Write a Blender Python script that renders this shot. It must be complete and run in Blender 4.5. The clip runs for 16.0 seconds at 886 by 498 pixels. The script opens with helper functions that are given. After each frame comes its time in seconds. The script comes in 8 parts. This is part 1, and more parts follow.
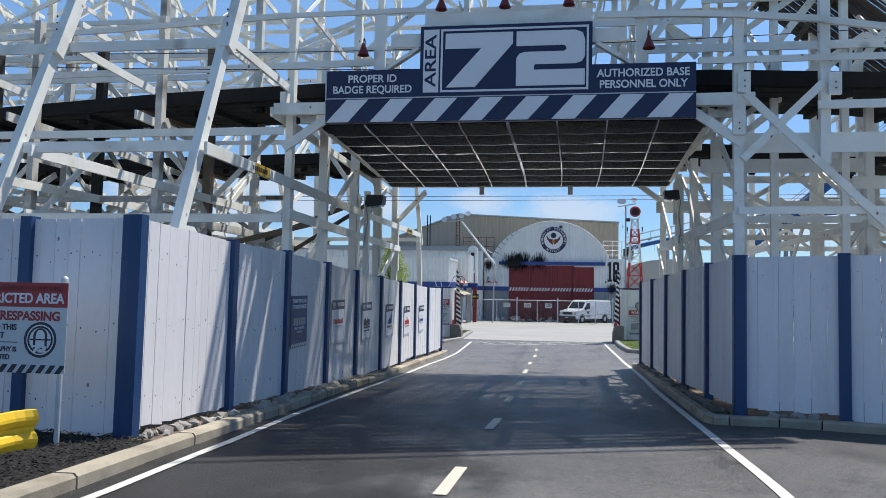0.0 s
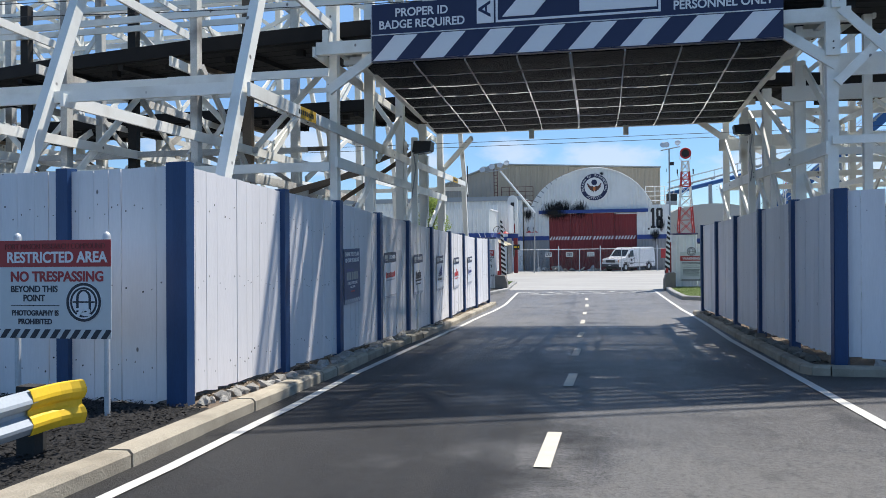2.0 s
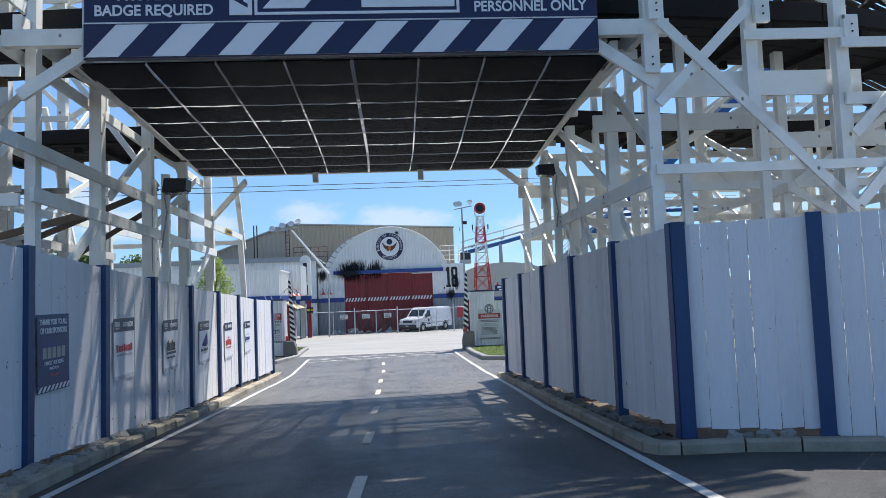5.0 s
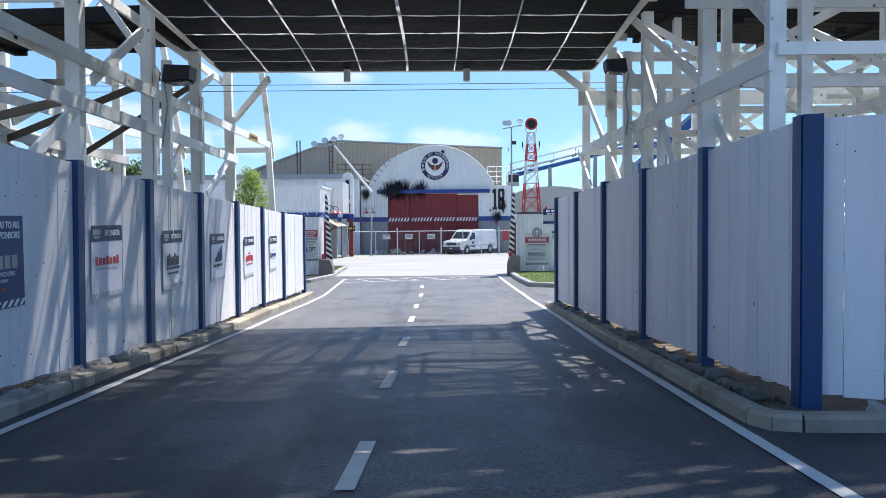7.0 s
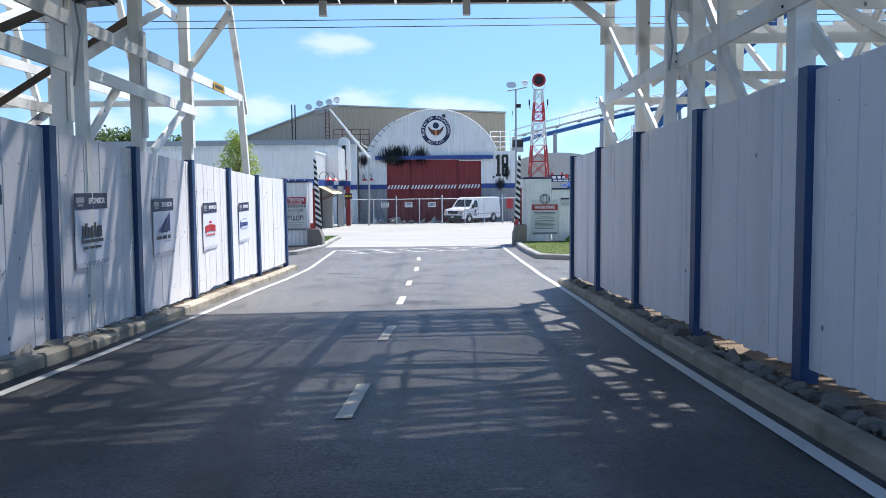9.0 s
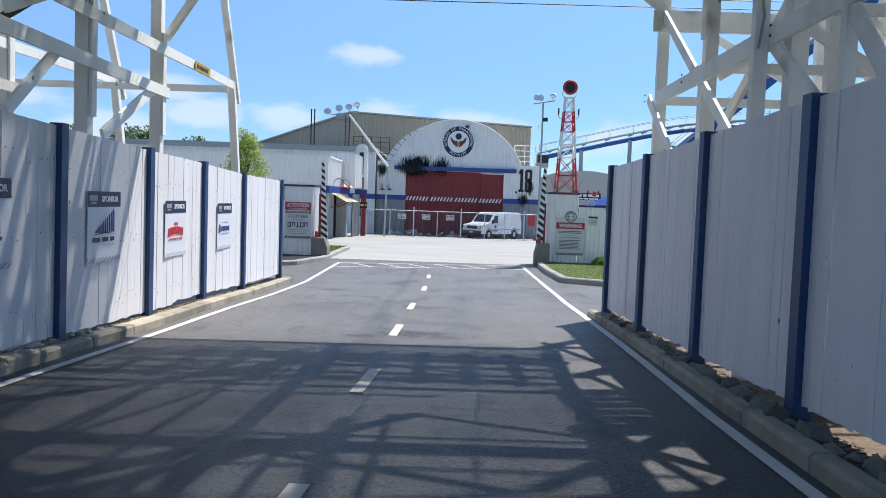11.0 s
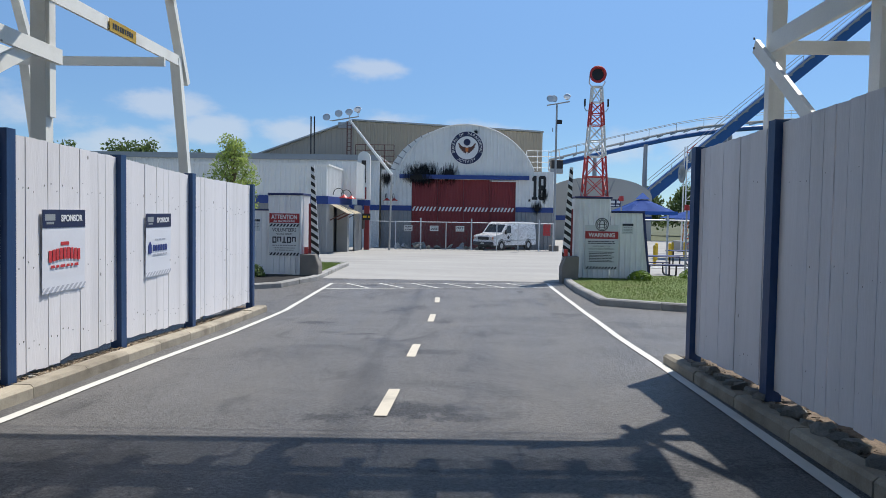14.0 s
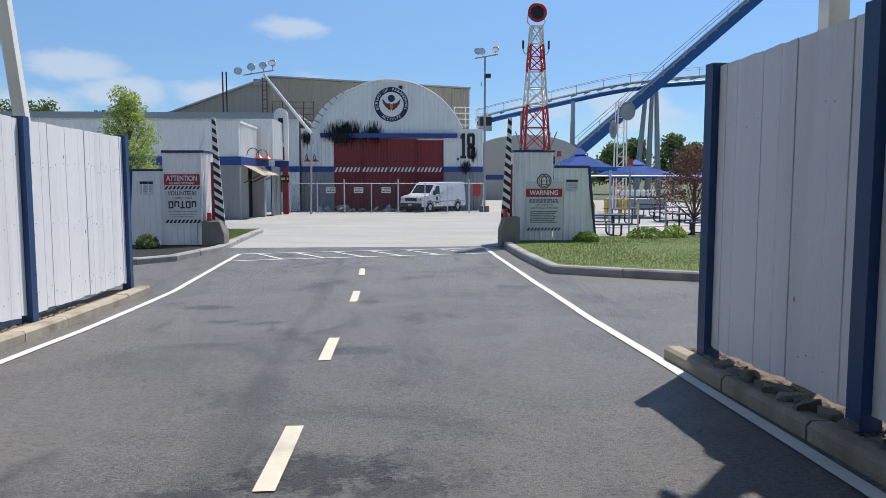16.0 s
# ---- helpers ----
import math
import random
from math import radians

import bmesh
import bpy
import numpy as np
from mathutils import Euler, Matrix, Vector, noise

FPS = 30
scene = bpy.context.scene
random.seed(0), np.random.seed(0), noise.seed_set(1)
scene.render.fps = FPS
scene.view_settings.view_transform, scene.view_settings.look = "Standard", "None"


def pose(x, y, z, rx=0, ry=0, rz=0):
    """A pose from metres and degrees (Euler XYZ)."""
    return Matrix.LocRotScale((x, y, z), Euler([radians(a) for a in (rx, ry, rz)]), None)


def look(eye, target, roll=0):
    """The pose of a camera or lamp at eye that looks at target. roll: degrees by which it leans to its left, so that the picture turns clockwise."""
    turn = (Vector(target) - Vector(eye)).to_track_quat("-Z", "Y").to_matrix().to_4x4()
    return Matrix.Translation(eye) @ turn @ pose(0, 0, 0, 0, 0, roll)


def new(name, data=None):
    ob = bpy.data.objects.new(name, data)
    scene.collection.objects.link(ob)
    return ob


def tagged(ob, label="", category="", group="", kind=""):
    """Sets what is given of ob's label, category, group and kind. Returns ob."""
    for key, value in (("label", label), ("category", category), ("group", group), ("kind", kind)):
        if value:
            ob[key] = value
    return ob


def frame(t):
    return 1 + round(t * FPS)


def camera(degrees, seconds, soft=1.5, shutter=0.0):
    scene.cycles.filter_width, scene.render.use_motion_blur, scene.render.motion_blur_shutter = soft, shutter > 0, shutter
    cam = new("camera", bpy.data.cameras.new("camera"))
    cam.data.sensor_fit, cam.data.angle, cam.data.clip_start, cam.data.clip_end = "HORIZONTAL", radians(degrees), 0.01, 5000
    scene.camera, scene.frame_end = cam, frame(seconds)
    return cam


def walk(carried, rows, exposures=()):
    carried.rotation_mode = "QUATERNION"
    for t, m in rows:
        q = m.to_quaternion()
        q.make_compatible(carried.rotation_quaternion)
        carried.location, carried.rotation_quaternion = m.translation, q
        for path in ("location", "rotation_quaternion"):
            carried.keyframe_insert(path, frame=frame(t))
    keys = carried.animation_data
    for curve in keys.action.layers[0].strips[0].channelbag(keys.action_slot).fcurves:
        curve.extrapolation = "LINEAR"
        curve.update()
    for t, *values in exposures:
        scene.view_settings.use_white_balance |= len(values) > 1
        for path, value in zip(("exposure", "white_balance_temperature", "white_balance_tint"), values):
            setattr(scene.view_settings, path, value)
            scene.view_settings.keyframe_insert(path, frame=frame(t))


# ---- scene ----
cam = camera(60.0, 16.0, soft=0.35)
PATH = [
    (0, (0.205, -1.805, 1.63), (-0.077, 0.173, 1.72), 0.8),
    (0.5, (0.093, -1.688, 1.607), (-0.3, 0.271, 1.695), 0.3),
    (1, (-0.124, -1.57, 1.592), (-0.55, 0.383, 1.645), -2.5),
    (1.5, (-0.286, -1.306, 1.557), (-0.688, 0.653, 1.527), -2.8),
    (2, (-0.378, -0.934, 1.556), (-0.749, 1.031, 1.523), -0.9),
    (2.4, (-0.474, -0.534, 1.552), (-0.689, 1.453, 1.624), -0.4),
    (2.5, (-0.487, -0.432, 1.554), (-0.661, 1.557, 1.679), -0.4),
    (3, (-0.451, 0.08, 1.592), (-0.51, 2.039, 1.99), -0.3),
    (3.5, (-0.399, 0.567, 1.621), (-0.39, 2.507, 2.108), -0.1),
    (4, (-0.352, 1.014, 1.544), (-0.202, 2.979, 1.889), -0.8),
    (4.5, (-0.33, 1.523, 1.49), (-0.123, 3.505, 1.67), -1.9),
    (4.7, (-0.318, 1.721, 1.462), (-0.131, 3.707, 1.612), -2.1),
    (6.8, (-0.114, 3.963, 1.313), (-0.077, 5.962, 1.257), -0.9),
    (7, (-0.094, 4.231, 1.302), (-0.064, 6.229, 1.221), -0.5),
    (7.5, (-0.043, 4.852, 1.266), (0.014, 6.847, 1.136), 0.2),
    (8, (-0.003, 5.512, 1.247), (0.074, 7.506, 1.118), 0.4),
    (8.5, (0.052, 6.207, 1.231), (0.083, 8.202, 1.086), -0.4),
    (8.7, (0.061, 6.505, 1.205), (0.087, 8.498, 1.043), -0.8),
    (10.8, (0.274, 9.264, 1.081), (0.226, 11.258, 0.942), 2.5),
    (11, (0.279, 9.487, 1.064), (0.25, 11.483, 0.938), 2.0),
    (11.5, (0.257, 10.176, 1.047), (0.281, 12.175, 0.979), 1.7),
    (12, (0.233, 10.843, 1.034), (0.222, 12.842, 0.988), 2.4),
    (12.5, (0.212, 11.521, 1.038), (0.18, 13.52, 0.973), 2.2),
    (13, (0.208, 12.16, 1.009), (0.108, 14.156, 0.929), 1.7),
    (13.5, (0.156, 12.833, 0.979), (0.045, 14.828, 0.877), 1.1),
    (14, (0.165, 13.543, 0.952), (0.112, 15.54, 0.855), 0.9),
    (14.5, (0.14, 14.178, 0.895), (0.144, 16.176, 0.81), 0.5),
    (15, (0.127, 14.871, 0.884), (0.221, 16.866, 0.781), 0.3),
    (15.5, (0.096, 15.58, 0.811), (0.149, 17.571, 0.628), 0.2),
    (16, (0.132, 16.28, 0.817), (0.27, 18.266, 0.623), 0.0),
]
walk(cam, [(t, look(eye, target, roll)) for t, eye, target, roll in PATH],
     exposures=[(0.0, 0.29, 6500, 10), (2.0, 0.44, 6500, 10), (2.6, 0.36, 6500, 10), (3.4, 0.2, 6480, 10), (4.0, 0.26, 6420, 10), (4.6, 0.38, 6400, 10), (6.5, 0.8, 6250, 12), (9.5, 0.8, 6250, 12), (12.0, 0.31, 6450, 10), (14.5, 0.13, 6450, 10), (16.0, 0.2, 6550, 10)])

# ---------------------------------------------------------------- light
SUN_EL, SUN_AZ = 61.0, 40.0        # degrees; azimuth measured from +y towards +x
world = bpy.data.worlds.new("World")
scene.world = world
world.use_nodes = True
wn, wl = world.node_tree.nodes, world.node_tree.links
sky = wn.new("ShaderNodeTexSky")
sky.sky_type, sky.sun_disc = 'NISHITA', False
sky.sun_elevation, sky.sun_rotation = radians(SUN_EL), radians(SUN_AZ)
sky.air_density, sky.dust_density, sky.ozone_density, sky.altitude = 0.75, 0.0, 3.0, 400
wn["Background"].inputs["Strength"].default_value = 0.15


def wnode(kind, **kw):
    n = wn.new(kind)
    for k, v in kw.items():
        n.inputs[k].default_value = v
    return n


def wmath(op, a, b=None, c=None):
    n = wn.new("ShaderNodeMath")
    n.operation = op
    for i, v in enumerate((a, b, c)):
        if v is None:
            continue
        if isinstance(v, (int, float)):
            n.inputs[i].default_value = v
        else:
            wl.new(v, n.inputs[i])
    return n.outputs[0]


def wmix(fac, a, b):
    n = wn.new("ShaderNodeMix")
    n.data_type = 'RGBA'
    for s, v in (("Factor", fac), ("A", a), ("B", b)):
        if isinstance(v, tuple):
            n.inputs[s].default_value = v
        else:
            wl.new(v, n.inputs[s])
    return n.outputs["Result"]


tco = wn.new("ShaderNodeTexCoord")
sep = wn.new("ShaderNodeSeparateXYZ")
wl.new(tco.outputs["Generated"], sep.inputs[0])
el = wmath('MULTIPLY', wmath('ARCSINE', sep.outputs[2]), 57.2958)
az = wmath('MULTIPLY', wmath('ARCTAN2', sep.outputs[0], sep.outputs[1]), 57.2958)
ramp = wn.new("ShaderNodeMapRange")
ramp.interpolation_type = 'SMOOTHSTEP'
for k, v in (("From Min", -2.0), ("From Max", 32.0), ("To Min", 0.0), ("To Max", 1.0)):
    ramp.inputs[k].default_value = v
wl.new(el, ramp.inputs["Value"])
tone = wn.new("ShaderNodeMix")
tone.data_type, tone.blend_type = 'RGBA', 'MULTIPLY'
tone.inputs["Factor"].default_value = 1.0
wl.new(sky.outputs[0], tone.inputs["A"])
wl.new(wmix(ramp.outputs[0], (0.41, 0.505, 0.59, 1), (1.22, 1.30, 1.24, 1)), tone.inputs["B"])
# deeper blue towards the zenith
deep = wn.new("ShaderNodeMapRange")
deep.interpolation_type = 'SMOOTHSTEP'
for k, v in (("From Min", 30.0), ("From Max", 75.0), ("To Min", 0.0), ("To Max", 1.0)):
    deep.inputs[k].default_value = v
wl.new(el, deep.inputs["Value"])
clear = wn.new("ShaderNodeMix")
clear.data_type, clear.blend_type = 'RGBA', 'MULTIPLY'
clear.inputs["Factor"].default_value = 1.0
wl.new(tone.outputs["Result"], clear.inputs["A"])
wl.new(wmix(deep.outputs[0], (1, 1, 1, 1), (0.5, 0.54, 0.6, 1)), clear.inputs["B"])
# fair-weather clouds: a flattened noise in azimuth and elevation
vec = wn.new("ShaderNodeCombineXYZ")
wl.new(az, vec.inputs[0])
wl.new(wmath('MULTIPLY', el, 2.1), vec.inputs[1])
big = wnode("ShaderNodeTexNoise", Scale=0.13, Detail=6.0, Roughness=0.58)
wl.new(vec.outputs[0], big.inputs["Vector"])


def puff(a, e, ra, re_):
    """A soft mound round one direction of the sky."""
    d = wmath('SQRT', wmath('ADD', wmath('POWER', wmath('DIVIDE', wmath('SUBTRACT', az, a), ra), 2.0), wmath('POWER', wmath('DIVIDE', wmath('SUBTRACT', el, e), re_), 2.0)))
    return wmath('SUBTRACT', 1.0, d)


cover = None
for a, e, ra, re_ in ((-6.8, 10.4, 3.2, 1.1), (-21.8, 7.2, 4.2, 1.3), (-18.6, 5.2, 3.6, 1.6), (-5.4, 6.0, 4.2, 1.9), (1.8, 5.5, 6.0, 1.6), (-12.2, 5.6, 3.6, 1.6), (10.5, 4.8, 4.5, 2.2), (18, 4.4, 5.5, 2.6), (-30, 6.0, 5.0, 2.0), (28, 5.0, 7.0, 2.2), (-24, 4.0, 6.0, 1.6)):
    p = puff(a, e, ra, re_)
    cover = p if cover is None else wmath('MAXIMUM', cover, p)
dens = wmath('ADD', cover, wmath('MULTIPLY', wmath('SUBTRACT', big.outputs["Fac"], 0.5), 2.6))
mr = wn.new("ShaderNodeMapRange")
mr.interpolation_type = 'SMOOTHSTEP'
for k, v in (("From Min", 0.12), ("From Max", 0.75), ("To Min", 0.0), ("To Max", 0.6)):
    mr.inputs[k].default_value = v
wl.new(dens, mr.inputs["Value"])
wl.new(wmix(mr.outputs[0], clear.outputs["Result"], (3.9, 4.25, 4.75, 1)), wn["Background"].inputs["Color"])
sun = new("sun", bpy.data.lights.new("sun", 'SUN'))
sun.data.energy, sun.data.angle, sun.data.color = 5.0, radians(0.55), (1.0, 0.95, 0.88)
ce, se = math.cos(radians(SUN_EL)), math.sin(radians(SUN_EL))
SUN_DIR = Vector((math.sin(radians(SUN_AZ)) * ce, math.cos(radians(SUN_AZ)) * ce, se))
sun.matrix_world = look(SUN_DIR * 100, (0, 0, 0))

# ---------------------------------------------------------------- materials
def mat(name, color, rough=0.6, metal=0.0, vary=0.12, scale=6.0, fine=60.0, bump=0.15, stain=None, stain_amount=0.4,
        stretch=(1, 1, 1), coords='Object', island=0.0, per_object=0.0, coat=0.0):
    """A surface with a coarse and a fine variation, a stain colour with its own shape, and a fine relief."""
    m = bpy.data.materials.new(name)
    m.use_nodes = True
    n, l = m.node_tree.nodes, m.node_tree.links
    b = n["Principled BSDF"]
    tc, mp = n.new("ShaderNodeTexCoord"), n.new("ShaderNodeMapping")
    mp.inputs["Scale"].default_value = stretch
    l.new(tc.outputs[coords], mp.inputs["Vector"])
    def nz(sc, detail):
        t = n.new("ShaderNodeTexNoise")
        t.inputs["Scale"].default_value, t.inputs["Detail"].default_value = sc, detail
        l.new(mp.outputs[0], t.inputs["Vector"])
        return t
    a, f = nz(scale, 4.0), nz(fine, 3.0)
    mix = n.new("ShaderNodeMix")
    mix.data_type = 'RGBA'
    lo = [max(0, c * (1 - vary)) for c in color]
    hi = [min(1, c * (1 + vary)) for c in color]
    mix.inputs["A"].default_value, mix.inputs["B"].default_value = (*lo, 1), (*hi, 1)
    add = n.new("ShaderNodeMath")
    add.operation = 'ADD'
    sub = n.new("ShaderNodeMath")
    sub.operation = 'MULTIPLY_ADD'
    sub.inputs[1].default_value, sub.inputs[2].default_value = 0.9, -0.45
    l.new(f.outputs["Fac"], sub.inputs[0])
    l.new(a.outputs["Fac"], add.inputs[0])
    l.new(sub.outputs[0], add.inputs[1])
    last = add.outputs[0]
    if island or per_object:
        src = n.new("ShaderNodeNewGeometry").outputs["Random Per Island"] if island else n.new("ShaderNodeObjectInfo").outputs["Random"]
        q = n.new("ShaderNodeMath")
        q.operation = 'MULTIPLY_ADD'
        q.inputs[1].default_value = island or per_object
        l.new(src, q.inputs[0])
        l.new(last, q.inputs[2])
        q2 = n.new("ShaderNodeMath")
        q2.operation = 'SUBTRACT'
        q2.inputs[1].default_value = (island or per_object) / 2
        l.new(q.outputs[0], q2.inputs[0])
        last = q2.outputs[0]
    l.new(last, mix.inputs["Factor"])
    out = mix.outputs["Result"]
    if stain:
        st = nz(scale * 0.45, 6.0)
        ramp = n.new("ShaderNodeValToRGB")
        ramp.color_ramp.elements[0].position, ramp.color_ramp.elements[1].position = 0.52, 0.72
        l.new(st.outputs["Fac"], ramp.inputs[0])
        k = n.new("ShaderNodeMath")
        k.operation = 'MULTIPLY'
        k.inputs[1].default_value = stain_amount
        l.new(ramp.outputs[0], k.inputs[0])
        m2 = n.new("ShaderNodeMix")
        m2.data_type = 'RGBA'
        m2.inputs["B"].default_value = (*stain, 1)
        l.new(out, m2.inputs["A"])
        l.new(k.outputs[0], m2.inputs["Factor"])
        out = m2.outputs["Result"]
    l.new(out, b.inputs["Base Color"])
    b.inputs["Roughness"].default_value, b.inputs["Metallic"].default_value = rough, metal
    if coat:
        b.inputs["Coat Weight"].default_value = coat
    if bump:
        bp = n.new("ShaderNodeBump")
        bp.inputs["Strength"].default_value, bp.inputs["Distance"].default_value = bump, 0.01
        l.new(f.outputs["Fac"], bp.inputs["Height"])
        l.new(bp.outputs[0], b.inputs["Normal"])
    return m


def asphalt_material():
    """Rolled asphalt: stone grain, wheel-worn pale streaks along the road, dark oily spots, dusty patches, painted sun
    and shade.
    """
    m = bpy.data.materials.new("asphalt")
    m.use_nodes = True
    n, l = m.node_tree.nodes, m.node_tree.links
    b = n["Principled BSDF"]
    tc = n.new("ShaderNodeTexCoord")
    def nz(sc, det, rough, stretch=(1, 1, 1)):
        mp, t = n.new("ShaderNodeMapping"), n.new("ShaderNodeTexNoise")
        mp.inputs["Scale"].default_value = stretch
        t.inputs["Scale"].default_value, t.inputs["Detail"].default_value, t.inputs["Roughness"].default_value = sc, det, rough
        l.new(tc.outputs["Object"], mp.inputs["Vector"])
        l.new(mp.outputs[0], t.inputs["Vector"])
        return t.outputs["Fac"]
    def rng(v, a, b_, c, d):
        r = n.new("ShaderNodeMapRange")
        for k, q in (("From Min", a), ("From Max", b_), ("To Min", c), ("To Max", d)):
            r.inputs[k].default_value = q
        l.new(v, r.inputs["Value"])
        return r.outputs[0]
    def mix(f, a, c):
        x = n.new("ShaderNodeMix")
        x.data_type = 'RGBA'
        for s, v in (("Factor", f), ("A", a), ("B", c)):
            if isinstance(v, tuple):
                x.inputs[s].default_value = v
            else:
                l.new(v, x.inputs[s])
        return x.outputs["Result"]
    sx = n.new("ShaderNodeSeparateXYZ")
    l.new(tc.outputs["Object"], sx.inputs[0])
    def op(kind, a, c):
        q = n.new("ShaderNodeMath")
        q.operation, q.use_clamp = kind, kind in ('MULTIPLY', 'SUBTRACT')
        for k, v in enumerate((a, c)):
            if isinstance(v, (int, float)):
                q.inputs[k].default_value = v
            else:
                l.new(v, q.inputs[k])
        return q.outputs[0]
    def lane(x0, x1, y0, y1, soft, ragged):
        """An area of the road with ragged edges, for wear, seams and painted sun and shade."""
        wob = rng(ragged, 0.3, 0.7, -soft, soft)
        ax, ay = op('ADD', sx.outputs[0], wob), op('ADD', sx.outputs[1], wob)
        a = op('MULTIPLY', rng(ax, x0 - soft * 0.3, x0 + soft * 0.3, 0, 1), rng(ax, x1 - soft * 0.3, x1 + soft * 0.3, 1, 0))
        c = op('MULTIPLY', rng(ay, y0 - soft, y0 + soft, 0, 1), rng(ay, y1 - soft, y1 + soft, 1, 0))
        return op('MULTIPLY', a, c)
    grain = nz(42, 4, 0.85)
    rag = nz(1.1, 7, 0.68)
    base = mix(rng(grain, 0.40, 0.66, 0, 1), (0.016, 0.0155, 0.0155, 1), (0.235, 0.228, 0.222, 1))
    streak = nz(0.9, 5, 0.6, (1.6, 0.14, 1))
    base = mix(rng(streak, 0.44, 0.68, 0, 0.6), base, (0.15, 0.147, 0.144, 1))
    swirl = n.new("ShaderNodeTexNoise")
    swirl.inputs["Scale"].default_value, swirl.inputs["Detail"].default_value, swirl.inputs["Roughness"].default_value, swirl.inputs["Distortion"].default_value = 0.45, 8.0, 0.66, 1.6
    l.new(tc.outputs["Object"], swirl.inputs["Vector"])
    base = mix(rng(swirl.outputs["Fac"], 0.50, 0.68, 0, 0.55), base, (0.165, 0.161, 0.157, 1))
    base = mix(rng(swirl.outputs["Fac"], 0.46, 0.34, 0, 0.55), base, (0.026, 0.0255, 0.026, 1))
    patch = nz(0.35, 6, 0.62, (1, 0.7, 1))
    base = mix(rng(patch, 0.53, 0.60, 0, 0.32), base, (0.125, 0.122, 0.119, 1))
    # dusty wear in the lane by the entrance, and scuffs beside the centre line
    base = mix(op('MULTIPLY', lane(-0.45, 6.0, -8.0, 5.2, 0.5, rag), 0.65), base, (0.185, 0.176, 0.163, 1))
    fleck = rng(nz(9.0, 6, 0.75, (1, 0.5, 1)), 0.47, 0.56, 0, 1)
    base = mix(op('MULTIPLY', op('MULTIPLY', lane(-2.4, -1.25, -6.0, 3.8, 0.5, rag), fleck), 0.6), base, (0.20, 0.19, 0.17, 1))
    base = mix(op('MULTIPLY', op('MULTIPLY', lane(-0.65, 1.9, -3.0, 5.9, 0.7, rag), fleck), 0.35), base, (0.20, 0.19, 0.17, 1))
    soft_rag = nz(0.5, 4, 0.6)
    # scuffed stretch past the canopy's shadow, its sunlit brightness painted in
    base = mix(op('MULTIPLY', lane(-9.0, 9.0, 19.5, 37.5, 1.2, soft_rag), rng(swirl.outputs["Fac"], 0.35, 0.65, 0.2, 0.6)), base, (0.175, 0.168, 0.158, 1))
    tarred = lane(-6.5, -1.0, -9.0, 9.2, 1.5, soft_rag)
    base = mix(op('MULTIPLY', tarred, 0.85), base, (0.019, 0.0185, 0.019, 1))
    l.new(rng(tarred, 0, 1, 0.42, 0.28), b.inputs["Specular IOR Level"])
    # canopy shade painted into the asphalt: darker sides, paler middle
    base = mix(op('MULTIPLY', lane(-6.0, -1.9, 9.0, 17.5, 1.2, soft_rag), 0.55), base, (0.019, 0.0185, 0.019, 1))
    base = mix(op('MULTIPLY', lane(-1.0, 0.9, 10.0, 19.0, 0.9, soft_rag), 0.32), base, (0.20, 0.195, 0.19, 1))
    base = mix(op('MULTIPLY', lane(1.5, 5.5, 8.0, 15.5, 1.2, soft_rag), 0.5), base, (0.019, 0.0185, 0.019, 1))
    # patched seam left of the dashes, oil and wet-dark patches
    base = mix(op('MULTIPLY', lane(-1.45, -1.05, -10.0, 15.0, 0.22, nz(0.8, 5, 0.6, (0.6, 0.35, 1))), 0.55), base, (0.014, 0.014, 0.016, 1))
    base = mix(op('MULTIPLY', lane(-1.2, -0.85, 14.5, 23.0, 0.22, nz(0.8, 5, 0.6, (0.6, 0.35, 1))), 0.3), base, (0.014, 0.014, 0.016, 1))
    base = mix(op('MULTIPLY', lane(-1.1, -0.92, 22.0, 36.0, 0.12, nz(0.9, 6, 0.7, (0.6, 0.35, 1))), 0.25), base, (0.018, 0.018, 0.02, 1))
    torn = rng(nz(5.5, 9, 0.78), 0.3, 0.7, -1.6, 1.6)
    for cx, cy, rx, ry, f in ((-0.3, 20.6, 0.5, 0.34, 0.7), (-0.95, 20.3, 0.3, 0.2, 0.6), (0.15, 20.3, 0.4, 0.16, 0.5), (-0.2, 24.1, 0.5, 0.3, 0.45), (-2.6, 27.8, 0.45, 0.3, 0.6),
                              (-1.5, 26.2, 0.3, 0.16, 0.6), (-2.1, 26.4, 0.22, 0.14, 0.55), (-2.6, 19.0, 0.6, 0.4, 0.5), (0.9, 31.3, 0.5, 0.3, 0.35), (1.2, 18.9, 1.6, 0.3, 0.6)):
        dx, dy = rng(sx.outputs[0], cx - rx, cx + rx, -1, 1), rng(sx.outputs[1], cy - ry, cy + ry, -1, 1)
        for q in (dx, dy):
            q.node.clamp = False
        d = op('ADD', op('ADD', op('POWER', dx, 2.0), op('POWER', dy, 2.0)), torn)
        base = mix(rng(d, 0.4, 0.95, f, 0), base, (0.010, 0.010, 0.011, 1))
    oil = nz(1.3, 4, 0.55, (1.2, 0.5, 1))
    base = mix(rng(oil, 0.60, 0.70, 0, 0.6), base, (0.018, 0.018, 0.02, 1))
    base = mix(rng(nz(24, 3, 0.8), 0.50, 0.66, 0, 0.5), base, (0.013, 0.013, 0.014, 1))
    speck = nz(60, 1, 0.5)
    base = mix(rng(speck, 0.66, 0.76, 0, 0.3), base, (0.2, 0.19, 0.175, 1))
    l.new(base, b.inputs["Base Color"])
    l.new(rng(streak, 0.35, 0.7, 0.42, 0.56), b.inputs["Roughness"])
    bp = n.new("ShaderNodeBump")
    bp.inputs["Strength"].default_value, bp.inputs["Distance"].default_value = 1.0, 0.02
    l.new(grain, bp.inputs["Height"])
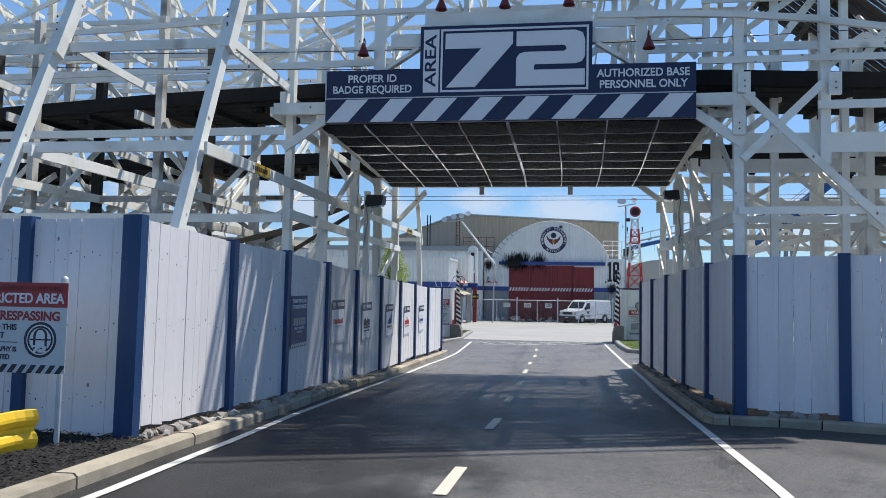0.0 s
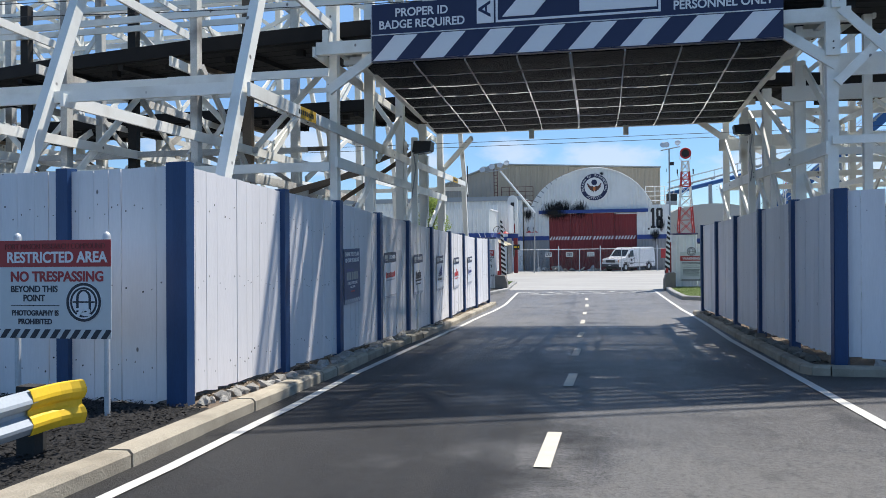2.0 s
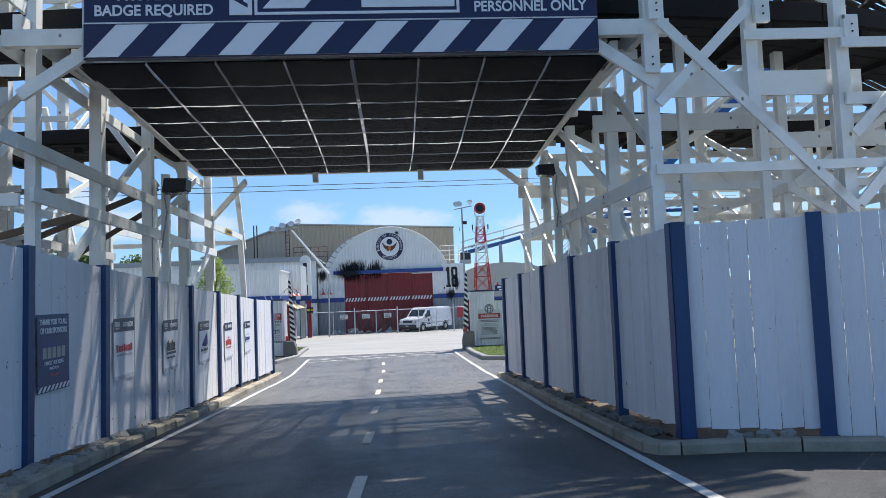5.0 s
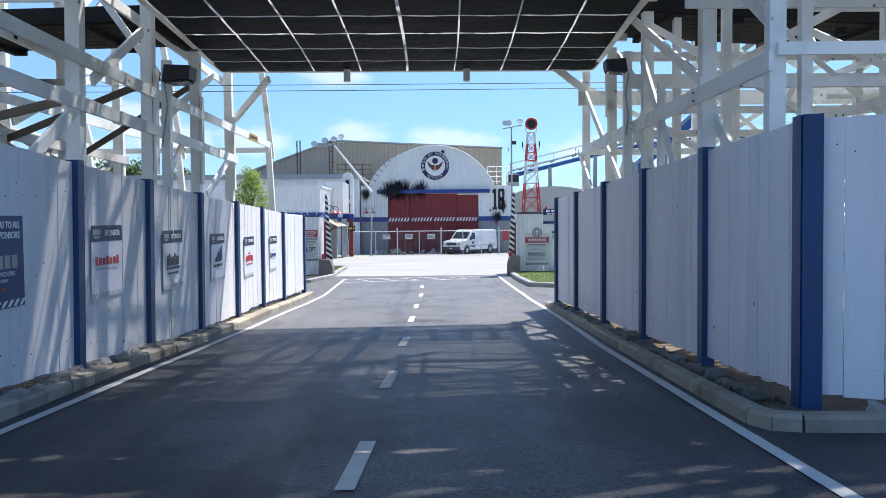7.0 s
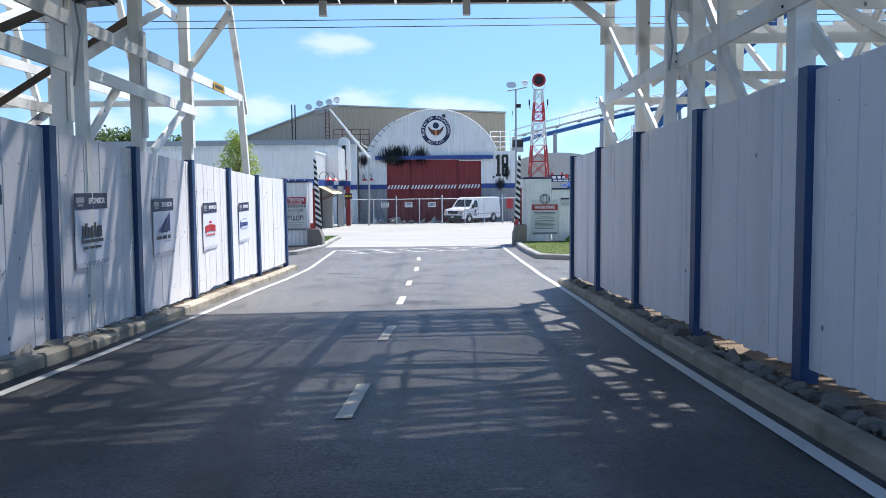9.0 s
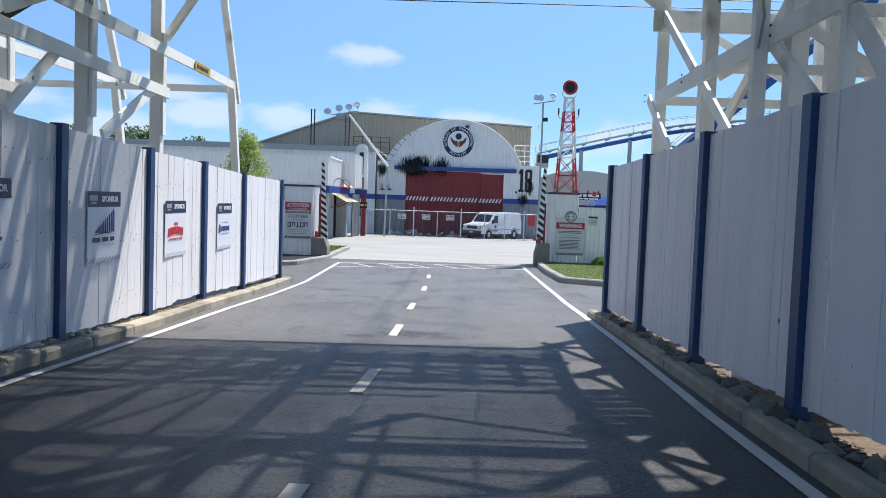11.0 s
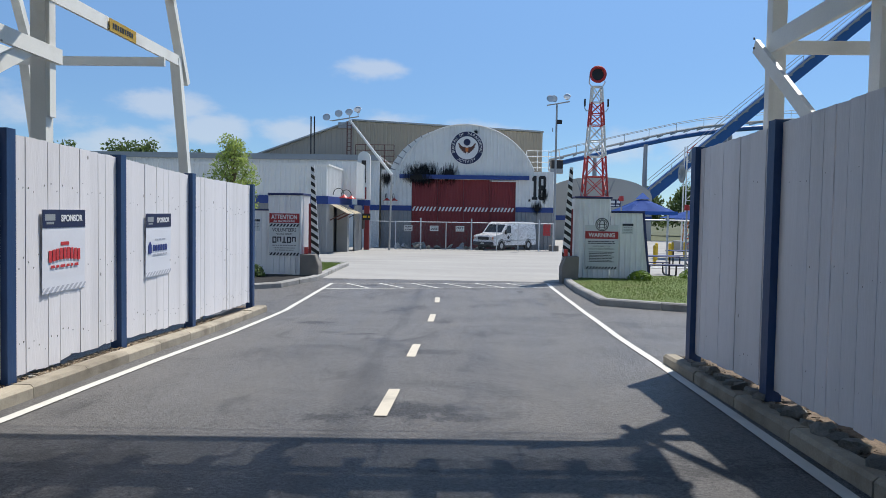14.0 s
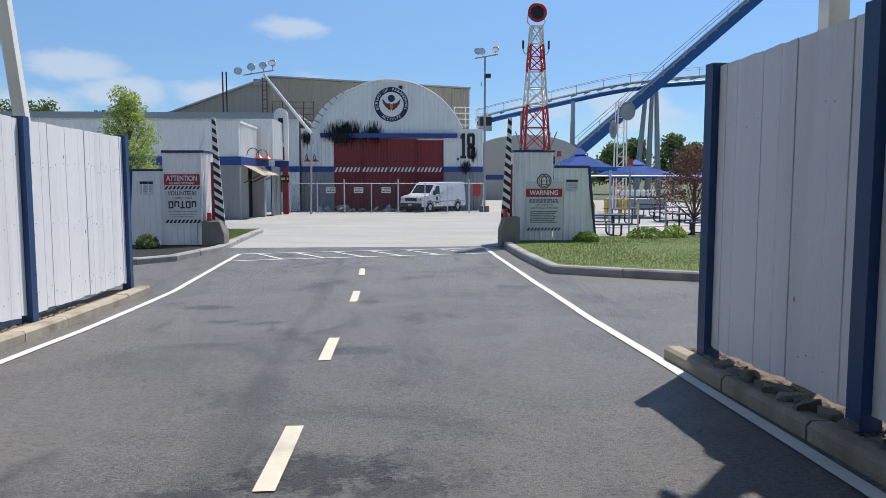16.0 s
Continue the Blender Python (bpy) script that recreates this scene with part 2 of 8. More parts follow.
    l.new(bp.outputs[0], b.inputs["Normal"])
    return m


ASPHALT = asphalt_material()
CONCRETE = mat("plaza_concrete", (0.32, 0.314, 0.296), 0.85, vary=0.22, scale=0.7, fine=12, bump=0.3, stretch=(0.35, 1, 1), stain=(0.21, 0.205, 0.19))
KERB = mat("kerb_concrete", (0.35, 0.31, 0.24), 0.9, vary=0.32, scale=4, fine=70, bump=0.8, stain=(0.15, 0.125, 0.09), stain_amount=0.7, per_object=0.5)
DASHPAINT = mat("cream_road_paint", (0.58, 0.535, 0.44), 0.6, vary=0.14, scale=6, fine=120, bump=0.3, stain=(0.22, 0.20, 0.17), stain_amount=0.5)
ROADPAINT = mat("road_paint", (0.62, 0.61, 0.56), 0.6, vary=0.1, scale=4, fine=120, bump=0.3, stain=(0.35, 0.34, 0.32), stain_amount=0.35)
MULCH = mat("black_mulch", (0.018, 0.017, 0.016), 0.95, vary=0.5, scale=20, fine=150, bump=1.0)
GRASS = mat("lawn", (0.11, 0.155, 0.04), 0.9, vary=0.35, scale=2.5, fine=150, bump=0.8, stain=(0.22, 0.19, 0.09), stain_amount=0.5)
EARTH = mat("far_ground", (0.09, 0.10, 0.05), 0.95, vary=0.3, scale=0.1, fine=4, bump=0.2)
BOARD = mat("whitewashed_board", (0.77, 0.755, 0.765), 0.7, vary=0.07, scale=5, fine=60, bump=0.35, stain=(0.50, 0.49, 0.48), stain_amount=0.35,
            stretch=(1, 1, 0.12), per_object=0.25)
def add_marks(m, scale, r0, r1, color, amount):
    """Sparse small dark spots: knots, bolt heads and chipped paint."""
    n, l = m.node_tree.nodes, m.node_tree.links
    tc, mp, vo, rp, mx = (n.new("ShaderNode" + k) for k in ("TexCoord", "Mapping", "TexVoronoi", "MapRange", "Mix"))
    mp.inputs["Scale"].default_value = scale
    l.new(tc.outputs["Object"], mp.inputs["Vector"])
    l.new(mp.outputs[0], vo.inputs["Vector"])
    vo.inputs["Scale"].default_value = 1.0
    for k, v in (("From Min", r0), ("From Max", r1), ("To Min", amount), ("To Max", 0.0)):
        rp.inputs[k].default_value = v
    l.new(vo.outputs["Distance"], rp.inputs["Value"])
    mx.data_type = 'RGBA'
    mx.inputs["B"].default_value = (*color, 1)
    l.new(n["Principled BSDF"].inputs["Base Color"].links[0].from_socket, mx.inputs["A"])
    l.new(rp.outputs[0], mx.inputs["Factor"])
    l.new(mx.outputs["Result"], n["Principled BSDF"].inputs["Base Color"])


add_marks(BOARD, (2.6, 2.6, 1.7), 0.03, 0.055, (0.08, 0.065, 0.055), 0.85)
BLUE = mat("navy_post_paint", (0.012, 0.05, 0.145), 0.5, vary=0.25, scale=6, fine=70, bump=0.2, stretch=(1, 1, 0.2), stain=(0.03, 0.06, 0.15))
TIMBER = mat("white_painted_timber", (0.82, 0.815, 0.755), 0.6, vary=0.06, scale=3, fine=50, bump=0.1, stain=(0.40, 0.36, 0.28), stain_amount=0.4, per_object=0.6)
add_marks(TIMBER, (3.1, 2.3, 2.3), 0.05, 0.09, (0.07, 0.055, 0.04), 0.85)
add_marks(TIMBER, (1.1, 0.7, 0.9), 0.05, 0.16, (0.30, 0.25, 0.17), 0.6)
RAWWOOD = mat("weathered_track_wood", (0.024, 0.021, 0.019), 0.85, vary=0.45, scale=3, fine=50, bump=0.5, per_object=1.2)
# worn paint; its darker tone also carries the shade under the deck
WORNSHADED = mat("worn_shaded_timber", (0.56, 0.545, 0.50), 0.8, vary=0.3, scale=2.5, fine=45, bump=0.5, stain=(0.10, 0.085, 0.07), stain_amount=0.9, per_object=0.7)
# near-black, to keep the low decks' undersides dark
DECKWOOD = mat("near_black_deck_wood", (0.010, 0.009, 0.0085), 0.9, vary=0.5, scale=3, fine=50, bump=0.5, per_object=1.2)
BROWNWOOD = mat("grey_brown_plank", (0.060, 0.049, 0.040), 0.85, vary=0.5, scale=3, fine=50, bump=0.6, per_object=1.3)
RAWPALE = mat("pale_raw_wood", (0.17, 0.125, 0.085), 0.85, vary=0.35, scale=3, fine=50, bump=0.5, per_object=1.0)
NAVY = mat("sign_navy", (0.006, 0.013, 0.060), 0.45, vary=0.08, scale=2, fine=20, bump=0.02)
SIGNWHITE = mat("sign_white", (0.76, 0.765, 0.78), 0.4, vary=0.03, scale=2, fine=20, bump=0.02)
RED = mat("sign_red", (0.36, 0.025, 0.03), 0.4, vary=0.08, scale=2, fine=20, bump=0.02)
BLACKPANEL = mat("black_canopy_mesh", (0.004, 0.006, 0.011), 0.45, vary=0.3, scale=1.5, fine=80, bump=0.2)
BLACKPANEL.node_tree.nodes["Principled BSDF"].inputs["Specular IOR Level"].default_value = 0.1
GALV = mat("galvanised_steel", (0.55, 0.575, 0.60), 0.55, 0.45, vary=0.12, scale=5, fine=40, bump=0.06)
GALVDULL = mat("dull_zinc", (0.36, 0.40, 0.44), 0.7, 0.1, vary=0.12, scale=5, fine=40, bump=0.06)
STEELGREY = mat("grey_painted_steel", (0.33, 0.35, 0.36), 0.5, 0.2, vary=0.08, scale=3, fine=40, bump=0.05)
TAGAMBER = mat("faded_amber_plate", (0.46, 0.29, 0.03), 0.6, vary=0.2, scale=8, fine=50, bump=0.05, stain=(0.2, 0.13, 0.04), stain_amount=0.4)
YELLOW = mat("safety_yellow", (0.75, 0.48, 0.02), 0.5, vary=0.1, scale=8, fine=50, bump=0.05, stain=(0.3, 0.2, 0.05), stain_amount=0.3)
LAMPRED = mat("lamp_red_enamel", (0.16, 0.018, 0.018), 0.4, vary=0.15, scale=10, fine=60, bump=0.03)
HANGARWHITE = mat("hangar_white_cladding", (0.76, 0.765, 0.735), 0.5, vary=0.05, scale=1.5, fine=20, bump=0.03, stain=(0.5, 0.49, 0.45), stain_amount=0.3)
GREYCLAD = mat("grey_cladding", (0.27, 0.28, 0.285), 0.5, vary=0.07, scale=1.5, fine=20, bump=0.03)
TANCLAD = mat("tan_cladding", (0.40, 0.345, 0.26), 0.6, vary=0.06, scale=1.5, fine=20, bump=0.03)
HANGARRED = mat("hangar_door_red", (0.21, 0.02, 0.024), 0.5, vary=0.1, scale=2, fine=30, bump=0.03)
BANDBLUE = mat("blue_band_paint", (0.015, 0.05, 0.22), 0.45, vary=0.08, scale=2, fine=20, bump=0.02)
BLACK = mat("black_paint", (0.012, 0.012, 0.013), 0.5, vary=0.2, scale=3, fine=30, bump=0.02)
TOWERRED = mat("tower_red", (0.50, 0.03, 0.03), 0.45, vary=0.1, scale=5, fine=30, bump=0.02)
TOWERWHITE = mat("tower_white", (0.75, 0.75, 0.73), 0.45, vary=0.05, scale=5, fine=30, bump=0.02)
VANWHITE = mat("van_white_paint", (0.75, 0.76, 0.78), 0.3, vary=0.03, scale=3, fine=20, bump=0.0, coat=0.5)
GLASS = mat("dark_glass", (0.02, 0.025, 0.03), 0.08, vary=0.1, scale=3, fine=20, bump=0.0)
RUBBER = mat("tyre_rubber", (0.015, 0.015, 0.016), 0.85, vary=0.2, scale=8, fine=60, bump=0.1)
COASTERBLUE = mat("coaster_blue", (0.015, 0.10, 0.31), 0.45, vary=0.12, scale=1, fine=10, bump=0.0)
ROCK = mat("grey_rock", (0.33, 0.315, 0.285), 0.9, vary=0.4, scale=10, fine=80, bump=0.6, stain=(0.10, 0.09, 0.08), per_object=0.7)
LEAF = mat("leaf_green", (0.25, 0.34, 0.06), 0.6, vary=0.3, scale=4, fine=30, bump=0.0, island=0.9)
BARK = mat("bark", (0.12, 0.09, 0.06), 0.9, vary=0.3, scale=12, fine=60, bump=0.6)
UMBRELLABLUE = mat("umbrella_blue_fabric", (0.02, 0.10, 0.40), 0.8, vary=0.1, scale=3, fine=60, bump=0.05)

DARKGREY = mat("sign_dark_grey", (0.03, 0.032, 0.045), 0.5, vary=0.08, scale=2, fine=20, bump=0.0)
SIGNPALE = mat("sign_pale_grey", (0.60, 0.62, 0.62), 0.45, vary=0.04, scale=3, fine=20, bump=0.01)
PAPER = mat("sponsor_paper", (0.72, 0.74, 0.79), 0.6, vary=0.04, scale=3, fine=30, bump=0.02)
PALESTRIPE = mat("pale_grey_print", (0.42, 0.44, 0.50), 0.6, vary=0.04, scale=3, fine=30, bump=0.0)
LOGORED = mat("print_red", (0.52, 0.03, 0.035), 0.5, vary=0.06, scale=3, fine=30, bump=0.0)
LOGOBLUE = mat("print_blue", (0.02, 0.04, 0.20), 0.5, vary=0.06, scale=3, fine=30, bump=0.0)
LOGOORANGE = mat("print_orange", (0.55, 0.17, 0.04), 0.5, vary=0.06, scale=3, fine=30, bump=0.0)
EMBLEMBROWN = mat("emblem_brown", (0.10, 0.035, 0.022), 0.5, vary=0.2, scale=3, fine=30, bump=0.0)
BLACKWOOD = mat("dark_rail_post", (0.03, 0.028, 0.025), 0.8, vary=0.3, scale=8, fine=60, bump=0.3)
LITTER = mat("gravel_litter", (0.16, 0.12, 0.085), 0.95, vary=0.7, scale=25, fine=140, bump=1.0, stain=(0.07, 0.05, 0.035), stain_amount=0.7)
GRASSBLADE = mat("grass_blade", (0.13, 0.185, 0.045), 0.7, vary=0.4, scale=3, fine=20, bump=0.0, island=0.8)
LEAFBRIGHT = mat("leaf_bright_green", (0.13, 0.21, 0.03), 0.6, vary=0.3, scale=4, fine=30, bump=0.0, island=0.9)
LEAFYOUNG = mat("leaf_young_green", (0.30, 0.38, 0.10), 0.5, vary=0.35, scale=4, fine=30, bump=0.0, island=0.9)
LEAFDARK = mat("leaf_dark_green", (0.13, 0.19, 0.065), 0.7, vary=0.35, scale=0.6, fine=10, bump=0.0, island=0.9)
LEAFPURPLE = mat("leaf_purple_brown", (0.14, 0.06, 0.055), 0.7, vary=0.5, scale=1.2, fine=20, bump=0.0, island=1.2, stain=(0.09, 0.08, 0.20), stain_amount=0.8)


def backlit(m, share):
    """Thin leaves let part of the sunlight through."""
    n, l = m.node_tree.nodes, m.node_tree.links
    b, out = n["Principled BSDF"], n["Material Output"]
    t, x = n.new("ShaderNodeBsdfTranslucent"), n.new("ShaderNodeMixShader")
    for k in b.inputs["Base Color"].links:
        l.new(k.from_socket, t.inputs["Color"])
    x.inputs[0].default_value = share
    l.new(b.outputs[0], x.inputs[1])
    l.new(t.outputs[0], x.inputs[2])
    l.new(x.outputs[0], out.inputs["Surface"])


for leafy in (LEAF, LEAFBRIGHT, LEAFDARK, LEAFYOUNG):
    backlit(leafy, 0.6)

for _leaf in (LEAF, LEAFBRIGHT, LEAFDARK, GRASSBLADE, LEAFPURPLE):
    _n, _l = _leaf.node_tree.nodes, _leaf.node_tree.links
    _t, _m = _n.new("ShaderNodeBsdfTranslucent"), _n.new("ShaderNodeMixShader")
    _m.inputs[0].default_value = 0.4
    _l.new(_n["Principled BSDF"].inputs["Base Color"].links[0].from_socket, _t.inputs["Color"])
    _l.new(_n["Principled BSDF"].outputs[0], _m.inputs[1])
    _l.new(_t.outputs[0], _m.inputs[2])
    _l.new(_m.outputs[0], _n["Material Output"].inputs["Surface"])
SOOT = mat("soot", (0.012, 0.011, 0.010), 0.95, vary=0.4, scale=3, fine=30, bump=0.0)
_n, _l = SOOT.node_tree.nodes, SOOT.node_tree.links
_tc, _nz, _rp = _n.new("ShaderNodeTexCoord"), _n.new("ShaderNodeTexNoise"), _n.new("ShaderNodeMapRange")
_nz.inputs["Scale"].default_value, _nz.inputs["Detail"].default_value, _nz.inputs["Roughness"].default_value = 3.2, 6.0, 0.68
_mp, _g1, _ln, _ad = (_n.new("ShaderNode" + k) for k in ("Mapping", "Mapping", "VectorMath", "Math"))
_mp.inputs["Scale"].default_value = (2.6, 1, 0.45)
_g1.inputs["Location"].default_value, _g1.inputs["Scale"].default_value = (-1, 0, -1), (2, 0, 2)
_ln.operation = 'LENGTH'
_l.new(_tc.outputs["Object"], _mp.inputs["Vector"])
_l.new(_mp.outputs[0], _nz.inputs["Vector"])
_l.new(_tc.outputs["Generated"], _g1.inputs["Vector"])
_l.new(_g1.outputs[0], _ln.inputs[0])
_ad.operation = 'MULTIPLY_ADD'
_ad.inputs[1].default_value = 2.0
_l.new(_nz.outputs["Fac"], _ad.inputs[0])
_ms = _n.new("ShaderNodeMath")
_ms.operation, _ms.inputs[1].default_value = 'MULTIPLY', -1.35
_l.new(_ln.outputs["Value"], _ms.inputs[0])
_l.new(_ms.outputs[0], _ad.inputs[2])
for _k, _v in (("From Min", 0.05), ("From Max", 0.62), ("To Min", 0.0), ("To Max", 0.93)):
    _rp.inputs[_k].default_value = _v
_l.new(_ad.outputs[0], _rp.inputs["Value"])
_t, _m = _n.new("ShaderNodeBsdfTransparent"), _n.new("ShaderNodeMixShader")
_l.new(_rp.outputs[0], _m.inputs[0])
_l.new(_t.outputs[0], _m.inputs[1])
_l.new(_n["Principled BSDF"].outputs[0], _m.inputs[2])
_l.new(_m.outputs[0], _n["Material Output"].inputs["Surface"])
RUSTRED = mat("rust_red_steel", (0.10, 0.03, 0.025), 0.6, vary=0.2, scale=4, fine=30, bump=0.05)
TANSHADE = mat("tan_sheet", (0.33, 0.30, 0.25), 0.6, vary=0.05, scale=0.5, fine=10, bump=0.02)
AWNING = mat("cream_awning", (0.72, 0.66, 0.50), 0.7, vary=0.06, scale=2, fine=30, bump=0.05)
LAMPREDBRIGHT = mat("lamp_red_bright", (0.48, 0.035, 0.03), 0.35, vary=0.1, scale=6, fine=40, bump=0.0)
NAVYCAP = mat("navy_trim", (0.015, 0.025, 0.10), 0.45, vary=0.1, scale=4, fine=40, bump=0.02)
BOOTHWHITE = mat("booth_white_cladding", (0.84, 0.83, 0.82), 0.5, vary=0.06, scale=2.5, fine=30, bump=0.03, stain=(0.55, 0.54, 0.5), stain_amount=0.25)
KERBGREY = mat("grey_kerb_concrete", (0.30, 0.295, 0.28), 0.9, vary=0.25, scale=4, fine=70, bump=0.6, stain=(0.14, 0.13, 0.12), stain_amount=0.6, per_object=0.4)
BLOCKGREY = mat("block_concrete", (0.19, 0.175, 0.155), 0.9, vary=0.2, scale=3, fine=60, bump=0.3, stain=(0.1, 0.09, 0.08))
COLUMNGREY = mat("column_grey", (0.30, 0.32, 0.34), 0.5, vary=0.05, scale=1, fine=10, bump=0.0)
SHEDGREY = mat("shed_grey", (0.42, 0.42, 0.40), 0.6, vary=0.06, scale=0.5, fine=8, bump=0.02)
# pale translucent strips stand in for daylight through the canopy's panel gaps
GAPLIGHT = mat("gap_light_strip", (0.75, 0.75, 0.74), 0.8, vary=0.05, scale=6, fine=60, bump=0.05)
_n, _l = GAPLIGHT.node_tree.nodes, GAPLIGHT.node_tree.links
_t, _m = _n.new("ShaderNodeBsdfTranslucent"), _n.new("ShaderNodeMixShader")
_t.inputs["Color"].default_value = (0.92, 0.92, 0.92, 1)
_m.inputs[0].default_value = 0.8
_l.new(_n["Principled BSDF"].outputs[0], _m.inputs[1])
_l.new(_t.outputs[0], _m.inputs[2])
_l.new(_m.outputs[0], _n["Material Output"].inputs["Surface"])
CHAINLINK = mat("chain_link_wire", (0.14, 0.145, 0.15), 0.5, 0.6, vary=0.1, scale=4, fine=20, bump=0.0)
_n, _l = CHAINLINK.node_tree.nodes, CHAINLINK.node_tree.links
_tc = _n.new("ShaderNodeTexCoord")
_f = []
for _a in (45, -45):
    _mp, _w = _n.new("ShaderNodeMapping"), _n.new("ShaderNodeTexWave")
    _mp.inputs["Rotation"].default_value = (0, radians(_a), 0)
    _w.wave_type, _w.bands_direction, _w.inputs["Scale"].default_value = 'BANDS', 'X', 5.0
    _l.new(_tc.outputs["Object"], _mp.inputs["Vector"])
    _l.new(_mp.outputs[0], _w.inputs["Vector"])
    _g = _n.new("ShaderNodeMath")
    _g.operation, _g.inputs[1].default_value = 'GREATER_THAN', 0.98
    _l.new(_w.outputs["Fac"], _g.inputs[0])
    _f.append(_g)
_x = _n.new("ShaderNodeMath")
_x.operation = 'MAXIMUM'
_l.new(_f[0].outputs[0], _x.inputs[0])
_l.new(_f[1].outputs[0], _x.inputs[1])
_t, _m = _n.new("ShaderNodeBsdfTransparent"), _n.new("ShaderNodeMixShader")
_l.new(_x.outputs[0], _m.inputs[0])
_l.new(_t.outputs[0], _m.inputs[1])
_l.new(_n["Principled BSDF"].outputs[0], _m.inputs[2])
_l.new(_m.outputs[0], _n["Material Output"].inputs["Surface"])

# ---------------------------------------------------------------- mesh helpers
def ground_z(x, y):
    ys = (-60, 0, 6.6, 11, 16, 20.8, 23, 26, 30, 34, 38, 46, 60, 77, 200, 4000)
    zs = (0.9, -.12, -.32, -.5, -.7, -.86, -.94, -1.08, -1.2, -1.22, -1.24, -1.38, -1.66, -2.05, -2.1, -2.1)
    fall = 0.011 * max(-6, min(6, x)) * (1 if y < 30 else max(0, 1 - (y - 30) / 6))
    return float(np.interp(y, ys, zs)) + fall


def settle(p):
    """The plan of the gateway is drawn square to its own road; this turns and sizes it to meet the plan of the plaza."""
    x, y, z = p
    u = min(1.0, max(0.0, (25.0 - y) / 10.0))
    w = u * u * (3 - 2 * u)
    if y > 28.0:
        f = min(1.0, (y - 28.0) / 10.0)
        return Vector((x - 0.2 * f * f * (3 - 2 * f) - 0.0077 * max(0.0, min(y, 150.0) - 38.0), y, z))
    if w == 0.0:
        return Vector(p)
    v = min(max(y, -30.0), 25.0) - 16.0
    xx = min(max(x, -30.0), 30.0)
    return Vector((x + w * (0.0571 * xx + 0.0293 * v + 0.0067 * z - 0.1226), y + w * (-0.0074 * xx + 0.0507 * v + 0.0218 * z + 0.0685), z + w * (-0.0019 * xx - 0.011 * v + 0.0598 * z - 0.0011)))


def settled(m):
    """The same for the pose of a whole thing."""
    t = m.to_translation()
    u = min(1.0, max(0.0, (25.0 - t.y) / 10.0))
    k = 1 + 0.055 * u * u * (3 - 2 * u)
    return Matrix.Translation(settle(t)) @ Matrix.Diagonal((k, k, k, 1)) @ Matrix.Translation(-t) @ m


SURVEYED = set()      # things whose coordinates are already the plaza's own


def in_world(ob):
    """True where the thing's own frame is the world's."""
    while ob is not None:
        if ob.location.length > 1e-6:
            return False
        ob = ob.parent
    return True


def finish(bm, name, material, smooth=False):
    me = bpy.data.meshes.new(name)
    bmesh.ops.recalc_face_normals(bm, faces=bm.faces)
    bm.to_mesh(me)
    bm.free()
    for m in (material if isinstance(material, (list, tuple)) else [material]):
        me.materials.append(m)
    if smooth:
        me.polygons.foreach_set("use_smooth", [True] * len(me.polygons))
    return me


def part(name, bm, material, parent=None, label="", smooth=False):
    """Links a bmesh as one mesh object, under a thing or a part."""
    if in_world(parent) and parent not in SURVEYED:
        for v in bm.verts:
            v.co = settle(v.co)
    ob = new(name, finish(bm, name, material, smooth))
    if parent is not None:
        ob.parent = parent
    if label:
        ob["label"] = label
    return ob


def thing(name, label, category, group="", at=None, kind=""):
    ob = tagged(new(name), label, category, group, kind)
    if at is not None:
        ob.matrix_world = settled(at)
    return ob


def add_box(bm, x0, y0, z0, x1, y1, z1, bevel=0.0):
    vs = [bm.verts.new(p) for p in ((x0, y0, z0), (x1, y0, z0), (x1, y1, z0), (x0, y1, z0), (x0, y0, z1), (x1, y0, z1), (x1, y1, z1), (x0, y1, z1))]
    fs = [bm.faces.new([vs[i] for i in f]) for f in ((3, 2, 1, 0), (4, 5, 6, 7), (0, 1, 5, 4), (1, 2, 6, 5), (2, 3, 7, 6), (3, 0, 4, 7))]
    if bevel:
        bmesh.ops.bevel(bm, geom=list({e for f in fs for e in f.edges}), offset=bevel, segments=1, affect='EDGES')
    return vs


def box(x0, y0, z0, x1, y1, z1, bevel=0.0):
    bm = bmesh.new()
    add_box(bm, x0, y0, z0, x1, y1, z1, bevel)
    return bm


def add_beam(bm, p, q, w, h, up=(0, 0, 1)):
    """A squared timber from p to q; w across, h along up."""
    p, q = Vector(p), Vector(q)
    d = (q - p).normalized()
    u = Vector(up)
    if abs(d.dot(u)) > 0.98:
        u = Vector((0, 1, 0))
    s = d.cross(u).normalized()
    u = s.cross(d).normalized()
    vs = []
    for c in (p, q):
        for a, b in ((-1, -1), (1, -1), (1, 1), (-1, 1)):
            vs.append(bm.verts.new(c + s * (a * w / 2) + u * (b * h / 2)))
    for f in ((0, 1, 2, 3), (7, 6, 5, 4), (0, 4, 5, 1), (1, 5, 6, 2), (2, 6, 7, 3), (3, 7, 4, 0)):
        bm.faces.new([vs[i] for i in f])


def beam(p, q, w, h, up=(0, 0, 1)):
    bm = bmesh.new()
    add_beam(bm, p, q, w, h, up)
    return bm


def add_tube(bm, p, q, r, r2=None, n=10, caps=True):
    p, q = Vector(p), Vector(q)
    d = (q - p).normalized()
    s = d.orthogonal().normalized()
    u = d.cross(s)
    r2 = r if r2 is None else r2
    rings = []
    for c, rr in ((p, r), (q, r2)):
        rings.append([bm.verts.new(c + (s * math.cos(a) + u * math.sin(a)) * rr) for a in (2 * math.pi * i / n for i in range(n))])
    for i in range(n):
        bm.faces.new([rings[0][i], rings[0][(i + 1) % n], rings[1][(i + 1) % n], rings[1][i]])
    if caps:
        bm.faces.new(rings[0][::-1])
        bm.faces.new(rings[1])


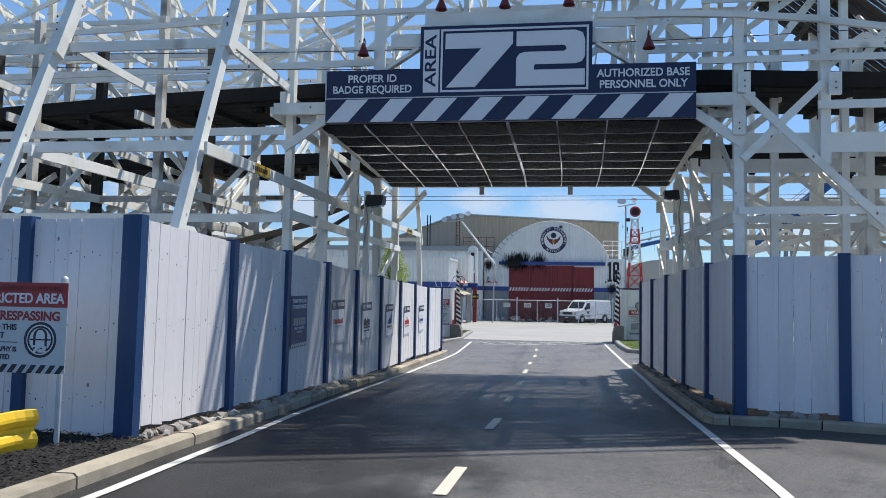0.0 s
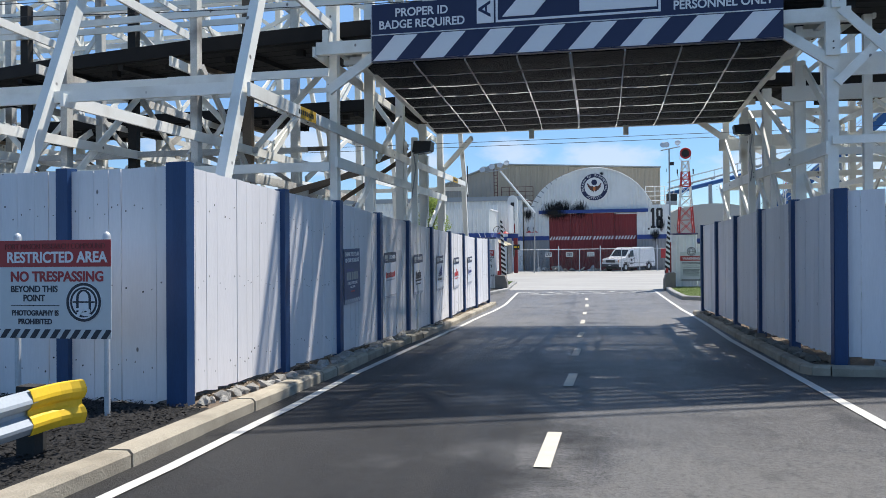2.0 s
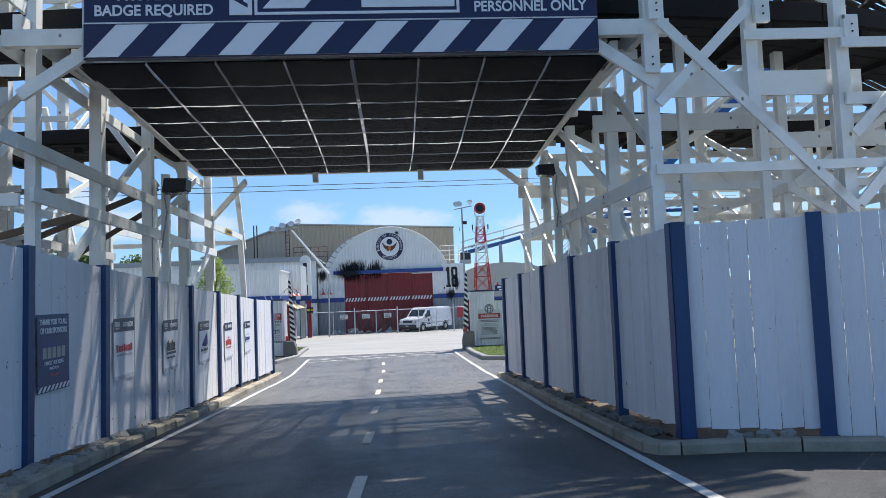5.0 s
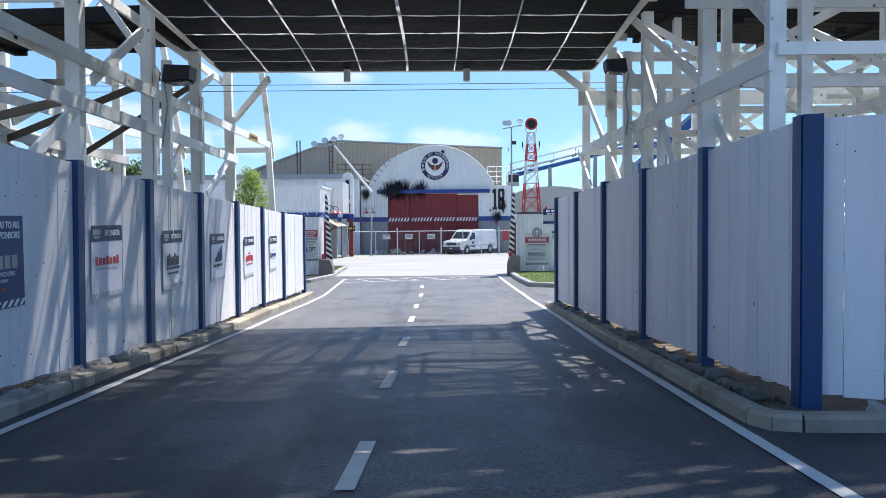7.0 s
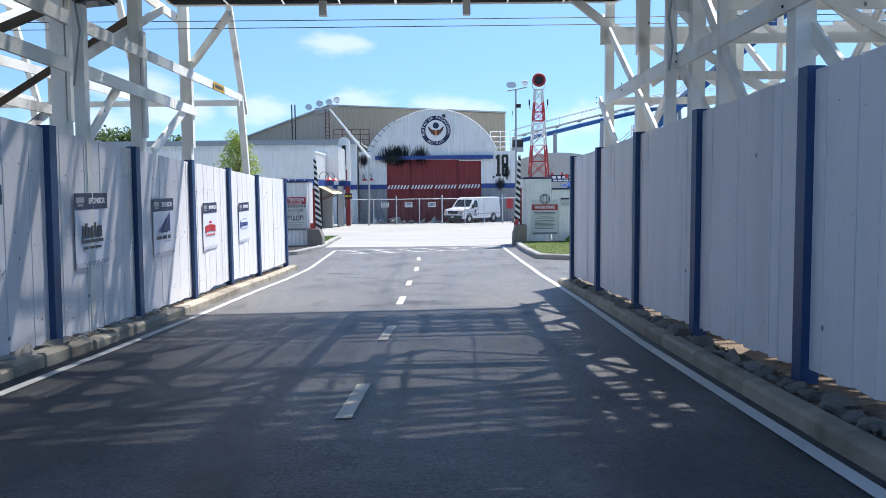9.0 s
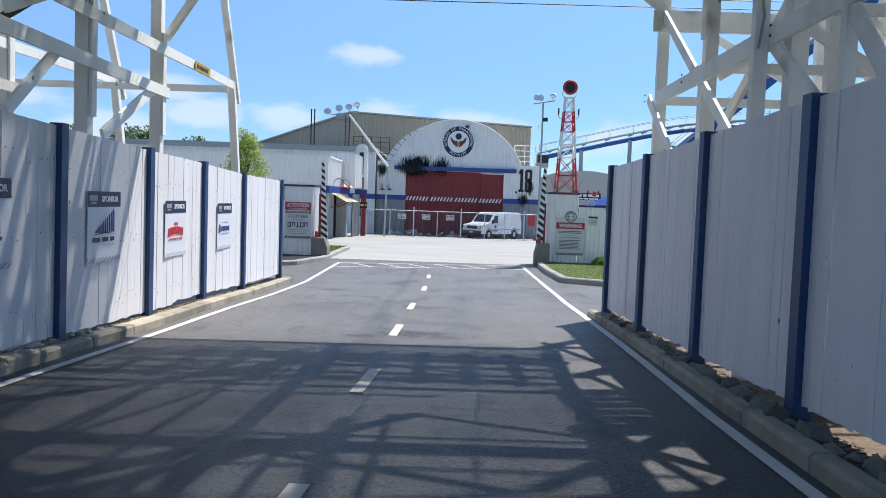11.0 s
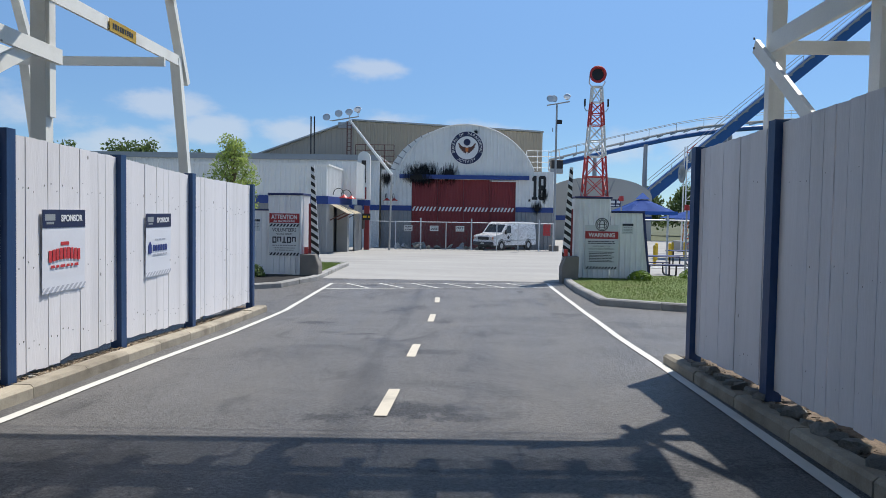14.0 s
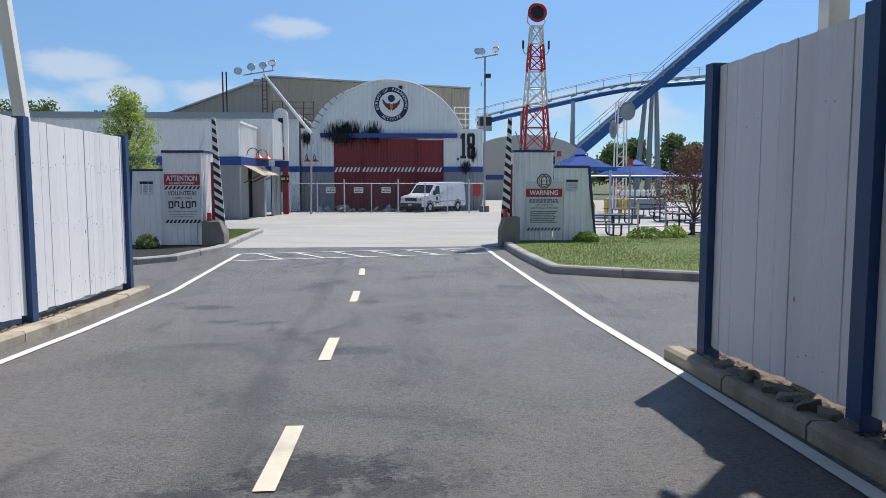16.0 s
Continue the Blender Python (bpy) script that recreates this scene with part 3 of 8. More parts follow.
def tube(p, q, r, r2=None, n=10):
    bm = bmesh.new()
    add_tube(bm, p, q, r, r2, n)
    return bm


def add_path_tube(bm, pts, r, n=8):
    pts = [Vector(p) for p in pts]
    rings = []
    for i, p in enumerate(pts):
        d = (pts[min(i + 1, len(pts) - 1)] - pts[max(i - 1, 0)]).normalized()
        s = d.cross(Vector((0.13, 0.07, 1))).normalized()
        u = d.cross(s)
        rings.append([bm.verts.new(p + (s * math.cos(a) + u * math.sin(a)) * r) for a in (2 * math.pi * k / n for k in range(n))])
    for a, b in zip(rings, rings[1:]):
        for k in range(n):
            bm.faces.new([a[k], a[(k + 1) % n], b[(k + 1) % n], b[k]])
    bm.faces.new(rings[0][::-1])
    bm.faces.new(rings[-1])


def add_revolve(bm, profile, n=20, axis='z'):
    """profile: (radius, height) pairs turned round the z axis."""
    rings = []
    for r, z in profile:
        rings.append([bm.verts.new((r * math.cos(a), r * math.sin(a), z)) for a in (2 * math.pi * k / n for k in range(n))])
    for a, b in zip(rings, rings[1:]):
        for k in range(n):
            bm.faces.new([a[k], a[(k + 1) % n], b[(k + 1) % n], b[k]])
    return rings


def add_prism(bm, outline, y0, y1):
    """A plate with an outline in x, z, from y0 to y1."""
    a = [bm.verts.new((x, y0, z)) for x, z in outline]
    b = [bm.verts.new((x, y1, z)) for x, z in outline]
    bm.faces.new(a)
    bm.faces.new(b[::-1])
    for i in range(len(a)):
        k = (i + 1) % len(a)
        bm.faces.new([a[k], a[i], b[i], b[k]])


def prism(outline, y0, y1):
    bm = bmesh.new()
    add_prism(bm, outline, y0, y1)
    return bm


def lettering(text, size, material, parent, m, align='CENTER', name="lettering", depth=0.003, fit_width=0.0, bold=0.0):
    """Words in the built-in font, standing in x, z and facing -y, at the pose m under parent."""
    cu = bpy.data.curves.new(name, 'FONT')
    cu.body, cu.size, cu.align_x, cu.align_y, cu.extrude, cu.offset = text, size, align, 'CENTER', depth, bold
    tmp = bpy.data.objects.new("tmp_text", cu)
    scene.collection.objects.link(tmp)
    dg = bpy.context.evaluated_depsgraph_get()
    me = bpy.data.meshes.new_from_object(tmp.evaluated_get(dg))
    bpy.data.objects.remove(tmp)
    me.name = name
    me.materials.clear()
    me.materials.append(material)
    w = max(v.co.x for v in me.vertices) - min(v.co.x for v in me.vertices)
    k = fit_width / w if fit_width else 1.0
    me.transform(Matrix.Rotation(radians(90), 4, 'X') @ Matrix.Diagonal((k, 1, 1, 1)))
    if in_world(parent):
        me.transform(m)
        for v in me.vertices:
            v.co = settle(v.co)
        m = Matrix.Identity(4)
    ob = new(name, me)
    ob.parent = parent
    ob.matrix_basis = m
    return ob


# ---------------------------------------------------------------- ground, road, plaza
def sheet(name, xs, ys, material, lift, label, category):
    bm = bmesh.new()
    g = [[bm.verts.new((x, y, ground_z(x, y) + lift)) for x in xs] for y in ys]
    for a, b in zip(g, g[1:]):
        for i in range(len(xs) - 1):
            bm.faces.new([a[i], a[i + 1], b[i + 1], b[i]])
    return tagged(part(name, bm, material), label, category, kind="structure")


KNOTS = [-60, -30, -10, 0, 3, 6.6, 9, 11, 13.5] + [14 + 0.4 * k for k in range(5)] + [16 + 0.4 * k for k in range(12)] + [20.8 + 0.4 * k for k in range(13)] + [26, 28, 30, 32, 34, 36, 38]
sheet("ground", [-3000, -600, -120, -60, -30, -6, 0, 6, 30, 60, 120, 600, 3000], [-600, -200] + KNOTS + [46, 60, 77, 100, 200, 600, 3500],
      EARTH, -0.05, "flat grassy land reaching to the horizon", "ground")
sheet("road", [-60, -30, -15, -6, -3, 0, 3, 6, 15, 30, 60], KNOTS, ASPHALT, 0.0, "dark new asphalt road with faded patches, sun and shade painted in", "road")
sheet("plaza", [-30, -15, -6, 0, 6, 15, 30], [38, 42, 46, 53, 60, 68, 77, 90, 103.5], CONCRETE, 0.004, "pale concrete plaza before the hangar", "plaza")


def kerb_run(name, pts, width, height, side, label, step=1.2, uneven=0.006, material=None):
    """A kerb along pts (its road edge); side +1: body to the right of the way."""
    base = thing(name, label, "kerb", kind="structure")
    kr = random.Random(len(pts))
    for a, b in zip(pts, pts[1:]):
        a, b = Vector((*a, 0)), Vector((*b, 0))
        n = max(1, round((b - a).length / step))
        d = (b - a).normalized()
        s = Vector((d.y, -d.x, 0)) * side
        for i in range(n):
            gap, sink, push = kr.uniform(0.003, 0.012), kr.uniform(-uneven, uneven), kr.uniform(-uneven, uneven)
            p, q = a.lerp(b, i / n) + d * gap + s * push, a.lerp(b, (i + 1) / n) - d * gap + s * push
            bm = bmesh.new()
            vs = []
            for c in (p, q):
                z = ground_z(c.x, c.y) + sink
                for off, zz in ((0, -0.1), (width, -0.1), (width, height), (0.03, height), (0, height - 0.03)):
                    v = c + s * off
                    vs.append(bm.verts.new((v.x, v.y, z + zz)))
            bm.faces.new(vs[:5])
            bm.faces.new(vs[5:][::-1])
            for k in range(5):
                bm.faces.new([vs[k], vs[(k + 1) % 5], vs[5 + (k + 1) % 5], vs[5 + k]])
            part("kerb_stone", bm, material or KERB, base)
    return base


KERB_L = [(-3.02, -6.0), (-3.12, 1.0), (-3.23, 4.9), (-3.47, 9.4), (-3.73, 14.0), (-3.91, 18.6), (-4.0, 24.0), (-4.0, 29.8)]
KERB_R = [(2.71, 23.25), (2.69, 17.0), (2.65, 12.0), (2.65, 10.75), (2.74, 10.5), (2.95, 10.42), (3.6, 10.36), (4.1, 10.18), (4.8, 9.88)]
kerb_run("kerb_west", KERB_L[:4], 0.2, 0.13, -1, "worn concrete kerb below the white board fence")
kerb_run("kerb_west", KERB_L[3:6], 0.2, 0.13, -1, "row of short uneven kerb blocks below the white board fence", 0.55, 0.022)
kerb_run("kerb_west", KERB_L[5:], 0.2, 0.13, -1, "worn concrete kerb below the white board fence")
kerb_run("kerb_east", KERB_R, 0.15, 0.13, -1, "worn concrete kerb below the white board fence")


def strip(name, pts, width, label, material=None):
    """A painted line on the road along pts."""
    fine = []
    for a, b in zip(pts, pts[1:]):
        n = max(1, int((Vector(b) - Vector(a)).length / 0.4))
        fine += [Vector(a).lerp(Vector(b), i / n) for i in range(n)]
    fine.append(Vector(pts[-1]))
    bm = bmesh.new()
    row = []
    for i, p in enumerate(fine):
        d = (fine[min(i + 1, len(fine) - 1)] - fine[max(i - 1, 0)]).normalized()
        s = Vector((d.y, -d.x)) * width / 2
        row.append([bm.verts.new((c.x, c.y, ground_z(c.x, c.y) + 0.009)) for c in (p - s, p + s)])
    for a, b in zip(row, row[1:]):
        bm.faces.new([a[0], a[1], b[1], b[0]])
    return tagged(part(name, bm, material or ROADPAINT), label, "road marking", kind="structure")


strip("edge_line_west", [(-2.85, -3.1), (-2.94, 4.9), (-3.07, 7.4), (-3.3, 10.2), (-3.48, 14.0), (-3.64, 17.9), (-3.71, 21.4), (-3.68, 26), (-3.64, 31), (-3.54, 36.2)], 0.11, "white painted edge line")
strip("edge_line_east", [(2.4, -3), (2.51, 6), (2.51, 11), (2.52, 16), (2.61, 22), (2.74, 27), (2.86, 32), (3.0, 37.4)], 0.11, "white painted edge line")
for a, b in ((-2.5, -1.3), (1.55, 2.75), (5.26, 6.44), (9.2, 10.4), (12.74, 13.94), (16.50, 17.7), (20.20, 21.4), (23.60, 24.9), (28.05, 29.4), (31.7, 32.8)):
    xx = -0.28 - 0.26 * min(1, max(0, (a - 8) / 12)) + 0.2 * max(0, (a - 22) / 12)
    tagged(strip("lane_dash", [(xx, a), (xx + 0.01, b)], 0.12, "short cream painted centre dash", DASHPAINT), group="centre dashes")
strip("hatch_line_near", [(-3.52, 34.6), (2.95, 36.0)], 0.09, "white cross line before the plaza")
strip("hatch_line_far", [(-3.54, 36.2), (3.0, 37.5)], 0.09, "white cross line before the plaza")
for i in range(6):
    u = (i + 0.6) / 6.3
    strip("hatch_bar", [(-3.3 + 6.0 * u + 0.45, 34.75 + 1.38 * u), (-3.3 + 6.0 * u - 0.35, 36.1 + 1.3 * u)], 0.09, "white diagonal bar of the hatched crossing")

# ---------------------------------------------------------------- board fences
def fence_panel(run, a, b, top_a, top_b, boards, rng, face):
    """Boards between two posts; a, b: ground points (x, y), face: side the boards show, as a unit vector."""
    a, b = Vector(a), Vector(b)
    d = (b - a).normalized()
    L = (b - a).length
    t = 0.022
    nails = bmesh.new()
    ws = [rng.uniform(0.75, 1.25) for _ in range(boards)]
    k = L / sum(ws)
    u = 0.0
    for w in ws:
        w *= k
        bm = bmesh.new()
        gap = 0.0018 + 0.0032 * rng.random()
        u0, u1 = u + gap, u + w - gap
        off = rng.uniform(-0.006, 0.006)
        vs = []
        for uu in (u0, u1):
            p = a + d * uu
            zt = top_a + (top_b - top_a) * uu / L + rng.uniform(-0.008, 0.004)
            zb = ground_z(p.x, p.y) + (0.05 if p.x > 4.6 else 0.1 if p.x < -4.2 and p.y < 10 else 0.2 if p.x > 0 else 0.17 if p.y < 22 else 0.215) + rng.uniform(-0.015, 0.02)
            for o in (off, off + t):
                q = p + face * o
                vs += [bm.verts.new((q.x, q.y, zb)), bm.verts.new((q.x, q.y, zt))]
        # order: 0 back bottom, 1 back top, 2 front bottom, 3 front top; 4.. the other end
        for f in ((0, 1, 3, 2), (4, 6, 7, 5), (0, 4, 5, 1), (2, 3, 7, 6), (1, 5, 7, 3), (0, 2, 6, 4)):
            bm.faces.new([vs[i] for i in f])
        part("board", bm, BOARD, run)
        for h in (0.45, 1.3, 2.1):
            for f in (0.25, 0.75):
                c = a + d * (u + w * f) + face * (off + t + 0.001)
                zc = ground_z(c.x, c.y) + h + rng.uniform(-0.09, 0.09)
                if zc < top_b - 0.1 and rng.random() < (0.3 if a.x > 0 else 0.7):
                    r = rng.uniform(0.006, 0.0125) * (0.6 if a.x > 0 else 1.0)
                    nails.faces.new([nails.verts.new((c.x + d.x * r * math.cos(q), c.y + d.y * r * math.cos(q), zc + r * math.sin(q))) for q in (0.2, 1.25, 2.3, 3.35, 4.4, 5.45)])
        u += w
    tagged(part("nails", nails, BLACKWOOD, run), kind="stuff")
    for h in (0.45, 1.3, 2.1):
        bm = bmesh.new()
        z = ground_z(*a) + h, ground_z(*b) + h
        add_beam(bm, (*(a - face * 0.03), z[0]), (*(b - face * 0.03), z[1]), 0.04, 0.09)
        part("rail", bm, BOARD, run)


def fence_post(run, p, top, face, width=0.15, depth=0.14):
    d = Vector((-face.y, face.x))
    z0 = ground_z(*p) - 0.05
    c = Vector(p) + face * (depth / 2 - 0.05)
    bm = bmesh.new()
    add_beam(bm, (c.x, c.y, z0), (c.x, c.y, top), depth, width, up=(d.x, d.y, 0))
    part("post", bm, BLUE, run)


rng = random.Random(5)
L_Y = [6.89, 9.34, 11.49, 13.68, 15.82, 18.21, 20.82, 23.39, 25.95, 29.55]
L_X = [-4.0, -4.03, -4.05, -4.05, -4.07, -4.16, -4.28, -4.34, -4.32, -4.32]
L_TOP = [2.15, 2.04, 2.01, 1.9, 1.81, 1.74, 1.68, 1.62, 1.51, 1.46]
R_Y = [10.89, 13.18, 15.63, 18.05, 20.61, 22.85]
R_X = [3.18, 3.14, 3.08, 3.01, 3.0, 2.975]
R_TOP = [1.97, 1.95, 1.9, 1.87, 1.82, 1.77]


def fence_run(name, pts, tops, face_sign, label):
    run = thing(name, label, "board fence", kind="structure")
    for i, (a, b) in enumerate(zip(pts, pts[1:])):
        d = (Vector(b) - Vector(a)).normalized()
        face = Vector((d.y, -d.x)) * face_sign
        n = max(5, round((Vector(b) - Vector(a)).length / 0.22))
        fence_panel(run, a, b, tops[i] - 0.03, tops[i + 1] - 0.03, n, rng, face)
        fence_post(run, a, tops[i], face)
        if i == len(pts) - 2:
            fence_post(run, b, tops[i + 1], face)
    return run


FENCE_L = list(zip(L_X, L_Y))
FENCE_R = list(zip(R_X, R_Y))
fence_run("fence_west", FENCE_L, L_TOP, 1, "white vertical board fence with navy posts and sponsor boards")
fence_run("fence_west_front", [(-4.06, 6.92), (-5.49, 7.15), (-7.1, 7.3), (-8.8, 7.8), (-10.6, 8.4), (-13, 9.2)], [2.15, 2.15, 2.17, 2.2, 2.2, 2.2], -1, "white vertical board fence with navy posts")
fence_run("fence_east", FENCE_R, R_TOP, -1, "white vertical board fence with navy posts, inner side in shade")
fence_run("fence_east_front", [(3.2, 10.84), (4.45, 10.3), (6.4, 9.4), (8.4, 8.5), (10.4, 7.6), (13, 6.6)], [1.97, 1.98, 2.02, 2.06, 2.1, 2.1], 1, "white vertical board fence with navy posts")

# ---------------------------------------------------------------- gateway sign over the road
SY = 11.88      # front plane of the sign


def board_on(parent, name, x0, z0, x1, z1, material, y, t=0.012, label=""):
    return part(name, box(x0, y - t, z0, x1, y, z1), material, parent, label)


def slanted_stripes(parent, x0, x1, z0, z1, n, material, y, lean, fill=0.5, t=0.004, name="stripe", phase=0.0):
    """Slanted stripes clipped to a band."""
    pitch = (x1 - x0) / n
    for i in range(-2, n + 2):
        a = x0 + (i + phase) * pitch
        poly = [(a, z0), (a + pitch * fill, z0), (a + pitch * fill + lean, z1), (a + lean, z1)]
        out = []
        for side, lim in ((1, x0), (-1, x1)):
            src, out = (poly if side == 1 else out), []
            for k in range(len(src)):
                p, q = src[k], src[(k + 1) % len(src)]
                ip, iq = side * (p[0] - lim) >= -1e-9, side * (q[0] - lim) >= -1e-9
                if ip:
                    out.append(p)
                if ip != iq:
                    u = (lim - p[0]) / (q[0] - p[0])
                    out.append((lim, p[1] + u * (q[1] - p[1])))
            if len(out) < 3:
                break
        if len(out) >= 3 and max(p[0] for p in out) - min(p[0] for p in out) > 0.01:
            clean = [p for k, p in enumerate(out) if math.dist(p, out[k - 1]) > 1e-4]
            if len(clean) >= 3:
                part(name, prism(clean, y - t, y), material, parent)


def gateway_sign():
    g = thing("gateway_sign", "navy and white gateway sign hung across the road", "sign")
    X0, X1, ZB, ZM, ZT, BX0, BX1, BT = -3.58, 2.71, 4.26, 4.68, 5.19, -1.9, 1.03, 5.93
    part("backing", prism([(X0, ZB), (X1, ZB), (X1, ZT), (BX1, ZT), (BX1, BT), (BX0, BT), (BX0, ZT), (X0, ZT)], SY, SY + 0.1), NAVY, g)
    board_on(g, "stripe_band", X0 + 0.02, ZB + 0.015, X1 - 0.02, ZM - 0.01, SIGNWHITE, SY)
    slanted_stripes(g, X0 + 0.02, X1 - 0.02, ZB + 0.015, ZM - 0.01, 8, NAVY, SY - 0.012, 0.36, 0.5, phase=0.52)
    def frame_line(x0, z0, x1, z1, w):
        bm = bmesh.new()
        for b in ((x0, z0, x1, z0 + w), (x0, z1 - w, x1, z1), (x0, z0 + w, x0 + w, z1 - w), (x1 - w, z0 + w, x1, z1 - w)):
            add_box(bm, b[0], SY - 0.01, b[1], b[2], SY, b[3])
        part("border", bm, SIGNWHITE, g)
    frame_line(X0 + 0.005, ZM + 0.005, X1 - 0.005, ZM + 0.02, 0.006)
    frame_line(X0, ZB, X0 + 0.02, ZT, 0.006)
    frame_line(BX0 + 0.36, ZM + 0.09, BX1 - 0.06, BT - 0.06, 0.035)
    # upright plate with the first word
    board_on(g, "word_plate", BX0 + 0.06, ZM + 0.09, BX0 + 0.33, BT - 0.06, SIGNWHITE, SY)
    lettering("AREA", 0.27, NAVY, g, pose(BX0 + 0.195, SY - 0.014, (ZM + BT) / 2 + 0.015, 0, -90, 0), fit_width=0.92, bold=0.004)
    # the big figures, cut from plate
    z0, z1 = ZM + 0.17, BT - 0.14
    x0 = BX0 + 0.44
    add7 = [(x0, z1), (x0, z1 - 0.27), (x0 + 0.62, z1 - 0.27), (x0 + 0.02, z0), (x0 + 0.52, z0), (x0 + 1.16, z1 - 0.2), (x0 + 1.16, z1)]
    part("figure_seven", prism(add7[::-1], SY - 0.012, SY), SIGNWHITE, g)
    x2, x3 = x0 + 1.22, BX1 - 0.12
    h = z1 - z0
    two = [(x2, z1), (x3 - 0.16, z1), (x3 - 0.04, z1 - 0.05), (x3, z1 - 0.17), (x3, z0 + 0.52 * h), (x3 - 0.05, z0 + 0.43 * h), (x3 - 0.15, z0 + 0.39 * h),
           (x2 + 0.32, z0 + 0.39 * h), (x2 + 0.3, z0 + 0.36 * h), (x2 + 0.3, z0 + 0.29 * h), (x3, z0 + 0.29 * h), (x3, z0), (x2, z0), (x2, z0 + 0.5 * h), (x2 + 0.05, z0 + 0.59 * h), (x2 + 0.15, z0 + 0.62 * h),
           (x3 - 0.35, z0 + 0.62 * h), (x3 - 0.31, z0 + 0.65 * h), (x3 - 0.31, z0 + 0.70 * h), (x3 - 0.35, z0 + 0.73 * h), (x2, z0 + 0.73 * h)]
    part("figure_two", prism(two, SY - 0.012, SY), SIGNWHITE, g)
    for txt, xx, zz, w in (("PROPER ID", -2.74, 5.03, 0.86), ("BADGE REQUIRED", -2.74, 4.84, 1.4),
                           ("AUTHORIZED BASE", 1.86, 5.03, 1.5), ("PERSONNEL ONLY", 1.86, 4.84, 1.42)):
        lettering(txt, 0.185, SIGNWHITE, g, pose(xx, SY - 0.004, zz), fit_width=w, bold=0.004)
    # timber head behind the board
    part("head_beam", box(-1.85, SY + 0.12, 5.75, 1.0, SY + 0.24, 6.2), TIMBER, g)
    part("side_beam", box(-2.45, SY + 0.12, 5.62, -1.85, SY + 0.22, 5.85), TIMBER, g)
    part("side_beam", box(1.0, SY + 0.12, 5.62, 1.6, SY + 0.22, 5.85), TIMBER, g)
    part("brace", beam((-2.55, SY + 0.16, 5.22), (-1.95, SY + 0.16, 5.6), 0.06, 0.14, up=(0, 1, 0)), TIMBER, g)
    part("brace", beam((1.7, SY + 0.16, 5.22), (1.1, SY + 0.16, 5.6), 0.06, 0.14, up=(0, 1, 0)), TIMBER, g)
    part("stub_post", box(-2.75, SY + 0.1, 5.19, -2.55, SY + 0.2, 6.2), TIMBER, g)
    part("stub_post", box(1.75, SY + 0.1, 5.19, 1.93, SY + 0.2, 6.2), TIMBER, g)
    return g


gateway_sign()


def bell_lamp(x, z, reach=0.12):
    """A small red enamel cone lamp on a bent arm."""
    b = thing("bell_lamp", "small red enamel bell lamp on a bent arm above the sign", "lamp", "sign lamps", at=pose(x, SY - reach, z))
    bm = bmesh.new()
    add_revolve(bm, [(0.015, 0.14), (0.03, 0.12), (0.045, 0.06), (0.095, -0.06), (0.105, -0.085), (0.09, -0.08), (0.04, 0.05)], 16)
    part("shade", bm, LAMPRED, b, smooth=True)
    bm = bmesh.new()
    add_path_tube(bm, [(0, 0, 0.13), (0, 0, 0.2), (0.0, 0.05, 0.235), (0, 0.1, 0.2), (0, reach + 0.02, 0.02)], 0.012, 6)
    part("arm", bm, BLACK, b)


for bx, bz in ((-1.53, 6.26), (-0.44, 6.26), (0.63, 6.26)):
    bell_lamp(bx, bz)
bell_lamp(-2.88, 5.5)
bell_lamp(1.94, 5.48)

# ---------------------------------------------------------------- black canopy under the trestle
def canopy():
    c = thing("canopy", "black panelled canopy with pale seams over the road", "canopy")
    ya, yb, za, zb = 12.22, 21.73, 4.30, 4.60
    cols, rows = 8, 8
    def at(u, v, drop=0.0):
        """A point of the cloth: u across the road, v along it; it widens towards the far end and sags between the
        seams.
        """
        y = ya + (yb - ya) * v
        x = (-3.80 - 0.97 * v) * (1 - u) + (3.0 + 0.55 * v) * u
        z = za + (zb - za) * v - 0.02 * abs(math.sin(math.pi * v * rows)) * (0.6 + 0.4 * math.sin(u * 17.0)) - drop
        return Vector((x, y, z))
    for i in range(cols):
        for j in range(rows):
            bm = bmesh.new()
            n = 40
            for k in range(n):
                v = (j + 0.01 + 0.98 * (k + 0.5) / n) / rows
                p, q = at((i + 0.013) / cols, v), at((i + 0.987) / cols, v)
                add_box(bm, p.x, p.y - 0.0055, (p.z + q.z) / 2, q.x, p.y + 0.0055, (p.z + q.z) / 2 + 0.022)
            tagged(part("panel", bm, BLACKPANEL, c), kind="stuff")
    # seams: bright strips in place of the light leaking between panels
    for i in range(1, cols):
        w = 0.05 if i == 4 else 0.026
        bm = bmesh.new()
        for k in range(32):
            add_beam(bm, at(i / cols, k / 32, 0.008), at(i / cols, (k + 1) / 32, 0.008), w, 0.016)
        part("seam", bm, GAPLIGHT, c)
    for j in range(1, rows):
        bm = bmesh.new()
        for k in range(16):
            dip = [0.012 * abs(math.sin(math.pi * kk / 2)) for kk in (k, k + 1)]
            add_beam(bm, at(k / 16, j / rows, dip[0]), at((k + 1) / 16, j / rows, dip[1]), 0.022, 0.012)
        part("seam", bm, GAPLIGHT, c)
    for u in (0.0, 1.0):
        part("edge_beam", beam(at(u, 0, -0.1), at(u, 1, -0.1), 0.1, 0.2), TIMBER, c)
    part("rear_beam", beam(at(0, 1, -0.08) + Vector((0, 0.06, 0)), at(1, 1, -0.08) + Vector((0, 0.06, 0)), 0.1, 0.18), TIMBER, c)
    for x in (-1.94, 0.7):
        part("hanger", box(x - 0.07, 21.45, zb - 0.28, x + 0.07, 21.57, zb), TIMBER, c)


canopy()

# ---------------------------------------------------------------- timber trestle
rt = random.Random(11)
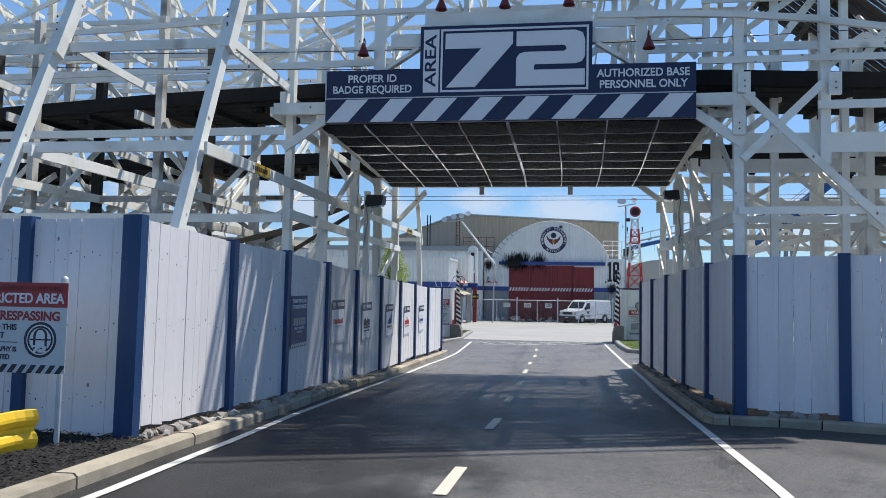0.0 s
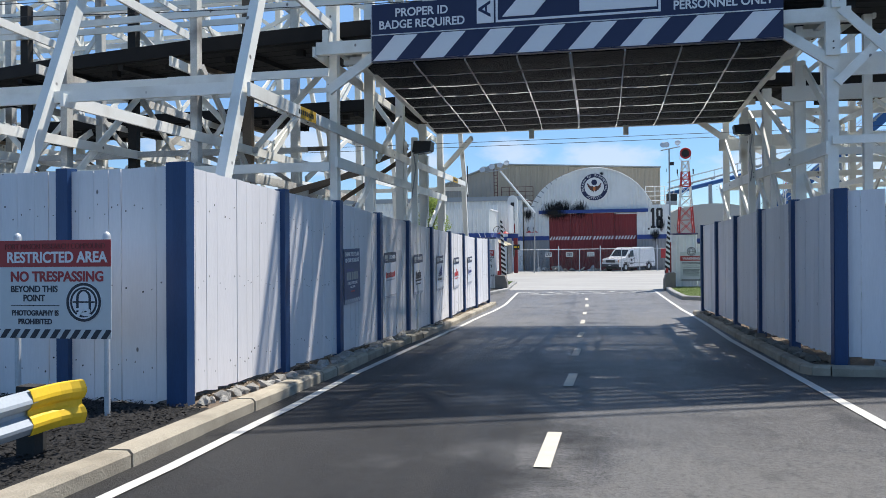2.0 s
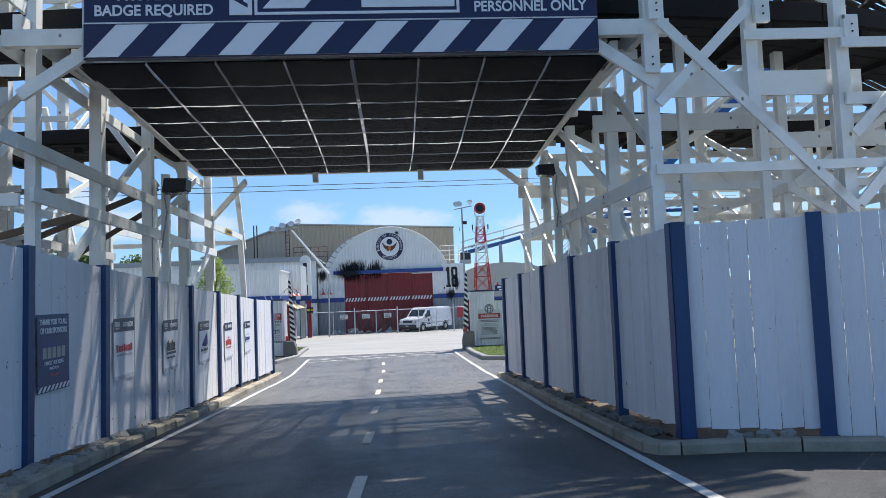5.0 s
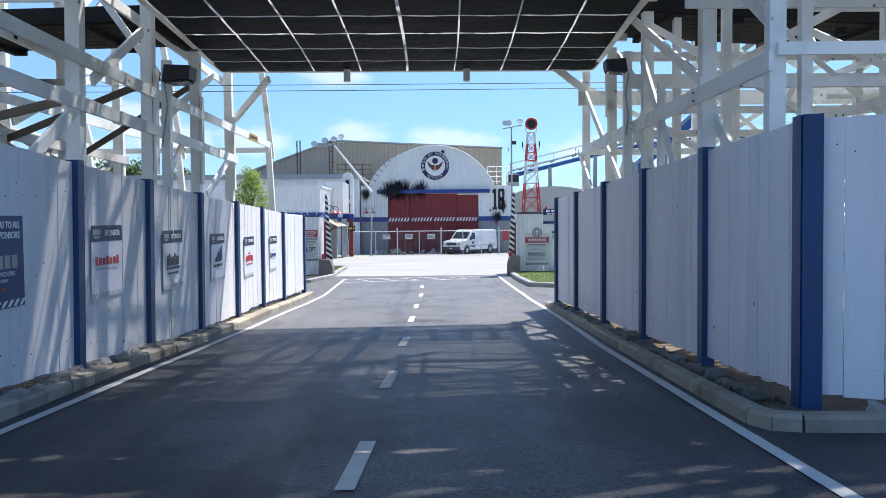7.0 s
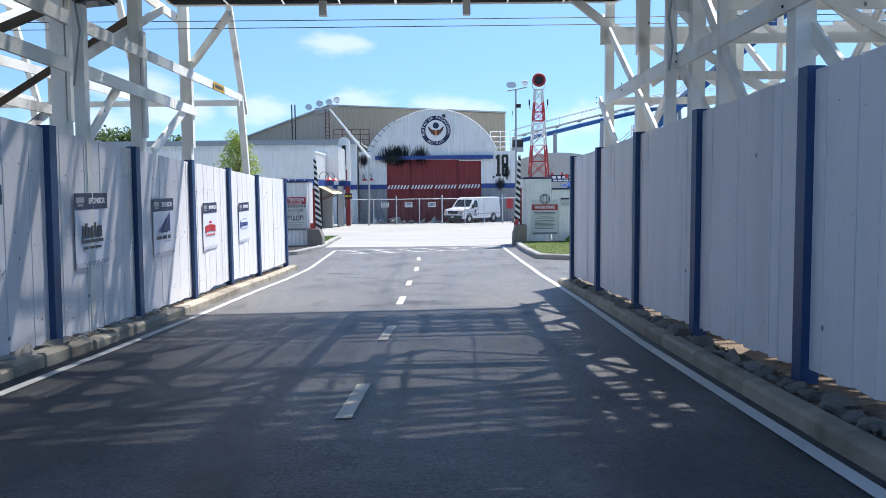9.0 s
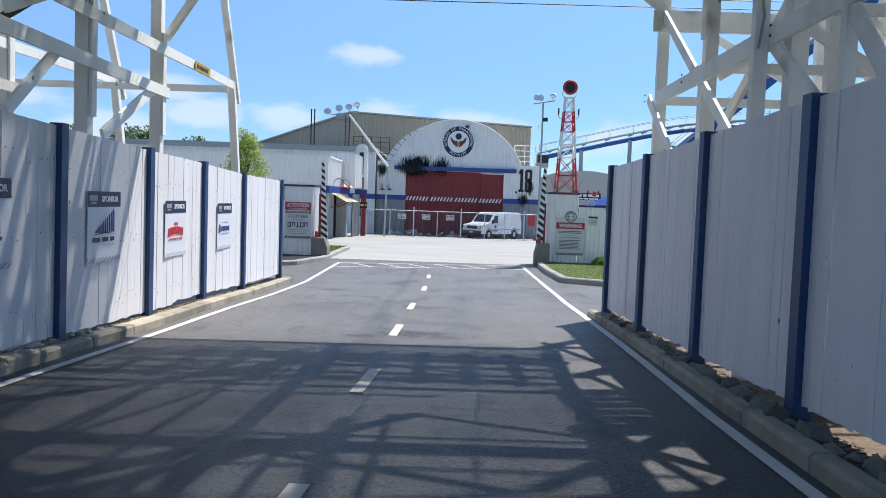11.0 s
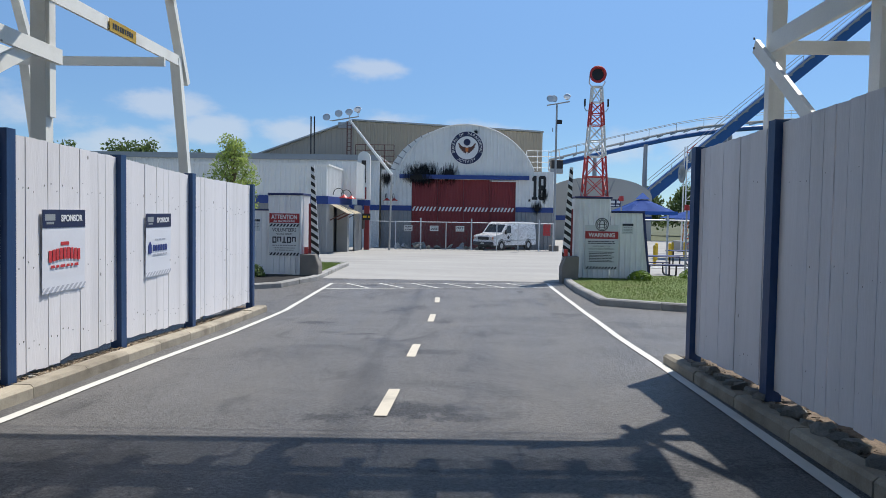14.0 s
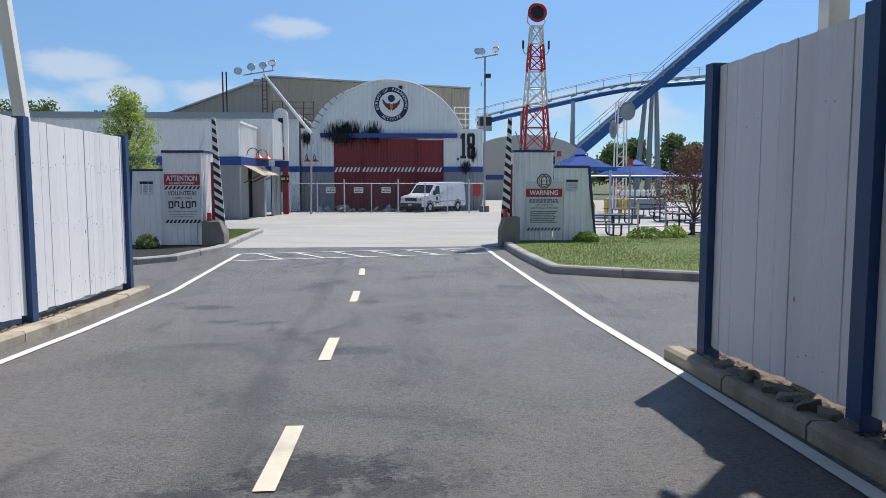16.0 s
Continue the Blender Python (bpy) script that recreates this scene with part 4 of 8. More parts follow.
SLIM = {"ledger": 0.68, "brace": 0.8, "beam": 0.7, "post": 0.82, "leaning_leg": 0.8, "rung": 0.75, "tie": 0.75, "splice": 0.85, "side_post": 0.75}


def timber(parent, name, p, q, w=0.08, h=0.2, up=(0, 0, 1), material=None):
    """One squared timber, set a few millimetres out of true."""
    j = Vector((rt.uniform(-0.006, 0.006), rt.uniform(-0.006, 0.006), rt.uniform(-0.006, 0.006)))
    k = SLIM.get(name, 0.85)
    return part(name, beam(Vector(p) + j, Vector(q) + j, w * k, h * k, up), material or TIMBER, parent)
XS_L = [-4.45 - 2.6 * i for i in range(10)]
XS_R = [3.58 + 2.5 * i for i in range(9)]
ROWS_L = (12.46, 14.63, 17.21, 19.87, 22.52)
ROWS_R = (14.0, 17.2, 20.1, 22.3)
HIGH = (7.2, 9.2, 11.2, 13.2)


def bolts(parent, p, n=2, axis='y', r=0.014):
    """Dark bolt heads on a joint."""
    for k in range(n):
        d = Vector((0, -0.012, 0)) if axis == 'y' else Vector((-0.012, 0, 0))
        c = Vector(p) + Vector((0, 0, 0.1 * k))
        part("bolt", tube(c, c + d, r, n=6), BLACKWOOD, parent)


def bent_west(i, x):
    """One cross frame of the trestle: posts, a leaning leg at either end, ledgers and braces."""
    b = thing("trestle_bent", "white painted timber bent with leaning legs", "trestle bent", "trestle bents")
    tops = (6.5, 6.6, 13.6, 13.8, 13.8)
    X = lambda y: x + 0.04 - float(np.interp(y, (12.4, 14.6, 17.2, 19.9, 22.5), (0.0, 0.06, 0.17, 0.33, 0.43)))
    def along(name, o, y0, z0, y1, z1, w, h):
        worn = WORNSHADED if i and z1 < 5 and (int(y0 * 10) + i) % 3 else None
        timber(b, name, (X(y0) + o, y0, z0), (X(y1) + o, y1, z1), w, h, material=worn)
    for k, (y, t) in enumerate(zip(ROWS_L, tops)):
        skin = RAWWOOD if k == 1 and i >= 2 else RAWPALE if k == 1 and i == 1 else WORNSHADED if i >= 1 and k < 3 else None
        timber(b, "post", (X(y), y, ground_z(x, y) - 0.1), (X(y), y, t), 0.2, 0.16 if k == 0 else 0.22, up=(1, 0, 0), material=skin)
        if k > 1:
            timber(b, "splice", (X(y) + 0.12, y, 2.0), (X(y) + 0.12, y, 3.7), 0.16, 0.05, up=(1, 0, 0))
    # leaning legs
    foot, head = Vector((x + (0.19 if i == 0 else 0.03), 7.4, 0.0)), Vector((x + (0.1 if i == 0 else 0.03), 11.5, 9.9))
    joint = foot.lerp(head, 0.515)
    timber(b, "leaning_leg", foot - (head - foot) * 0.05, joint + (head - foot) * 0.02, 0.21, 0.16, up=(1, 0, 0))
    timber(b, "leaning_leg", joint - (head - foot) * 0.03 + Vector((0.06, 0, 0)), head + Vector((0.06, 0, 0)), 0.26, 0.18, up=(1, 0, 0))
    bolts(b, joint + Vector((0.06, -0.14, 0.1)), 3)
    timber(b, "leaning_leg", (x - 0.34, 27.75, ground_z(x, 28) - 0.1), (x - 0.34, 26.62, 3.5), 0.17, 0.2, up=(1, 0, 0))
    timber(b, "leaning_leg", (x - 0.3, 26.95, 3.1), (x - 0.34, 24.9, 7.3), 0.15, 0.18, up=(1, 0, 0))
    bolts(b, (x - 0.27, 26.72, 3.25), axis='x')
    # ledgers along the bent
    timber(b, "ledger", (x + 0.28, 8.7, 3.24), (x - 0.00, 17.1, 3.27), 0.07, 0.25)
    timber(b, "ledger", (x - 0.00, 16.80, 3.27), (x - 0.29, 26.7, 3.45), 0.06, 0.25)
    along("ledger", 0.14, 12.14, 2.69, 22.7, 2.72, 0.07, 0.26)
    along("ledger", -0.16, 11.9, 4.5, 23.2, 4.55, 0.07, 0.24)
    timber(b, "ledger", (x + 0.1, 9.7, 5.06), (x + 0.12, 12.05, 4.95), 0.07, 0.2)
    for z in HIGH:
        along("ledger", -0.16, 14.0 if z < 8 else 16.7, z - 0.2, 23.2, z - 0.2, 0.06, 0.18)
    # braces in the bent's plane
    for a, c in zip(ROWS_L[:3], ROWS_L[1:4]) if i else ():
        lo, hi = (0.3, 3.0) if rt.random() < 0.5 else (3.0, 0.3)
        along("brace", -0.14, a, lo, c, hi, 0.06, 0.16)
        if rt.random() < 0.6:
            lo, hi = (2.6, 4.5) if rt.random() < 0.5 else (4.5, 2.6)
            along("brace", 0.12, a, lo, c, hi, 0.06, 0.16)
    along("brace", 0.1, 20.2, 1.8, 22.1, 2.72, 0.06, 0.2)
    along("brace", -0.1, 18.2, 1.85, 19.4, 2.8, 0.06, 0.18)
    along("brace", -0.12, 18.2, 3.0, 21.75, 4.55, 0.06, 0.17)
    along("brace", 0.1, 14.9, 3.05, 16.7, 4.15, 0.06, 0.18)
    along("brace", 0.1, 13.3, 1.9, 14.4, 2.6, 0.06, 0.2)
    along("brace", -0.12, 19.87, 4.4, 22.5, 6.6, 0.06, 0.16)
    for a, c in zip(ROWS_L[2:], ROWS_L[3:]):
        for z0, z1 in zip((5.2,) + HIGH, HIGH):
            p, q = (z0, z1) if rt.random() < 0.5 else (z1, z0)
            if rt.random() < 0.5:
                along("brace", 0.13, a, p, c, q, 0.05, 0.14)
    return b


for i, x in enumerate(XS_L):
    bent_west(i, x)


def span_frame(name, y, xs, levels, label, braces=0.5, w=0.06, h=0.18, zlow=4.9):
    """Ledgers and braces that run along the track from bent to bent."""
    f = thing(name, label, "trestle", "trestle spans")
    for z in levels:
        for a, c in zip(xs[::2], xs[2::2]):
            # timbers below the deck: worn paint, darkened in place of the deck's shade
            timber(f, "ledger", (a - 0.25, y - 0.13, z), (c + 0.25, y - 0.13 - 0.02 * (z % 2), z), w, h, material=WORNSHADED if z < 5 else None)
    for i, (a, c) in enumerate(zip(xs, xs[1:])):
        for k, (z0, z1) in enumerate(zip(levels, levels[1:])):
            if rt.random() < braces:
                p, q = (a, c) if (i + k) % 2 else (c, a)
                timber(f, "brace", (p, y + 0.13, z0), (q, y + 0.13, z1), 0.05, 0.14, material=(RAWPALE if (i + k) % 3 == 0 else WORNSHADED) if z1 < 5 else None)
    return f


west = XS_L[::-1]
LBL = "white timber ledgers and braces between the trestle bents"
front = thing("trestle_span", "white timber ledgers fixed to the leaning legs", "trestle", "trestle spans")
for a, c in zip(west[:-1:2], west[2::2] + west[-1:]):
    timber(front, "ledger", (a - 0.2, 8.82, 3.3), (c + 0.12, 8.82, 3.3), 0.07, 0.22)
    timber(front, "ledger", (a - 0.2, 9.6, 4.98), (c + 0.12, 9.6, 4.98), 0.07, 0.22)
    timber(front, "ledger", (a - 0.2, 11.95, 4.15), (c + 0.12, 11.95, 4.15), 0.07, 0.2)
    timber(front, "ledger", (a - 0.2, 11.95, 2.6), (c + 0.12, 11.95, 2.6), 0.07, 0.22)
span_frame("trestle_span", 14.63, west, (1.2, 2.2, 2.82, 3.25, 5.9), LBL, 0.6)
span_frame("trestle_span", 17.21, west, (1.0, 2.55, 3.58, 7.2, 8.2, 9.3, 10.15, 11.45, 13.2), LBL, 0.65)
span_frame("trestle_span", 19.87, [v - 0.35 for v in west], (0.8, 2.4, 4.0, 5.6, 7.2, 8.3, 9.2, 10.6, 12.0, 13.2), LBL, 0.65)
span_frame("trestle_span", 22.52, [v - 0.45 for v in west], (1.4, 5.6, 8.2, 10.2, 12.2), LBL, 0.75)

rearbeam = thing("trestle_span", "white timber ledger tying the rear leaning legs", "trestle", "trestle spans")
for a, c in zip(west[:-1:2], west[2::2] + west[-1:]):
    timber(rearbeam, "ledger", (a - 0.3, 25.42, 3.2), (c - 0.05, 25.42, 3.2), 0.07, 0.2)
# frames that carry the track over the road
over = thing("trestle_span", "white timber posts and braces standing above the canopy", "trestle", "trestle spans")
for y in (17.0, 20.8):
    timber(over, "sill_beam", (-4.5, y, 4.85), (3.6, y, 4.85), 0.16, 0.4)
    for x in (-1.85, 0.8):
        timber(over, "post", (x, y, 5.05), (x, y, 13.8), 0.2, 0.16, up=(1, 0, 0))
    for k, z in enumerate(HIGH):
        timber(over, "ledger", (-27.0, y - 0.15, z), (3.7 if z < 10 else 1.2, y - 0.15, z), 0.06, 0.18)
    for k, (z0, z1) in enumerate(zip((5.1,) + HIGH, HIGH)):
        for a, c in ((-4.45, -1.85), (-1.85, 0.8), (0.8, 3.5)):
            if a > 0 and z1 > 10:
                continue
            p, q = (a, c) if (k + int(a + 5)) % 2 else (c, a)
            timber(over, "brace", (p, y + 0.12, z0), (q, y + 0.12, z1), 0.05, 0.15)
for z in (8.2, 9.3, 10.15, 11.45):
    timber(over, "ledger", (-4.6, 17.12, z), (1.2, 17.12, z), 0.06, 0.17)
for x in (-1.85, 0.8):
    for z in HIGH:
        timber(over, "tie", (x + 0.14, 16.7, z - 0.22), (x + 0.14, 21.1, z - 0.22), 0.06, 0.16)
    for z in (8.2, 10.2):
        timber(over, "tie", (x - 0.14, 16.7, z), (x - 0.14, 21.1, z), 0.05, 0.14)
    timber(over, "brace", (x - 0.12, 17, 7.2), (x - 0.12, 20.8, 11.2), 0.05, 0.15)
    timber(over, "brace", (x - 0.12, 20.8, 5.2), (x - 0.12, 17, 9.2), 0.05, 0.15)
for x in (-4.45, -1.85, 0.8, 3.5):
    timber(over, "joist", (x, 12.1, 4.78), (x, 21.6, 4.9), 0.12, 0.3)
for y in (13.2, 15.2, 19.0):
    timber(over, "joist", (-4.5, y, 4.62), (3.6, y, 4.62), 0.1, 0.16)

# sign supports at the front
portal = thing("gateway_portal", "white timber portal beams and knee braces holding the gateway sign", "portal")
timber(portal, "header", (-4.55, SY + 0.12, 4.56), (-3.5, SY + 0.12, 4.56), 0.14, 0.24)
timber(portal, "header", (2.65, SY + 0.12, 4.58), (3.64, SY + 0.12, 4.58), 0.14, 0.24)
timber(portal, "header", (-3.5, SY + 0.2, 4.9), (2.65, SY + 0.2, 4.9), 0.12, 0.3)
timber(portal, "knee_brace", (-4.35, SY + 0.1, 3.85), (-3.5, SY + 0.1, 4.42), 0.07, 0.18)
timber(portal, "knee_brace", (3.45, SY + 0.1, 3.85), (2.6, SY + 0.1, 4.44), 0.07, 0.18)
timber(portal, "knee_brace", (-4.85, 22.8, 3.6), (-3.7, 21.65, 4.42), 0.08, 0.18)
timber(portal, "knee_brace", (3.62, 21.75, 3.95), (2.62, 21.65, 4.68), 0.08, 0.18)
timber(portal, "hand_rail", (-14, 12.9, 6.2), (-4.4, SY + 0.18, 6.28), 0.06, 0.12)
timber(portal, "hand_rail", (-4.4, SY + 0.18, 6.28), (-1.85, SY + 0.18, 6.3), 0.06, 0.1)
timber(portal, "mid_rail", (-12, 12.6, 5.42), (-2.4, SY + 0.3, 5.42), 0.06, 0.14)


def surveyed(name, label, category, group=""):
    ob = thing(name, label, category, group)
    SURVEYED.add(ob)
    return ob


def bent_by_road():
    """The bent along the east edge of the canopy: posts, one long ledger, crossing braces, beams that run off to the east."""
    b = surveyed("trestle_bent", "white painted timber bent at the edge of the canopy", "trestle bent", "trestle bents")
    for x, y, w, top in ((3.42, 14.0, 0.22, 4.62), (3.36, 15.75, 0.12, 3.3), (3.55, 17.15, 0.21, 4.7), (3.64, 20.07, 0.2, 4.75), (3.52, 22.05, 0.19, 4.72)):
        timber(b, "post", (x, y, ground_z(x, y) - 0.15), (x, y, top), w, w, up=(1, 0, 0))
    timber(b, "splice", (3.53, 19.97, 1.5), (3.53, 19.97, 3.0), 0.2, 0.07, up=(1, 0, 0))
    timber(b, "splice", (3.53, 19.97, 3.35), (3.53, 19.97, 4.5), 0.22, 0.07, up=(1, 0, 0))
    timber(b, "splice", (3.44, 22.0, 0.6), (3.44, 22.0, 2.6), 0.15, 0.06, up=(1, 0, 0))
    timber(b, "ledger", (3.29, 11.85, 2.84), (3.42, 21.9, 2.8), 0.07, 0.3)
    for y0, z0, y1, z1, x in ((17.9, 4.8, 14.1, 2.95, 3.48), (16.75, 3.85, 14.7, 1.6, 3.36), (22.35, 4.45, 18.6, 1.95, 3.46), (17.4, 3.5, 19.9, 2.0, 3.72), (22.3, 2.85, 20.6, 1.7, 3.4),
                              (17.3, 2.75, 16.0, 1.85, 3.38), (14.1, 4.6, 12.0, 3.1, 3.5), (14.2, 2.75, 12.3, 1.2, 3.5), (20.0, 4.6, 17.3, 3.1, 3.74)):
        timber(b, "brace", (x, y0, z0), (x, y1, z1), 0.055, 0.19)
    for y in (14.0, 17.05, 19.97, 21.97):
        bolts(b, (3.255, y, 2.76), axis='x')
    # beams that run off to the east
    for y, z, h, x0, x1 in ((21.8, 4.0, 0.46, 3.28, 10.5), (22.14, 2.8, 0.2, 3.55, 12), (13.87, 2.97, 0.18, 3.28, 12), (13.87, 4.02, 0.38, 3.1, 6.1), (13.92, 3.69, 0.36, 5.95, 12),
                            (17.3, 3.58, 0.34, 3.3, 9), (17.3, 3.1, 0.17, 3.6, 12), (20.2, 3.01, 0.2, 3.6, 12), (20.2, 4.6, 0.27, 3.6, 12)):
        timber(b, "beam", (x0, y, z), (x1, y, z), 0.09, h)
    return b


bent_by_road()


def ladder_front():
    """The open frame east of the gateway sign: uprights with scabbed blocks, rungs and long crossing braces."""
    f = surveyed("trestle_span", "white timber uprights, rungs and crossing braces beside the gateway sign", "trestle", "trestle spans")
    Y = 11.98
    for x, z0, z1, w in ((3.38, -0.6, 6.42, 0.2), (4.8, 3.75, 9.4, 0.2), (6.07, -0.5, 6.15, 0.22), (7.42, -0.5, 6.0, 0.2), (8.8, -0.5, 5.8, 0.2), (10.2, -0.5, 5.6, 0.2), (11.6, -0.5, 5.4, 0.2), (13.0, -0.5, 5.2, 0.2), (15.6, -0.5, 5.0, 0.2), (18.2, -0.5, 4.6, 0.2)):
        timber(f, "post", (x, Y, z0), (x, Y, z1), 0.17, w, up=(1, 0, 0))
    for x, z0, z1 in ((3.45, 4.98, 5.34), (3.36, 4.25, 4.78), (4.92, 4.92, 5.3), (6.16, 4.66, 5.0), (7.5, 4.5, 4.85), (8.88, 4.4, 4.75)):
        timber(f, "block", (x, Y - 0.13, z0), (x, Y - 0.13, z1), 0.1, 0.24, up=(1, 0, 0))
        bolts(f, (x, Y - 0.19, z0 + 0.1))
    for x0, z0, x1, z1, h, o in ((4.66, 4.76, 6.16, 4.77, 0.19, -0.12), (6.0, 4.62, 7.5, 4.63, 0.18, -0.16), (6.05, 3.85, 7.5, 3.86, 0.22, -0.12), (7.35, 3.6, 10.3, 3.55, 0.2, -0.14), (7.35, 4.5, 10.3, 4.4, 0.18, -0.12),
                                 (10.1, 3.4, 13.1, 3.3, 0.2, -0.12), (10.1, 4.2, 13.1, 4.1, 0.18, -0.12), (3.35, 2.95, 7.5, 2.97, 0.17, -0.12), (7.4, 2.97, 13.2, 2.9, 0.17, -0.12), (3.5, 4.15, 6.45, 4.15, 0.46, 0.16), (2.7, 5.56, 6.1, 5.57, 0.15, -0.12), (6.0, 5.5, 9.0, 5.25, 0.15, -0.12)):
        timber(f, "rung", (x0, Y + o, z0), (x1, Y + o, z1), 0.06, h)
    for x0, z0, x1, z1, o in ((3.45, 4.95, 6.05, 2.35, -0.2), (3.42, 3.83, 4.72, 5.12, -0.15), (6.1, 2.4, 7.42, 3.8, -0.2), (6.08, 3.35, 7.42, 4.66, -0.22), (7.45, 4.6, 8.8, 2.9, -0.2), (8.8, 2.9, 10.2, 4.4, -0.2), (10.2, 4.3, 11.6, 2.9, -0.2), (11.6, 2.9, 13.0, 4.2, -0.2)):
        timber(f, "brace", (x0, Y + o, z0), (x1, Y + o, z1), 0.05, 0.17)
    # curved hand rail from the head of the sign down to the east
    rail = [(1.0, 6.44), (2.2, 6.42), (3.38, 6.36), (4.8, 6.22), (6.2, 6.0), (7.5, 5.78), (9.0, 5.5), (11.0, 5.1)]
    for (x0, z0), (x1, z1) in zip(rail, rail[1:]):
        timber(f, "hand_rail", (x0 - 0.03, Y - 0.1, z0), (x1 + 0.03, Y - 0.1, z1), 0.09, 0.13)
    return f


ladder_front()


def bent_east(i, x):
    b = thing("trestle_bent", "white painted timber bent beside the road", "trestle bent", "trestle bents")
    for k, y in enumerate(ROWS_R):
        timber(b, "post", (x, y, ground_z(x, y) - 0.1), (x, y, 5.2 if k == 0 else 8.0 + 0.3 * k - 0.5 * i), 0.17, 0.17, up=(1, 0, 0))
    timber(b, "splice", (x - 0.12, 20.33, 3.0), (x - 0.12, 20.33, 4.2), 0.15, 0.06, up=(1, 0, 0))
    timber(b, "ledger", (x - 0.14, 13.6, 2.7), (x - 0.14, 22.2, 2.66), 0.06, 0.2)
    timber(b, "ledger", (x - 0.14, 13.6, 4.2), (x - 0.14, 22.2, 4.25), 0.06, 0.2)
    for y0, z0, y1, z1, o in ((20.3, 2.7, 17.2, 1.2, -0.17), (22.1, 4.1, 20.1, 2.7, -0.15), (20.1, 1.4, 17.2, 4.1, 0.12), (17.2, 4.2, 14.0, 2.7, 0.12), (17.2, 1.2, 14.0, 2.7, -0.12)):
        timber(b, "brace", (x + o, y0, z0), (x + o, y1, z1), 0.05, 0.15)
    return b


for i, x in enumerate(XS_R):
    if i:
        bent_east(i, x)
east = thing("trestle_span", "white timber beams and braces between the trestle bents", "trestle", "trestle spans")
for a, c in zip(XS_R[1:-1:2], XS_R[3::2]):
    for y, lv in ((14.0, (1.2, 2.2)), (17.2, (1.0, 2.1, 4.6)), (20.1, (0.8, 1.8)), (22.3, (1.2, 2.0, 5.4))):
        for z in lv:
            timber(east, "ledger", (a - 0.1, y, z), (c + 0.1, y, z), 0.06, 0.17)
for i, (a, c) in enumerate(zip(XS_R, XS_R[1:])):
    for y in (14.0, 17.2, 20.1, 22.3):
        for z0, z1 in ((-0.2, 1.2), (1.2, 2.8), (2.8, 4.3), (4.6, 6.2), (6.2, 7.8)):
            if z1 > 7.8 - 0.5 * i or (i == 0 and y > 15 and z1 > 4.4):
                continue
            if rt.random() < 0.72:
                u, v = (a, c) if rt.random() < 0.5 else (c, a)
                timber(east, "brace", (u + 0.1, y - 0.14, z0), (v - 0.1, y - 0.14, z1), 0.05, 0.14)

for i in range(40):
    x = 7.6 + 2.5 * rt.randint(0, 5) + rt.uniform(-0.2, 0.2)
    y = rt.choice((16.6, 18.4, 20.2, 22.4))
    z = rt.choice((0.8, 2.2, 3.4, 4.6))
    s = rt.choice((-1, 1))
    timber(east, "brace", (x, y, z), (x + s * rt.uniform(1.6, 2.4), y + rt.uniform(-0.1, 0.1), z + rt.uniform(1.3, 2.0)), 0.04, 0.1)
for z in (1.0, 2.0, 3.3, 4.3, 5.3):
    timber(east, "ledger", (8.0, 22.42, z), (22, 22.42, z - 0.1), 0.05, 0.16)
    timber(east, "ledger", (8.0, 20.2, z + 0.4), (22, 20.2, z + 0.3), 0.05, 0.14)

# frames under the steep drop
drop_frames = thing("trestle_span", "white timber bents and braces under the steep drop", "trestle", "trestle spans")
DROP_X = (2.15, 3.4, 4.7, 6.0, 7.25, 8.5, 9.8, 11.1)
for i, x in enumerate(DROP_X):
    zt = 14.0 - 0.98 * (x - 1.2) - 0.1
    for y in (14.6, 17.3, 19.8):
        if y > 15 and i % 2:
            continue
        timber(drop_frames, "post", (x, y, 4.95 if x < 3.9 else -1.0), (x, y, zt + (0.25 if y < 15 else -0.6)), 0.15, 0.17, up=(1, 0, 0))
    timber(drop_frames, "splice", (x + 0.1, 14.55, 5.2), (x + 0.1, 14.55, 6.4), 0.14, 0.06, up=(1, 0, 0))
    if i % 2 == 0:
        z = 5.9
        while z < zt - 0.5:
            timber(drop_frames, "ledger", (x + 0.1, 14.5, z), (x + 0.1, 20.2, z), 0.06, 0.16)
            timber(drop_frames, "brace", (x - 0.1, 14.6, z), (x - 0.1, 17.3, min(zt, z + 2.1)), 0.05, 0.14)
            z += 2.1
for x0, x1, z in ((1.9, 3.5, 11.2), (1.0, 4.8, 9.65), (-4.4, 6.15, 8.07), (3.3, 7.45, 7.28), (2.0, 8.7, 6.3), (3.3, 10.1, 5.5)):
    timber(drop_frames, "ledger", (x0, 14.46, z), (x1, 14.46, z), 0.06, 0.24)
timber(drop_frames, "brace", (2.2, 14.42, 11.4), (8.6, 14.42, 5.45), 0.07, 0.24)
for x0, x1, z, h in ((0.8, 2.9, 8.95, 0.34), (0.9, 3.3, 8.5, 0.2), (0.6, 3.5, 7.65, 0.3), (1.0, 3.4, 7.05, 0.2), (0.9, 2.2, 9.9, 0.26)):
    timber(drop_frames, "ledger", (x0, 15.0, z), (x1, 15.0, z), 0.06, h)
for x0, z0, x1, z1 in ((2.9, 8.0, 1.1, 9.7), (1.0, 6.3, 2.9, 8.1), (3.3, 6.3, 1.7, 8.1), (0.7, 8.1, 2.1, 9.5)):
    timber(drop_frames, "brace", (x0, 15.1, z0), (x1, 15.1, z1), 0.05, 0.17)
for x in (1.1, 1.62, 2.75):
    timber(drop_frames, "post", (x, 15.2, 5.0), (x, 15.2, 10.6 - 0.9 * (x - 1)), 0.14, 0.15, up=(1, 0, 0))
timber(drop_frames, "brace", (3.4, 14.72, 8.1), (4.7, 14.72, 9.6), 0.06, 0.18)
